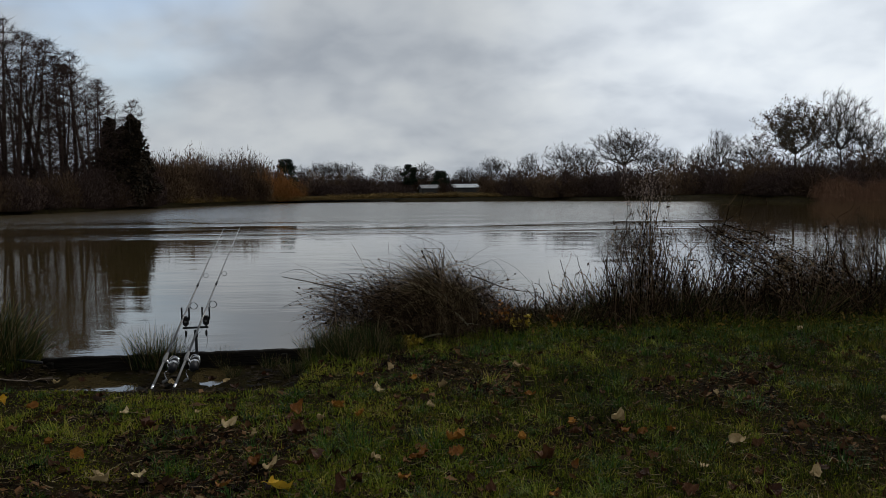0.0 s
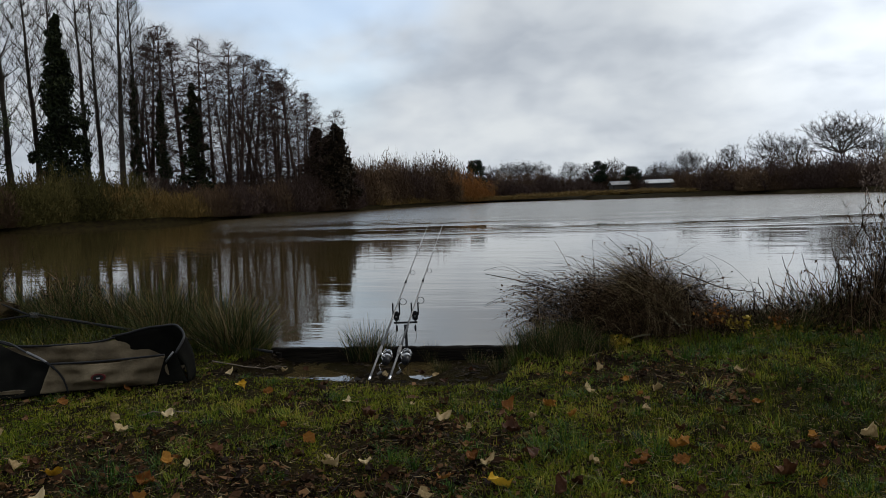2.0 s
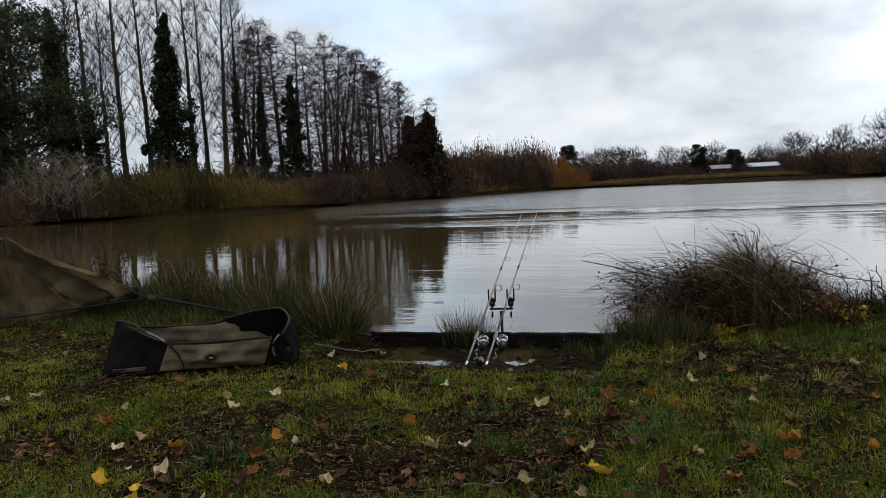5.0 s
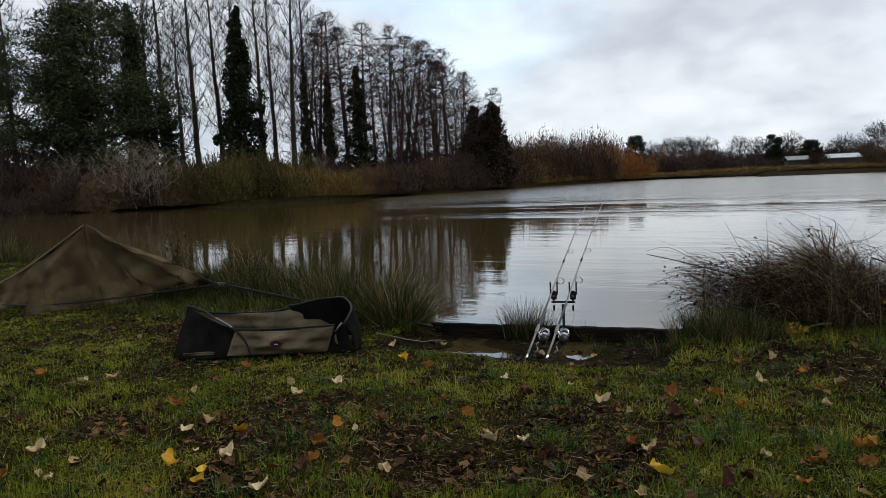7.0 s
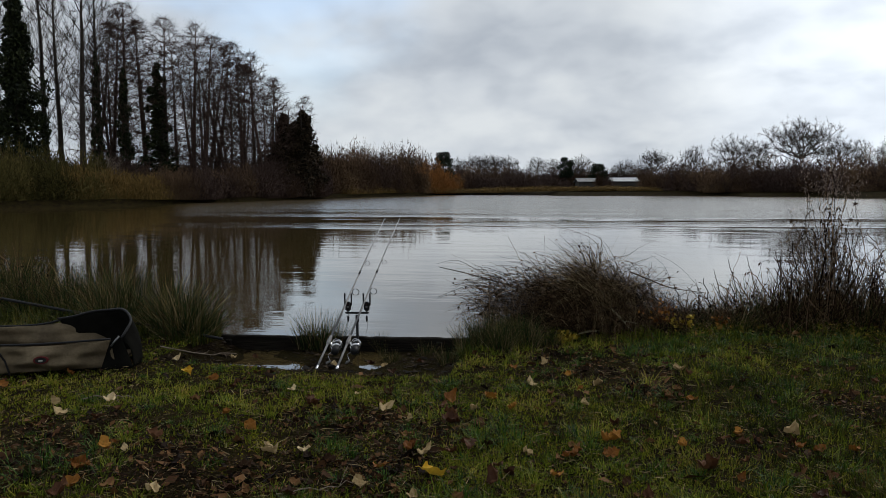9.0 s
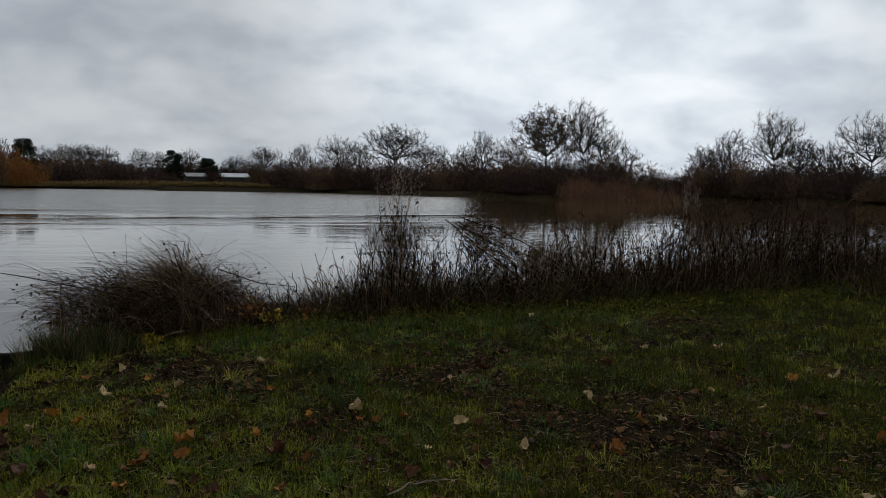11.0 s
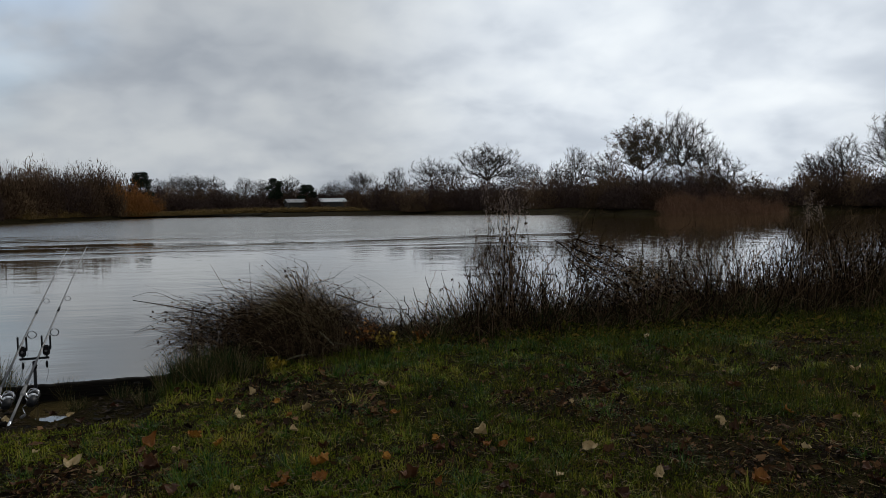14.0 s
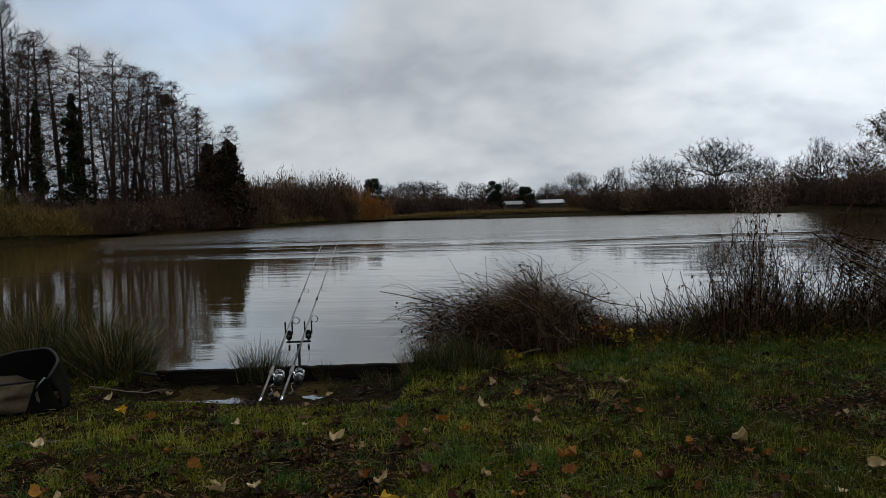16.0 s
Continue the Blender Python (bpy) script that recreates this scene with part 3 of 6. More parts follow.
def ivy_tree(seed, height=10.0, wide=2.0, label="", n=9000, clumps=70, mat=None, name="ivy_clad_tree", words="glossy dark green ivy"):
    """A trunk smothered in ivy: ragged dark clumps hung up the stem, thinning to a point."""
    rng = np.random.RandomState(seed)
    t0, r0 = trunk_line(rng, height * 1.06, 0.2)
    z = (np.arange(clumps) + rng.uniform(0, 1, clumps)) / clumps
    th = rng.uniform(0, 6.283, clumps)
    prof = np.interp(z, [0, 0.10, 0.30, 0.55, 0.8, 0.93, 1.0], [0.55, 0.95, 1.0, 0.66, 0.40, 0.24, 0.06]) * wide / 2
    rr = prof * rng.uniform(0.25, 1.05, clumps)
    mid = np.stack([rr * np.cos(th), rr * np.sin(th), z * height], 1)
    size = np.maximum(0.16 * wide * rng.uniform(0.5, 1.1, clumps) * np.interp(z, [0, 0.7, 1], [1, 0.8, 0.35]), 0.15)
    pick = rng.randint(0, clumps, n)
    g = rng.normal(size=(n, 3)); g /= np.linalg.norm(g, axis=1, keepdims=True)
    c = mid[pick] + g * (size[pick] * rng.uniform(0.2, 1.0, n) ** 0.5)[:, None] * np.array([1, 1, 1.25])
    core = rng.uniform(0, 0.96, n // 3)
    cr = np.interp(core, [0, 0.3, 0.8, 1], [0.45, 0.5, 0.2, 0.05]) * wide / 2 * np.sqrt(rng.uniform(0, 1, len(core)))
    ct = rng.uniform(0, 6.283, len(core))
    c = np.concatenate([c, np.stack([cr * np.cos(ct), cr * np.sin(ct), core * height], 1)])
    c[:, 2] = np.maximum(c[:, 2], 0.05)
    tree = empty(name, Matrix(), label, "tree")
    part_np("trunk", tubes(t0, r0, 7), MAT_BARK, tree)
    part_np("foliage", leaf_cards(c, 0.06 + 0.014 * wide, rng, 1.3), mat or MAT_IVY, tree, words)
    return tree


def broad_conifer(seed, height=12.0, wide=7.0, label="", low=0.08, mat=None, boughs=110, pads=5, needle=0.16, shape=((0, 0.8), (0.2, 1.0), (0.5, 0.9), (0.85, 0.5), (1, 0.12))):
    """A dense dark conifer: level boughs carrying flat, upturned pads of needles."""
    rng = np.random.RandomState(seed)
    t0, r0 = trunk_line(rng, height, 0.28)
    reach = lambda t: wide / 2 * float(np.interp(t, *zip(*shape)))
    b1, q1 = sprout(rng, t0, r0, boughs, low, 0.99, 1.30, reach, 0.03, 0.08, 6, 0.4, 0.03)
    b2, q2 = sprout(rng, b1, q1, pads, 0.35, 1.0, 0.8, lambda t: 0.11 * wide, 0.03, 0.12, 4, 0.5, 0.015)
    ends = np.concatenate([b2[:, 2:].reshape(-1, 3), b1[:, 3:].reshape(-1, 3)])
    per = 15
    c = np.repeat(ends, per, 0)
    g = rng.normal(size=c.shape)
    c = c + g * np.array([0.055, 0.055, 0.011]) * wide + np.array([0, 0, 0.01 * wide])
    tree = empty("conifer", Matrix(), label, "tree")
    part_np("trunk", tubes(t0, r0, 8), MAT_BARK, tree)
    part_np("bough", joined([tubes(b1, q1, 4), ribbons(b2, q2)]), MAT_BARK, tree)
    d = rng.normal(size=c.shape) * np.array([1, 1, 0.45]) + np.array([0, 0, 0.35])
    d /= np.linalg.norm(d, axis=1, keepdims=True)
    part_np("foliage", joined([leaf_cards(c, needle, rng, 0.55), spikes(c, d * (needle * 2.6), np.full(len(c), needle * 0.55))]), mat or MAT_NEEDLE, tree, "dark green needles")
    return tree


def umbrella_pine(seed, height=9.0, wide=6.5, label=""):
    """A Scots pine with a bare bole and a rounded, clumped dark crown."""
    rng = np.random.RandomState(seed)
    t0, r0 = trunk_line(rng, height * 0.85, 0.3)
    b1, q1 = sprout(rng, t0, r0, 16, 0.38, 1.0, 0.95, lambda t: wide * 0.36 * (1.1 - 0.6 * t), 0.10, 0.14, 6, 0.5, 0.05)
    # billowing needle clumps over a dome
    k = 60
    th, lift = rng.uniform(0, 6.283, k), rng.uniform(-0.4, 1.0, k)
    rr = wide * 0.40 * np.sqrt(1 - 0.80 * lift ** 2) * rng.uniform(0.55, 1.0, k)
    mid = np.stack([rr * np.cos(th), rr * np.sin(th), height * (0.50 + 0.45 * lift)], 1)
    c = np.repeat(mid, 190, 0)
    g = rng.normal(size=c.shape); g /= np.linalg.norm(g, axis=1, keepdims=True)
    c = c + g * (rng.uniform(0.2, 1.0, len(c)) ** 0.5)[:, None] * np.array([wide * 0.16, wide * 0.16, wide * 0.10])
    tree = empty("pine_tree", Matrix(), label, "tree")
    part_np("trunk", joined([tubes(t0, r0, 8), tubes(b1, q1, 5)]), MAT_BARK, tree)
    part_np("foliage", leaf_cards(c, 0.15, rng, 0.7), MAT_PINE, tree, "dark green needle clumps")
    return tree


def thicket(seed, mat, n=1500, label="", name="bush", category="bush", fan=0.75, width=0.020, twig=0.15, upright=0.12):
    """A leafless bush about a metre high and two wide: a rounded, ragged mass of fine twigs, to be scaled."""
    rng = np.random.RandomState(seed)
    th, cz = rng.uniform(0, 6.283, n), rng.uniform(0.0, 1.0, n)
    rad = rng.uniform(0.12, 1.0, n) ** 0.5
    lump = 0.82 + 0.18 * np.sin(3 * th + seed) * np.cos(4 * cz + seed) + 0.10 * np.sin(7 * th + 9 * cz)
    flat = np.sqrt(1 - cz * cz * 0.98)
    out = np.stack([np.cos(th) * flat * fan * 1.25, np.sin(th) * flat * fan * 1.25, cz * 0.96], 1)
    tip = out * (rad * lump)[:, None]
    d = out / np.linalg.norm(out, axis=1, keepdims=True) * (1 - upright) + np.array([0, 0, upright]) + rng.normal(0, 0.5, (n, 3))
    d /= np.linalg.norm(d, axis=1, keepdims=True)
    way = d * (twig * rng.uniform(0.5, 1.5, n))[:, None]
    base = tip - way * 0.8
    base[:, 2] = np.maximum(base[:, 2], -0.03)
    v, t = spikes(base, way, rng.uniform(0.5, 1.2, n) * width)
    # main stems fan out of the ground
    m = n // 12
    foot = np.stack([0.25 * fan * rng.normal(size=m), 0.25 * fan * rng.normal(size=m), np.full(m, -0.04)], 1)
    goal = tip[rng.randint(0, n, m)]
    stems = spikes(foot, goal - foot, np.full(m, width * 0.7))
    ob = new(name, link_mesh(name, *joined([(v, t), stems]), mat))
    return tagged(ob, label, category)


def place(ob, x, y, size=(1, 1, 1), turn=0.0, sink=0.04, first=[]):
    """Move a thing the first time it is used, copy it afterwards."""
    m = pose(x, y, ground_at(x, y) - sink, 0, 0, turn) @ Matrix.Diagonal((*size, 1))
    if ob.name in first:
        return copy_thing(ob, m @ Matrix.Diagonal((1 / ob.scale[0], 1 / ob.scale[1], 1 / ob.scale[2], 1)))
    first.append(ob.name)
    ob.matrix_basis = m
    return ob


FR = random.Random(11)

# --- left bank: bare alders and poplars, ivied trunks, conifers
ALDERS = [bare_upright(k, MAT_BARK_RED, 15, 0.22, 8.2, 620, "leafless alder with dense purplish twigs on the lake bank", 0.12, st, 0.1, ((0, 0.75), (0.35, 1.0), (0.65, 0.82), (0.9, 0.45), (1, 0.1)), 8) for k, st in ((21, 2), (22, 3), (23, 1))]
POPLARS = [bare_upright(k, MAT_BARK, 20, 0.24, 5.6, 420, "tall leafless tree with a straight slender trunk", 0.26, 1, 1.3, ((0, 0.5), (0.3, 1.0), (0.7, 0.85), (1, 0.25)), 7) for k in (31, 32, 33)]
for az, dist, h, kind in ((-47.6, 76, 24, 0), (-45.4, 74, 24, 1), (-43.6, 76, 23, 2), (-40.7, 79, 22.5, 0), (-39.7, 76, 20, 1), (-38.6, 74, 22.5, 2), (-37.3, 77, 21, 0), (-42.3, 84, 23, 1), (-49.0, 86, 23, 2), (-52.0, 88, 24, 0), (-54.0, 84, 22, 1), (-57.2, 80, 21, 2), (-46.5, 88, 21, 0)):
    x, y = bearing(az, dist)
    k = h / 20
    place(POPLARS[kind], x, y, (k, k, k), FR.uniform(0, 360))
for az, dist, h, kind in ((-35.6, 75, 17.6, 2), (-34.2, 77, 16.2, 0), (-33.0, 75, 16.6, 2), (-31.1, 75, 15.4, 1), (-29.6, 76, 14.8, 0), (-28.4, 74, 14.4, 1), (-26.7, 75, 13.8, 2), (-25.6, 76, 11.8, 0), (-36.6, 80, 17.0, 1), (-32.2, 81, 15.4, 2), (-30.2, 82, 15.0, 1), (-27.6, 81, 13.8, 0), (-24.6, 79, 10.2, 1), (-37.8, 84, 17.5, 0), (-27.6, 73, 13.6, 1), (-25.9, 73, 12.4, 0), (-30.4, 73.5, 14.6, 0), (-25.0, 75, 10.8, 2)):
    x, y = bearing(az, dist)
    k = h / 15
    place(ALDERS[kind], x, y, (k * 0.95, k * 0.95, k), FR.uniform(0, 360))
IVY = [ivy_tree(41, 17, 5.6, "tall tree smothered in dark ivy", 17000, 110), ivy_tree(42, 10, 2.4, "bare trunk smothered in dark ivy", 6000, 60)]
for az, dist, h, w, kind in ((-42.1, 73, 17.6, 0.95, 0), (-33.4, 73, 12.0, 1.45, 1), (-35.7, 74, 11.5, 0.85, 1), (-37.4, 75, 13.0, 0.7, 1), (-49.5, 74, 17.8, 0.72, 0), (-47.5, 70, 8.6, 1.5, 1), (-53.6, 78, 19.0, 1.4, 1)):
    x, y = bearing(az, dist)
    place(IVY[kind], x, y, (w, w, h / (17, 10)[kind]), FR.uniform(0, 360))
BIG = broad_conifer(51, 15, 12.5, "broad dark green conifer on the lake bank", needle=0.155, shape=((0, 0.9), (0.2, 1.0), (0.5, 0.95), (0.8, 0.62), (1, 0.15)))
place(BIG, *bearing(-51.7, 71), (1.08, 1.08, 1.1), 40)
place(BIG, *bearing(-54.0, 74), (0.8, 0.8, 0.72), 260)
place(BIG, *bearing(-58.8, 77), (0.5, 0.5, 1.1), 190)
DARK = ivy_tree(52, 8, 4.0, "dark brown-green conical conifer at the wood's edge", 9000, 90, MAT_DARKTREE, "conifer", "dark brown-green foliage")
place(DARK, *bearing(-23.0, 75), (1.1, 1.1, 1.04), 10)
place(DARK, *bearing(-24.5, 76), (1.3, 1.3, 1.0), 120)
place(DARK, *bearing(-23.7, 77), (1.5, 1.5, 0.92), 220)

# --- scrub along the shores
SCRUB = [thicket(k, MAT_SCRUB, 2300, "dense leafless brown scrub on the waterside", width=0.026, twig=0.12) for k in (61, 62, 63)]
DUSKY = thicket(70, MAT_BARK_RED, 2300, "dense dark leafless scrub on the waterside", width=0.026, twig=0.12)
GREENISH = thicket(69, MAT_SCRUB_GREEN, 2600, "olive-brown bramble scrub on the waterside", width=0.030, twig=0.11)
TAWNY = thicket(65, MAT_SEDGE, 1000, "tawny dry grass and sedge on the bank", "sedge_clump", "grass", 0.75, 0.03, 0.3, 0.6)
WILLOW = thicket(66, MAT_WILLOW, 2000, "bare willow with fine orange twigs", "willow", "tree", 0.8, 0.016, 0.13, 0.3)
POLES = thicket(67, MAT_BARK_PALE, 1500, "pale bare poplar saplings in a dense row", "sapling", "tree", 0.75, 0.010, 0.16, 0.75)
REED = thicket(68, MAT_REED, 1200, "reddish brown dry reeds", "reed_clump", "reed", 0.8, 0.02, 0.6, 0.9)


def twiggy_shrub(seed, mat, height, wide, n, label, r=0.05, spray=5, width=0.016, stems=7, name="shrub"):
    """A leafless shrub of several crooked stems that fork into fine twigs."""
    rng = np.random.RandomState(seed)
    trunks = []
    for k in range(stems):
        th, lean = rng.uniform(0, 6.283), rng.uniform(0.1, 0.7)
        z = np.linspace(0, height * rng.uniform(0.4, 0.7), 6)
        off = np.outer(z, [math.cos(th), math.sin(th)]) * math.tan(lean) * 0.6 + np.cumsum(rng.normal(0, 0.02 * height, (6, 2)), 0)
        off -= off[0] - rng.normal(0, 0.06 * wide, 2)
        trunks.append(np.concatenate([off, z[:, None] - 0.03], 1))
    g = rng.normal(size=(n, 3)); g /= np.linalg.norm(g, axis=1, keepdims=True)
    pts = g * (rng.uniform(0.1, 1, n) ** 0.45)[:, None] * np.array([wide / 2, wide / 2, height * 0.46]) + np.array([0, 0, height * 0.54])
    P, par, n0 = grow(rng, trunks, pts, 0.15, 0.5)
    geo, _ = limbs(P, par, n0, r * 0.8, r * 0.16, 0.45)
    shrub = empty(name, Matrix(), label, "shrub")
    part_np("stem", tubes(np.array(trunks), np.linspace(r, r * 0.5, 6)[None].repeat(stems, 0), 6), mat, shrub)
    part_np("crown", joined([geo, twigs(rng, P, par, n0, spray, height * 0.10, width, 0.15)]), mat, shrub)
    return shrub


PALE = twiggy_shrub(64, MAT_BARK_PALE, 6.5, 6.5, 340, "pale grey leafless shrub on the waterside", 0.042, 5, 0.028)


def scrub_row(kinds, az0, az1, dist, n, h, w, jitter=2.0):
    """Bushes along an arc from one bearing to another; dist and h are (start, end)."""
    for k in range(n):
        u = (k + FR.uniform(0.1, 0.9)) / n
        d = dist[0] + (dist[1] - dist[0]) * u + FR.uniform(-jitter, jitter)
        x, y = bearing(az0 + (az1 - az0) * u, d)
        hh = (h[0] + (h[1] - h[0]) * u) * FR.uniform(0.75, 1.2)
        ww = w * FR.uniform(0.8, 1.3)
        place(FR.choice(kinds), x, y, (ww, ww, hh), FR.uniform(0, 360))


scrub_row(SCRUB + [DUSKY] * 3, -64, -46, (68, 60.5), 24, (3.6, 3.2), 2.1, 0.8)
scrub_row(SCRUB + [DUSKY] * 3, -64, -47, (73, 66), 18, (5.2, 4.8), 2.6)
scrub_row(SCRUB + [DUSKY] * 2, -47, -33, (70, 70), 18, (4.4, 3.6), 2.6)
scrub_row(SCRUB + [DUSKY] * 2, -34.5, -30, (63.5, 64), 9, (2.6, 3.0), 1.9, 0.6)
scrub_row(SCRUB + [DUSKY] * 3, -31, -22, (65, 77), 20, (2.8, 4.6), 2.2, 0.8)
scrub_row(SCRUB + [DUSKY], -24.5, -14, (75.5, 97), 22, (5.6, 5.2), 2.5, 1.2)
scrub_row(SCRUB, -23, -13, (83, 106), 16, (6.8, 6.4), 2.9)
scrub_row([DUSKY], -36, -21.5, (84, 86), 12, (3.6, 4.6), 3.0, 1.5)
scrub_row(SCRUB + [DUSKY] * 2, -33.5, -23.5, (74, 80), 14, (3.4, 5.4), 2.7, 1.2)
scrub_row([DUSKY], -58, -52.5, (72, 70), 5, (6.6, 5.6), 2.4, 0.8)
scrub_row([GREENISH], -47.5, -38, (61, 62.5), 16, (3.6, 3.0), 1.9, 0.8)
scrub_row([GREENISH], -47, -37, (64.5, 66), 14, (4.4, 4.0), 2.2, 0.8)
scrub_row([TAWNY], -39.5, -33.6, (62.2, 63.4), 24, (3.0, 2.2), 1.5, 0.5)
scrub_row([TAWNY], -20, -12.5, (82.5, 100), 12, (1.1, 0.9), 1.5, 0.4)
place(PALE, *bearing(-50.2, 61.3), (0.85, 0.85, 0.86), 20)
place(PALE, *bearing(-48.6, 60.6), (0.8, 0.8, 0.78), 140)
place(PALE, *bearing(-53.5, 66), (0.7, 0.7, 0.7), 250)
place(PALE, *bearing(-37.0, 66), (0.45, 0.45, 0.55), 60)
scrub_row([WILLOW], -14.6, -11.6, (97, 101), 6, (5.4, 4.6), 2.4, 0.8)
scrub_row([POLES], -21.6, -13.6, (112, 124), 22, (8.6, 8.4), 2.6, 2.0)

# --- far shore
FARMIX = SCRUB + [DUSKY] * 5
scrub_row(FARMIX, -12.5, 4, (150, 160), 26, (5.4, 4.6), 4.6, 4)
scrub_row(FARMIX, -12.5, -2.5, (122, 128), 12, (3.4, 2.4), 2.8, 3)
scrub_row(FARMIX, -0.6, 0.9, (130, 128), 2, (3.0, 2.8), 1.4, 0.5)
scrub_row([TAWNY], -11.5, 4, (99, 92), 26, (0.8, 0.7), 2.2, 0.6)
scrub_row(FARMIX, 3.4, 27, (94, 74), 36, (3.3, 3.1), 2.6, 1.2)
scrub_row(FARMIX, 5, 27, (106, 82), 24, (5.0, 4.6), 3.1, 2)
scrub_row(FARMIX, 23, 31.5, (83, 86), 12, (5.4, 5.0), 2.8, 1.5)
scrub_row(FARMIX, 26, 62, (79, 92), 38, (3.1, 4.2), 2.8, 1.5)
scrub_row(FARMIX, 36.5, 62, (89, 104), 26, (5.0, 6.2), 3.4, 3)
scrub_row([REED], 27.4, 35.4, (71.5, 74.5), 26, (2.1, 2.1), 1.4, 1.0)
OAKS = [bare_oak(71, MAT_BARK, 11, 0.38, "broad leafless oak with a domed twiggy crown", n=760), bare_oak(72, MAT_BARK, 11, 0.34, "leafless oak with crooked limbs", n=520), bare_oak(73, MAT_BARK, 11, 0.3, "leafless oak with crooked limbs", flat=0.72, n=480)]
for az, dist, h, wide, kind in ((13.8, 112, 9.9, 1.05, 0), (9.4, 116, 8.0, 0.9, 1), (11.0, 118, 7.2, 0.8, 2), (6.6, 120, 6.6, 0.9, 2), (3.9, 124, 6.4, 0.9, 0), (1.8, 150, 5.4, 1.0, 1), (17.3, 108, 6.4, 0.8, 2), (15.8, 113, 7.4, 0.9, 1), (20.8, 100, 8.0, 0.75, 2), (19.4, 103, 6.4, 0.8, 1), (22.6, 98, 7.0, 0.9, 1), (28.6, 86, 10.6, 0.80, 2), (29.8, 88, 8.2, 0.8, 1), (37.6, 96, 6.2, 0.9, 0), (39.1, 95, 7.8, 0.8, 2), (42.1, 93, 9.7, 0.95, 2), (43.5, 96, 7.0, 0.9, 0), (45.4, 96, 6.4, 0.9, 1), (47.9, 92, 9.2, 0.85, 1), (50.0, 95, 6.6, 0.9, 0), (56.4, 97, 8.8, 1.0, 1), (58.0, 98, 9.2, 1.0, 2), (60.4, 96, 9.4, 1.0, 0), (-7.2, 170, 7.0, 0.9, 1), (-9.6, 168, 7.2, 0.9, 0), (-4.9, 172, 6.6, 1.1, 2), (-1.6, 150, 6.4, 0.8, 1), (-8.4, 172, 7.4, 1.0, 0), (-11.0, 165, 6.4, 1.0, 1), (-3.7, 175, 6.2, 1.0, 2)):
    x, y = bearing(az, dist)
    k = h / 11
    place(OAKS[kind], x, y, (k * wide, k * wide, k), FR.uniform(0, 360))
LEAFY = bare_oak(74, MAT_BARK, 10, 0.36, "oak still holding withered brown leaves", MAT_OAKLEAF, 0.85, 360)
place(LEAFY, *bearing(25.7, 84), (0.92, 0.92, 0.96), 70)
COPSE = twiggy_shrub(76, MAT_BARK, 6.0, 4.0, 260, "slender leafless young trees by the reeds", 0.06, 6, 0.028, 9, "sapling")
place(COPSE, *bearing(31.8, 86), (1.0, 1.0, 0.98), 0)
place(COPSE, *bearing(33.2, 88), (0.9, 0.9, 0.66), 90)
PINE = umbrella_pine(75, 9, 6.5, "dark Scots pine with a rounded crown")
place(PINE, *bearing(53.1, 88), (1.15, 1.15, 1.0), 30)
place(PINE, *bearing(-2.7, 150), (0.62, 0.62, 0.64), 100)
place(PINE, *bearing(-12.2, 118), (0.6, 0.6, 0.66), 200)
place(PINE, *bearing(-0.3, 150), (0.66, 0.66, 0.50), 20)

# --- low white-roofed sheds beyond the far bank
MAT_ROOF = material("pale_sheet_roof", [(0.30, 0.31, 0.32), (0.42, 0.43, 0.44), (0.52, 0.53, 0.54)], 0.5, 0.8, 4, stretch=(3, 0.3, 1))
MAT_ROOF_DULL = material("dull_sheet_roof", [(0.12, 0.12, 0.12), (0.20, 0.20, 0.20), (0.30, 0.30, 0.30)], 0.6, 0.8, 4, stretch=(3, 0.3, 1))
MAT_SHED = material("shed_cladding", [(0.035, 0.032, 0.028), (0.06, 0.055, 0.05)], 0.8, 0.6, 4, stretch=(3, 3, 0.3))


def shed(x, y, wide, deep, eaves, ridge, turn, label, roof):
    b = empty("shed", pose(x, y, ground_at(x, y) - 0.05, 0, 0, turn), label, "building", "sheds beyond the lake")
    part("wall", box_bm(wide, deep, eaves, (0, 0, eaves / 2)), MAT_SHED, b)
    for s in (-1, 1):
        rise = math.degrees(math.atan2(ridge - eaves, deep / 2))
        part("roof", box_bm(wide + 0.5, math.hypot(deep / 2, ridge - eaves) + 0.4, 0.12, m=pose(0, s * deep / 4, (eaves + ridge) / 2 + 0.05, -s * rise)), roof, b, "sheet metal roof slope")


shed(*bearing(-1.2, 140), 3.2, 7, 1.0, 1.6, 8, "low shed with a dull grey roof half hidden by scrub", MAT_ROOF_DULL)
shed(*bearing(1.6, 138), 4.4, 7, 1.05, 1.65, 6, "low shed with a bright pale roof behind the far bank", MAT_ROOF)

# ---------------------------------------------------------------- near bank: growing things


def arcs(rng, base, heading, length, lean, droop, k=6):
    """Curving stems as polylines: start at base, lean by `lean`, bend over by `droop` in all."""
    n = len(base)
    out = np.stack([np.cos(heading), np.sin(heading), np.zeros(n)], 1)
    p, path = base.copy(), [base.copy()]
    for i in range(k - 1):
        a = lean + droop * (i / (k - 1)) ** 1.3
        p = p + (out * np.sin(a)[:, None] + np.array([0, 0, 1.0]) * np.cos(a)[:, None]) * (length / (k - 1))[:, None]
        p = p + rng.normal(0, 0.02, p.shape) * length[:, None]
        path.append(p)
    return np.stack(path, 1)


def on_ground(x, y, lift=0.0):
    return np.stack([x, y, ground_height(x, y) + lift], 1)


def stuff(name, geo, mat, label, category):
    ob = new(name, link_mesh(name, geo[0], geo[1], mat))
    return tagged(ob, label, category, kind="stuff")


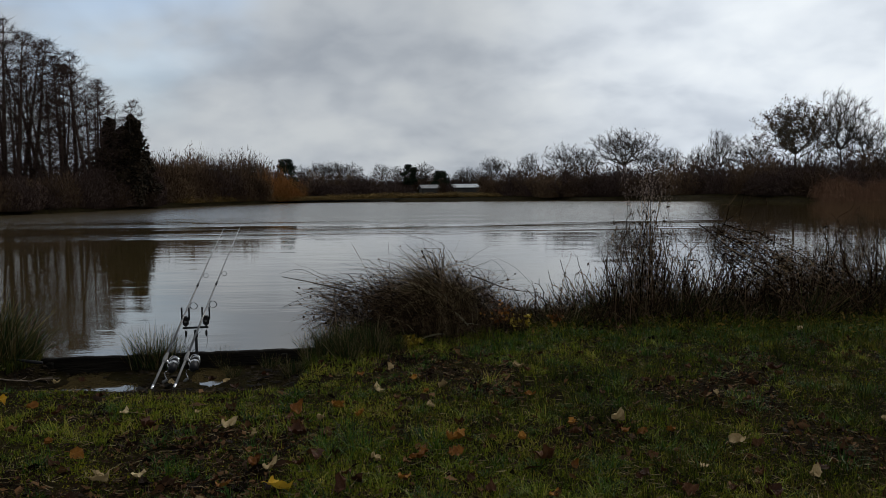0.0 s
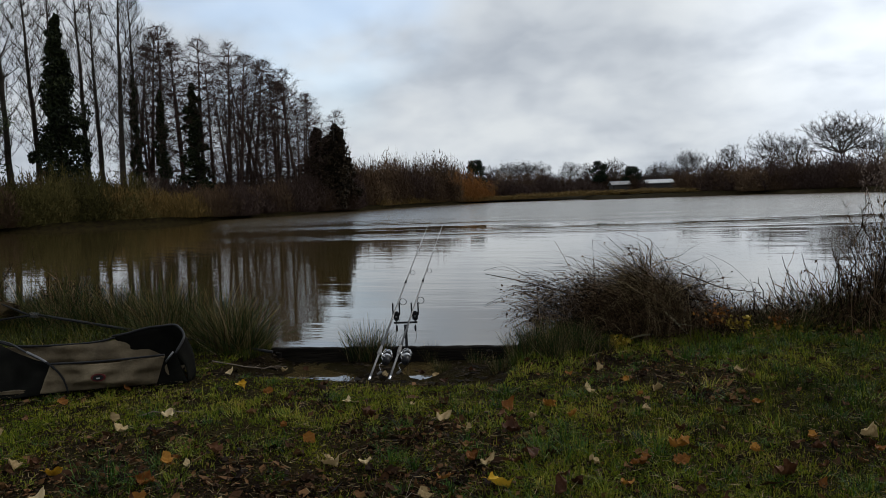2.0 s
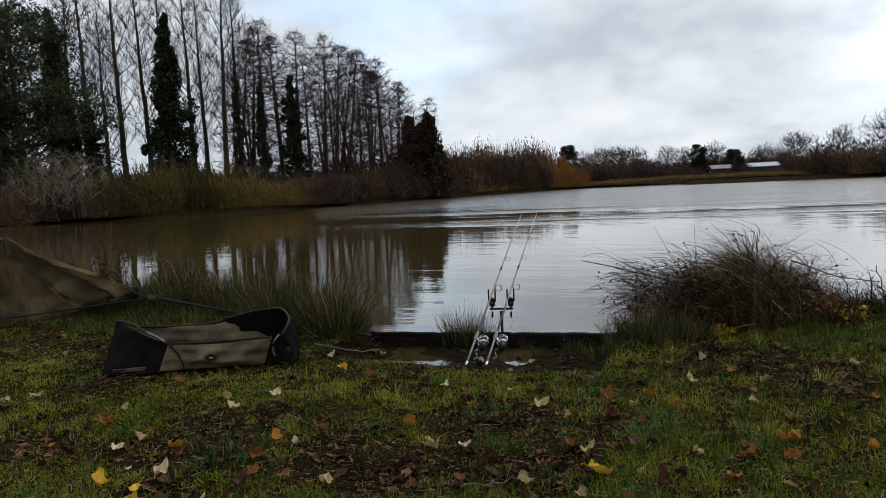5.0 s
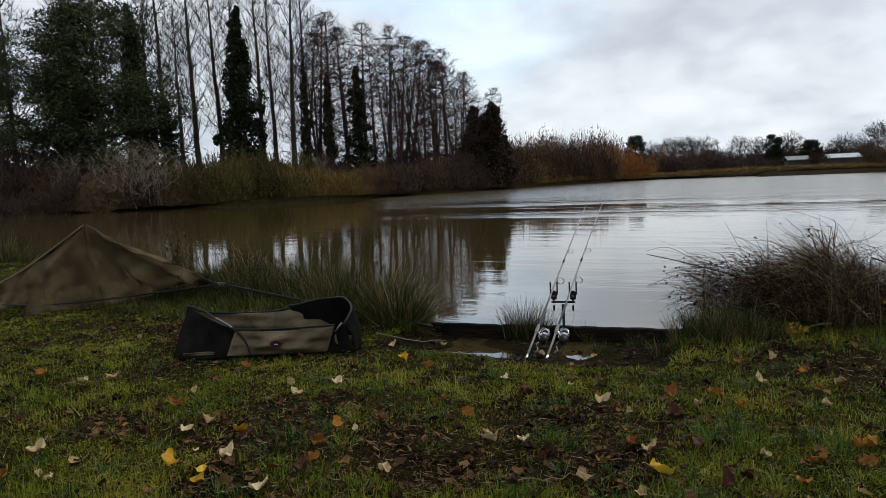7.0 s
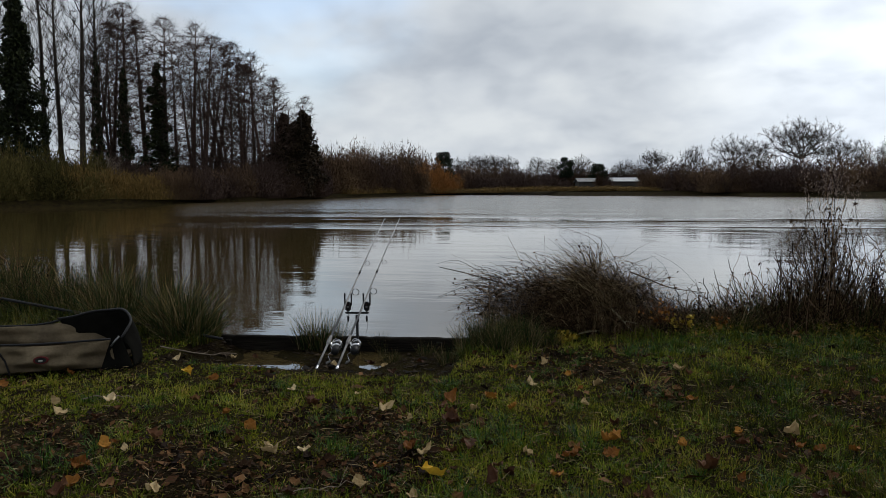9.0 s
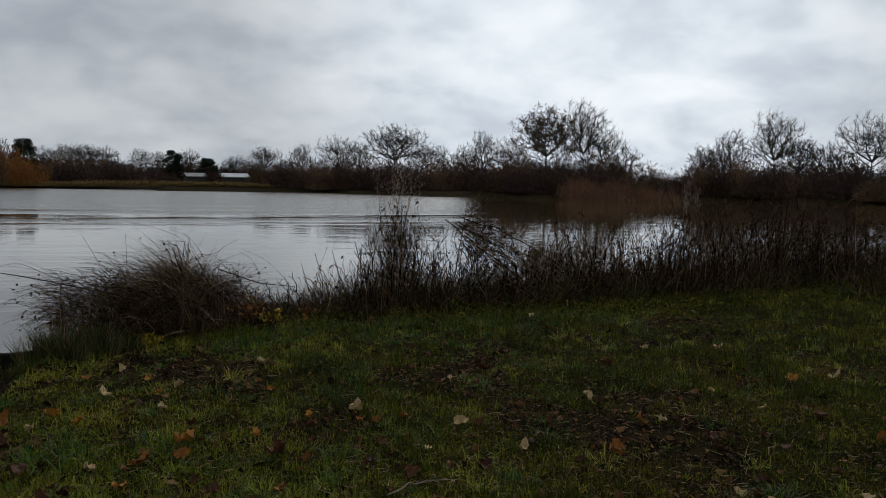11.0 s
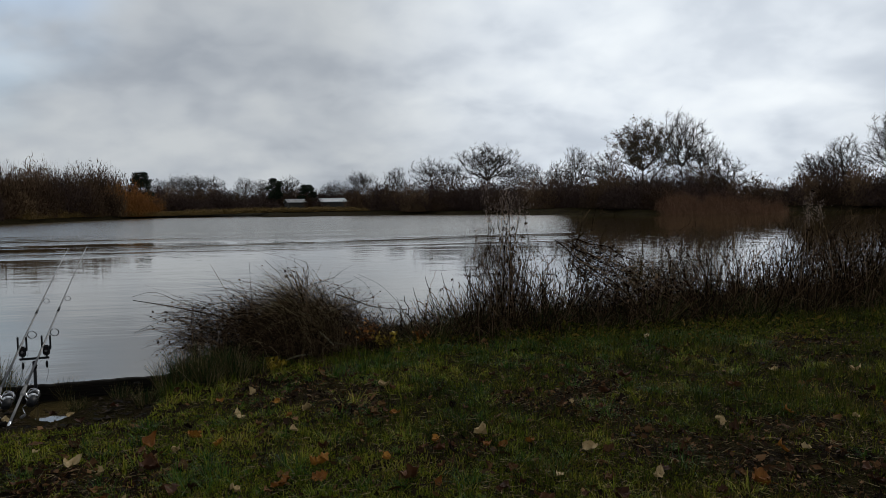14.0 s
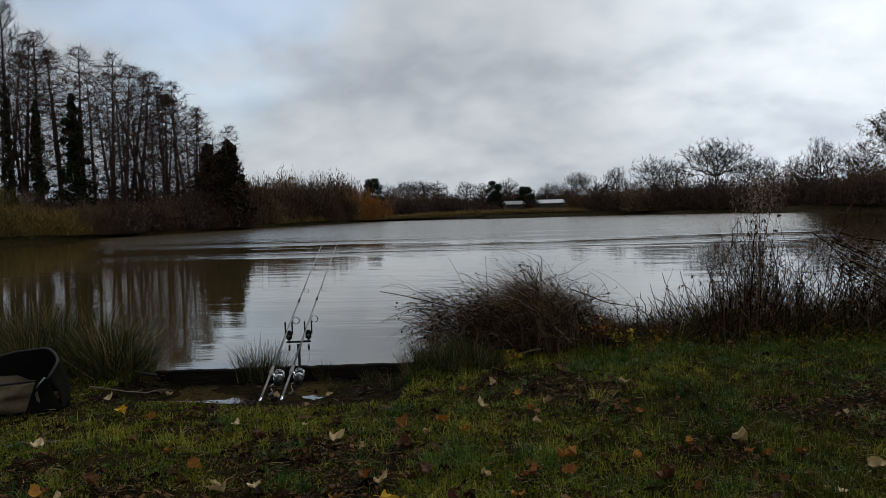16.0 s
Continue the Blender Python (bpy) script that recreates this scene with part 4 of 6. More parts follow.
def bare_patch(x, y):
    """Where the turf is worn to mud and leaf mould, 0 to 1."""
    m = waves(x, y, 12, 2.6) + 0.7 * waves(x, y, 13, 7.0)
    worn = np.exp(-(((x - 1.75) / 0.8) ** 2 + ((y - 4.8) / 0.4) ** 2)) + np.exp(-(((x + 2.7) / 1.3) ** 2 + ((y - 2.7) / 0.35) ** 2)) + np.exp(-(((x + 0.9) / 0.35) ** 2 + ((y - 3.9) / 0.35) ** 2)) + np.exp(-(((x + 1.5) / 0.3) ** 2 + ((y - 3.8) / 0.25) ** 2))
    return smoothstep(0.0, 0.42, m + 0.7 * worn - 0.10)


def in_pit(x, y):
    return (x > -3.25) & (x < -1.0) & (y > 4.72 + 0.07 * waves(x, y, 8, 5.0)) & (y < 5.9)


def bank_points(rng, n, near, far, power, half):
    r = near + (far - near) * rng.uniform(0, 1, n) ** power
    az = rng.uniform(radians(-half), radians(half), n)
    x, y = r * np.sin(az), r * np.cos(az)
    keep = (shore_distance(x, y) > 0.05) & ~in_pit(x, y)
    return x[keep], y[keep], r[keep]


def around(rng, n):
    """Points all round the standing place: thick on the bank ahead, thinner underfoot and behind."""
    x, y, r = bank_points(rng, n, 2.2, 15.0, 1.55, 66)
    m = n // 2
    bx, by = rng.uniform(-8, 8, m), rng.uniform(-6, 3.5, m)
    d = np.hypot(bx, by)
    back = (d < 2.3) | ((np.abs(np.arctan2(bx, by)) > radians(65)) & (d < 7 + rng.uniform(0, 1.5, m)))
    back &= shore_distance(bx, by) > 0.1
    return np.append(x, bx[back]), np.append(y, by[back]), np.append(r, np.maximum(d[back], 2.5))


def build_grass():
    """Turf in small clumps that fan outwards, thin over the muddy patches, over a felt of moss."""
    rng = np.random.RandomState(101)
    cx, cy, cr = around(rng, 30000)
    keep = rng.uniform(0, 1, len(cx)) > 0.88 * bare_patch(cx, cy)
    cx, cy, cr = cx[keep], cy[keep], cr[keep]
    k = len(cx)
    vigour = np.clip(0.45 + 0.55 * waves(cx, cy, 14, 1.7) + 0.35 * waves(cx, cy, 15, 6.0) + 0.045 * cx, 0.05, 1) * rng.uniform(0.5, 1.3, k)
    # coarse grass takes over to the right; its dark tint includes painted shade
    side = rng.uniform(0, 1, k) < smoothstep(-1.0, 2.4, cx + 1.3 * waves(cx, cy, 18, 1.5)) * 0.85
    for name, pick, mat, gain, words in (("grass", ~side, MAT_GRASS, 1.0, "short wet yellow-green turf with muddy gaps"), ("coarse_grass", side, MAT_COARSE, 1.25, "coarse dark green grass on the bank, tinted down for shade")):
        each = 15
        i = np.repeat(np.nonzero(pick)[0], each)
        m = len(i)
        th, rr = rng.uniform(0, 6.283, m), np.abs(rng.normal(0, 0.042, m))
        x, y = cx[i] + rr * np.cos(th), cy[i] + rr * np.sin(th)
        ok = (shore_distance(x, y) > 0.03) & ~in_pit(x, y)
        i, th, rr, x, y = i[ok], th[ok], rr[ok], x[ok], y[ok]
        m = len(i)
        length = gain * (0.018 + 0.062 * vigour[i]) * rng.uniform(0.45, 1.3, m) * (1 + 0.9 * smoothstep(5.2, 7.0, y) * rng.uniform(0, 1, m))
        a = th + rng.normal(0, 0.8, m)
        lean = np.clip(0.25 + 8 * rr + rng.normal(0, 0.38, m), 0.02, 1.5)
        way = np.stack([np.cos(a) * np.sin(lean), np.sin(a) * np.sin(lean), np.cos(lean)], 1) * length[:, None]
        stuff(name, spikes(on_ground(x, y, -0.003), way, (0.0026 + 0.0007 * cr[i]) * rng.uniform(0.7, 1.3, m)), mat, words, "grass")
    # moss cushions: a felt of tiny upright points
    x, y, r = around(rng, 240000)
    damp = smoothstep(-0.25, 0.35, waves(x, y, 19, 3.4) + 0.6 * waves(x, y, 20, 11.0) + 0.12 - 0.03 * x)
    keep = (rng.uniform(0, 1, len(x)) < 0.12 + 0.88 * damp) & (rng.uniform(0, 1, len(x)) > 0.8 * bare_patch(x, y))
    x, y, r = x[keep], y[keep], r[keep]
    m = len(x)
    a, lean, length = rng.uniform(0, 6.283, m), rng.uniform(0.2, 1.3, m), rng.uniform(0.008, 0.022, m)
    way = np.stack([np.cos(a) * np.sin(lean), np.sin(a) * np.sin(lean), np.cos(lean)], 1) * length[:, None]
    stuff("moss", spikes(on_ground(x, y, -0.001), way, (0.004 + 0.0011 * r) * rng.uniform(0.7, 1.4, m)), MAT_MOSS, "bright yellow-green moss between the grass", "moss")


def build_tufts():
    """Taller tussocks of darker grass standing out of the turf."""
    rng = np.random.RandomState(104)
    cx, cy, cr = bank_points(rng, 2600, 2.4, 9.5, 1.2, 64)
    keep = rng.uniform(0, 1, len(cx)) < 0.36 + 0.5 * np.clip(waves(cx, cy, 17, 1.2) + 0.07 * cx, -1, 1)
    special = np.array([(-2.42, 2.62), (-2.30, 2.75), (-2.5, 2.8), (-0.62, 3.62), (-0.5, 3.75), (-0.4, 3.6), (-0.55, 3.5), (-0.95, 4.55), (0.75, 3.3), (1.35, 3.5), (1.9, 3.35), (2.9, 4.35), (2.75, 4.6), (2.65, 4.5), (1.2, 4.9), (0.9, 5.2)])
    cx, cy = np.append(cx[keep], special[:, 0]), np.append(cy[keep], special[:, 1])
    size = 0.3 + 0.95 * rng.uniform(0, 1, len(cx)) ** 1.8; size[-len(special):] = rng.uniform(1.1, 1.6, len(special))
    lx = rng.uniform(0.2, 4.2, 170)
    ly = np.interp(lx, [0.2, 1, 3, 4.2], [6.1, 6.5, 6.7, 6.8]) - np.abs(rng.normal(0, 0.45, 170))
    cx, cy = np.append(cx, lx), np.append(cy, ly)
    size = np.append(size, rng.uniform(0.6, 1.3, 170))
    n = 56
    for name, mat, half, words in (("grass_tussocks", MAT_TUFT, 0, "darker lush tussocks of longer grass"), ("pale_tussocks", MAT_GRASS, 1, "yellow-green tussocks of longer grass")):
        own = np.arange(len(cx)) % 2 == half
        own[-len(special) - 170:] = half == 0
        idx = np.repeat(np.nonzero(own)[0], n)
        th, rr = rng.uniform(0, 6.283, len(idx)), np.abs(rng.normal(0, 0.05, len(idx))) * size[idx]
        x, y = cx[idx] + rr * np.cos(th), cy[idx] + rr * np.sin(th)
        length = rng.uniform(0.04, 0.12, len(idx)) * size[idx]
        geo = blades(on_ground(x, y, -0.005), th + rng.normal(0, 0.7, len(idx)), length, rng.uniform(0.003, 0.006, len(idx)), rng.uniform(0.1, 1.1, len(idx)), rng.uniform(0.1, 1.5, len(idx)))
        stuff(name, geo, mat, words, "grass")


def build_moss_litter():
    """Crumbled dead leaf and mud crumbs between the blades."""
    rng = np.random.RandomState(102)
    x, y, r = bank_points(rng, 85000, 2.3, 8.0, 1.15, 66)
    keep = rng.uniform(0, 1, len(x)) < 0.10 + 0.8 * bare_patch(x, y)
    x, y = x[keep], y[keep]
    c = on_ground(x, y, 0.016)
    v, t = leaf_cards(c, 0.0115 * np.exp(rng.normal(0, 0.5, len(c))), rng, 1.0)
    v = v.reshape(-1, 4, 3); v[:, :, 2] = c[:, None, 2] + (v[:, :, 2] - c[:, None, 2]) * 0.7
    c2x, c2y, _ = bank_points(rng, 42000, 2.3, 9.5, 1.15, 66)
    th, ln = rng.uniform(0, 6.283, len(c2x)), rng.uniform(0.02, 0.085, len(c2x))
    way = np.stack([np.cos(th) * ln, np.sin(th) * ln, rng.uniform(-0.1, 0.35, len(c2x)) * ln], 1)
    stuff("dead_blades", spikes(on_ground(c2x, c2y, 0.02), way, rng.uniform(0.002, 0.005, len(c2x))), MAT_STRAW, "straw-coloured dead grass blades lying in the turf", "grass")
    px, py = rng.uniform(-3.2, -1.05, 2600), rng.uniform(4.8, 5.75, 2600)
    pc = on_ground(px, py, 0.004)
    pc[:, 2] = np.maximum(pc[:, 2], WATER + 0.003)
    dry = (pc[:, 2] > WATER + 0.012) | (rng.uniform(size=len(pc)) < 0.12)
    pc = pc[dry]
    pv, pt = leaf_cards(pc, 0.016 * np.exp(rng.normal(0, 0.5, len(pc))), rng, 0.9)
    pv = pv.reshape(-1, 4, 3); pv[:, :, 2] = pc[:, None, 2] + np.abs(pv[:, :, 2] - pc[:, None, 2]) * 0.5
    stuff("sodden_litter", (pv.reshape(-1, 3), pt), MAT_SODDEN, "black rotted leaves in the wet hollow", "leaf litter")
    stuff("leaf_litter", (v.reshape(-1, 3), t), MAT_LITTER, "crumbled brown leaf litter on the turf", "leaf litter")


MAT_SODDEN = material("sodden_black_leaves", [(0.003, 0.002, 0.0012), (0.009, 0.006, 0.003), (0.018, 0.011, 0.006), (0.038, 0.026, 0.014)], 0.8, 5, 3, island=0.85, spec=0.08)
MAT_LITTER = material("rotting_leaf_crumbs", [(0.008, 0.004, 0.002), (0.022, 0.011, 0.005), (0.050, 0.022, 0.009), (0.13, 0.065, 0.026)], 0.8, 5, 3, island=0.85)
build_grass()
build_tufts()
build_moss_litter()


def build_leafy_weeds():
    """Low broad-leaved weeds and ivy creeping out of the hedge into the grass."""
    rng = np.random.RandomState(105)
    n = 1500
    cx = rng.uniform(0.8, 13, n)
    cy = np.interp(cx, [0.3, 1, 3, 6, 9, 13], [6.6, 6.9, 7.1, 7.4, 7.9, 8.0]) - np.abs(rng.normal(0, 0.9, n)) * np.interp(cx, [1, 5, 9], [0.45, 0.8, 1.3])
    keep = rng.uniform(0, 1, n) < 0.35 + 0.6 * waves(cx, cy, 21, 2.2)
    cx, cy = np.repeat(cx[keep], 16), np.repeat(cy[keep], 16)
    x, y = cx + rng.normal(0, 0.09, len(cx)), cy + rng.normal(0, 0.09, len(cx))
    c = on_ground(x, y, 0.0)
    c[:, 2] += rng.uniform(0.02, 0.12, len(c))
    v, t = leaf_cards(c, 0.014 * np.exp(rng.normal(0, 0.4, len(c))), rng, 0.8)
    v = v.reshape(-1, 4, 3); v[:, :, 2] = c[:, None, 2] + (v[:, :, 2] - c[:, None, 2]) * 0.9
    stuff("ground_weeds", (v.reshape(-1, 3), t), MAT_WEED, "low leafy weeds creeping out of the hedge", "weed")


MAT_WEED = material("weed_leaves", [(0.014, 0.020, 0.003), (0.042, 0.052, 0.006), (0.090, 0.094, 0.011), (0.17, 0.105, 0.026)], 0.75, 2.5, 4, island=0.7, trans=0.25, spec=0.05)
build_leafy_weeds()


def rush_tuft(seed, n=260, high=0.45, wide=0.16, label="dark green tuft of rushes with dry tips", fan=0.6):
    rng = np.random.RandomState(seed)
    th, r = rng.uniform(0, 6.283, n), np.sqrt(rng.uniform(0, 1, n)) * wide
    base = np.stack([r * np.cos(th), r * np.sin(th), np.full(n, -0.02)], 1)
    path = arcs(rng, base, th + rng.normal(0, 0.7, n), high * rng.uniform(0.45, 1.1, n), fan * rng.uniform(0.0, 1.0, n), rng.uniform(-0.1, 0.5, n), 5)
    radii = np.linspace(1, 0.25, 5)[None] * (0.0028 * rng.uniform(0.7, 1.3, n))[:, None]
    dry = rng.uniform(size=n) < 0.28
    tuft = empty("rush_tuft", Matrix(), label, "rush", "rush tufts on the bank")
    part_np("green_stem", ribbons(path[~dry], radii[~dry]), MAT_RUSH, tuft)
    part_np("dry_stem", ribbons(path[dry], radii[dry]), MAT_STRAW, tuft, "straw-coloured dry stems")
    return tuft


def settle(ob, x, y, s=1.0, sz=None, turn=0.0, lift=0.0):
    return place(ob, x, y, (s, s, sz or s), turn, -lift)


NR = random.Random(23)
RUSH = [rush_tuft(s) for s in (111, 112)]
RUSH_DRY = [rush_tuft(s, 150, 0.6, 0.16, label="straw-coloured tuft of dead rushes and grass", fan=0.8) for s in (113, 114)]
# in front of the bramble
for x, y, s in ((-1.02, 5.62, 0.6), (-0.78, 5.72, 0.62), (-0.55, 5.68, 0.5), (-0.95, 5.85, 0.66), (-0.66, 5.92, 0.66), (-0.42, 5.85, 0.5), (-1.14, 5.4, 0.42), (-0.86, 5.66, 0.68), (-0.6, 5.8, 0.7), (-0.74, 5.56, 0.55)):
    settle(NR.choice(RUSH), x, y, s, s * 0.85, turn=NR.uniform(0, 360))
# behind the board, in the water's edge
for x, y, s in ((-2.42, 5.83, 0.75), (-2.33, 5.84, 0.8), (-2.22, 5.86, 0.55), (-1.82, 5.9, 0.4), (-1.4, 5.75, 0.35), (-1.65, 5.55, 0.3)):
    t = place(NR.choice(RUSH), x, y, (s, s, s * 1.1), NR.uniform(0, 360))
    t.location.z = WATER - 0.03
# left bank beyond the unhooking cradle
for k in range(46):
    x = NR.uniform(-6.9, -3.35)
    y = np.interp(x, [-9, -7, -5, -3.8, -3.3], [7.6, 7.0, 6.5, 6.0, 5.75]) - NR.uniform(0.0, 0.75) * (1 if x < -4 else 0.5)
    s = NR.uniform(0.75, 1.1)
    settle(NR.choice(RUSH + RUSH_DRY + RUSH_DRY + RUSH_DRY), x, y, s, s * NR.uniform(0.5, 0.95), turn=NR.uniform(0, 360))
for k in range(16):
    x = NR.uniform(-14, -7)
    y = np.interp(x, [-14, -9, -7], [8.7, 7.6, 7.0]) - NR.uniform(0, 0.6)
    settle(NR.choice(RUSH_DRY), x, y, NR.uniform(0.6, 1.0), turn=NR.uniform(0, 360))


def build_rank_grass():
    """Longer uncut grass under the hedge, by the net and round the bramble."""
    rng = np.random.RandomState(103)
    n = 85000
    x = rng.uniform(-11, 16, n)
    edge = np.interp(x, [-14, -9, -7, -5, -3.8, -3.2, -1.0, -0.8, 0.5, 3, 6, 9, 13], [8.7, 7.6, 7.0, 6.5, 6.0, 5.6, 5.6, 6.8, 7.5, 7.9, 8.3, 9.0, 9.0])
    deep = np.interp(x, [-11, -5, -3.4, -1.1, 0.5, 3, 9, 13], [2.6, 1.6, 0.5, 0.35, 1.0, 0.9, 2.0, 2.6])
    y = edge + 0.1 - deep * rng.uniform(0, 1, n) ** 1.2
    keep = (shore_distance(x, y) > 0.02) & ~((x > -3.2) & (x < -1.05) & (y > 4.7))
    x, y = x[keep], y[keep]
    m = len(x)
    length = rng.uniform(0.06, 0.22, m) * (0.75 + 0.5 * waves(x, y, 16, 3.0))
    geo = blades(on_ground(x, y, -0.01), rng.uniform(0, 6.283, m), length, rng.uniform(0.004, 0.009, m), rng.uniform(0.1, 0.7, m), rng.uniform(0.1, 1.2, m))
    stuff("rank_grass", geo, MAT_COARSE, "long uncut grass along the water's edge", "grass")


build_rank_grass()


def bramble():
    """The low mound of canes and dead grass beside the swim, swept over towards the water."""
    rng = np.random.RandomState(121)
    bush = empty("bramble_bush", Matrix(), "tangled leafless bramble mound leaning over the water", "bush")
    # dark interwoven canes, most of them lying over to the water side
    n = 5200
    u = np.clip(rng.normal(-0.02, 0.52, n), -1, 1)
    x, y = -0.10 + 0.82 * u, 6.55 + 0.12 * u + rng.normal(0, 0.2, n)
    base = on_ground(x, y, 0.0)
    base[:, 2] = np.maximum(base[:, 2], WATER)
    crest = np.interp(u, [-1, -0.75, -0.3, 0.1, 0.45, 0.75, 1], [0.36, 0.44, 0.52, 0.58, 0.50, 0.34, 0.2])
    crest = crest * (0.86 + 0.16 * np.sin(11 * u + 1.0) + 0.10 * np.sin(23 * u) + 0.10 * rng.normal(size=n))
    lift = rng.uniform(0, 1, n) ** 1.1
    base[:, 2] += lift * crest * 0.95
    head = np.where(rng.uniform(size=n) < 0.42, rng.normal(np.pi, 0.6, n), rng.uniform(0, 6.283, n))
    length = rng.uniform(0.18, 0.55, n) * (0.6 + 0.4 * crest / 0.56)
    path = arcs(rng, base, head, length, rng.normal(1.15, 0.6, n), rng.uniform(-0.8, 2.2, n), 6)
    path[:, :, 2] = np.minimum(path[:, :, 2], base[:, None, 2] + 0.22)
    part_np("cane", tubes(path, np.linspace(1, 0.3, 6)[None] * rng.uniform(0.0012, 0.0034, n)[:, None]), MAT_BRAMBLE, bush)
    # straw-coloured grass arching up through the middle
    m = 1250
    gx, gy = rng.normal(-0.03, 0.2, m), 6.5 + rng.normal(0, 0.12, m)
    grass = arcs(rng, on_ground(gx, gy, 0.05), np.where(rng.uniform(size=m) < 0.75, rng.normal(np.pi, 0.6, m), rng.uniform(0, 6.283, m)), rng.uniform(0.5, 0.95, m) * np.exp(-((gx - 0.02) / 0.5) ** 2), rng.uniform(-0.2, 0.35, m), rng.uniform(0.9, 2.7, m), 7)
    part_np("dry_grass", ribbons(grass, np.linspace(1, 0.25, 7)[None] * rng.uniform(0.0013, 0.0026, m)[:, None]), MAT_STRAW, bush, "dry straw-coloured grass stems")
    # fine sprays reaching out over the water
    k = 190
    out = np.stack([rng.uniform(-1.05, -0.75, k), rng.normal(6.42, 0.12, k), rng.uniform(0.10, 0.50, k)], 1)
    spray = arcs(rng, out, rng.normal(np.pi, 0.4, k), rng.uniform(0.12, 0.46, k), rng.uniform(1.0, 1.65, k), rng.uniform(0.1, 1.3, k), 6)
    part_np("side_shoot", tubes(spray, np.linspace(1, 0.4, 6)[None] * rng.uniform(0.0010, 0.0022, k)[:, None], 3), MAT_BRAMBLE, bush)
    # hips and shrivelled leaves along the outer twigs
    c = np.concatenate([spray[::5, 4], spray[1::7, 5], grass[rng.randint(0, m, 26), 6], path[::24, 5]])
    dark = path[rng.uniform(size=n) < np.where(u < -0.2, 0.22, 0.12), 3]
    c = np.concatenate([c, dark])
    part_np("leaf", leaf_cards(c, 0.0115, rng, 1.4), MAT_BRAMBLE, bush, "shrivelled dark leaves and hips")
    long = np.array([smooth_path(p, 10) for p in (
        [(-0.97, 6.42, -0.1), (-0.965, 6.42, 0.2), (-0.975, 6.42, 0.36), (-0.96, 6.42, 0.47)],
        [(-0.72, 6.45, 0.38), (-0.98, 6.43, 0.45), (-1.2, 6.4, 0.51), (-1.43, 6.38, 0.56)],
        [(-0.6, 6.45, 0.40), (-1.0, 6.4, 0.50), (-1.25, 6.4, 0.62), (-1.45, 6.4, 0.585)],
        [(-0.8, 6.4, 0.35), (-1.1, 6.4, 0.40), (-1.3, 6.4, 0.34), (-1.44, 6.4, 0.28)],
        [(-0.62, 6.55, 0.40), (-0.68, 6.55, 0.55), (-0.74, 6.55, 0.68), (-0.82, 6.55, 0.83)],
        [(-0.48, 6.55, 0.40), (-0.485, 6.55, 0.55), (-0.485, 6.55, 0.68), (-0.49, 6.55, 0.84)],
        [(0.27, 6.5, 0.05), (0.25, 6.5, 0.35), (0.25, 6.5, 0.50), (0.265, 6.5, 0.535)],
        [(0.255, 6.5, 0.535), (0.40, 6.6, 0.47), (0.62, 6.75, 0.37), (0.95, 6.95, 0.30)],
        [(0.12, 6.6, 0.35), (0.05, 6.6, 0.62), (-0.10, 6.6, 0.83), (-0.50, 6.6, 0.95)],
        [(0.18, 6.6, 0.30), (0.14, 6.6, 0.60), (0.02, 6.6, 0.80), (-0.15, 6.6, 0.88)],
        [(0.55, 6.75, 0.2), (0.62, 6.8, 0.42), (0.55, 6.8, 0.58), (0.44, 6.8, 0.66)],
        [(0.95, 6.9, 0.1), (0.90, 6.9, 0.32), (0.70, 6.9, 0.55), (0.48, 6.9, 0.67)])])
    thick = np.array([7.0, 5.5, 2.2, 2.6, 2.4, 2.0, 7.0, 6.0, 1.8, 1.7, 1.8, 1.6])[:, None] * 0.001
    part_np("long_cane", tubes(long, np.linspace(1, 0.55, 10)[None] * thick, 6), MAT_BRAMBLE, bush, "bare dark arching cane")


bramble()


def autumn_spray(x, y, z, wide, n, seed, mat, label):
    """A low spray of small coloured leaves on thin twigs."""
    rng = np.random.RandomState(seed)
    root = empty("low_shrub", pose(x, y, ground_at(x, y)), label, "shrub")
    foot = np.stack([rng.normal(0, wide * 0.3, 9), rng.normal(0, 0.04, 9), np.full(9, -0.02)], 1)
    twig = arcs(rng, foot, rng.uniform(0, 6.283, 9), z * rng.uniform(0.8, 1.2, 9), rng.uniform(0, 0.6, 9), rng.uniform(0, 0.6, 9), 6)
    part_np("stem", tubes(twig, np.linspace(0.003, 0.001, 6)[None].repeat(9, 0), 4), MAT_BRAMBLE, root)
    c = np.repeat(twig[:, 3:].reshape(-1, 3), n, 0)
    part_np("leaf", leaf_cards(c + rng.normal(0, wide * 0.22, c.shape) * np.array([1, 0.6, 0.6]), 0.017, rng, 1.4), mat, root)


MAT_RUST = material("rusty_bramble_leaves", [(0.07, 0.022, 0.006), (0.15, 0.055, 0.010), (0.28, 0.13, 0.02)], 0.65, 9, 3, island=0.8, trans=0.2)
MAT_GOLD = material("golden_bramble_leaves", [(0.13, 0.085, 0.008), (0.24, 0.17, 0.016), (0.36, 0.27, 0.04)], 0.65, 9, 3, island=0.8, trans=0.2)
autumn_spray(0.46, 6.42, 0.30, 0.14, 4, 171, MAT_RUST, "rusty orange bramble leaves at the mound's foot")
autumn_spray(0.70, 6.40, 0.20, 0.10, 3, 172, MAT_GOLD, "yellowing bramble leaves at the mound's foot")
autumn_spray(-0.27, 5.98, 0.10, 0.08, 4, 173, MAT_GOLD, "yellowing bramble leaves at the mound's foot")
autumn_spray(1.05, 6.75, 0.16, 0.14, 2, 174, MAT_RUST, "rusty orange bramble leaves at the mound's foot")


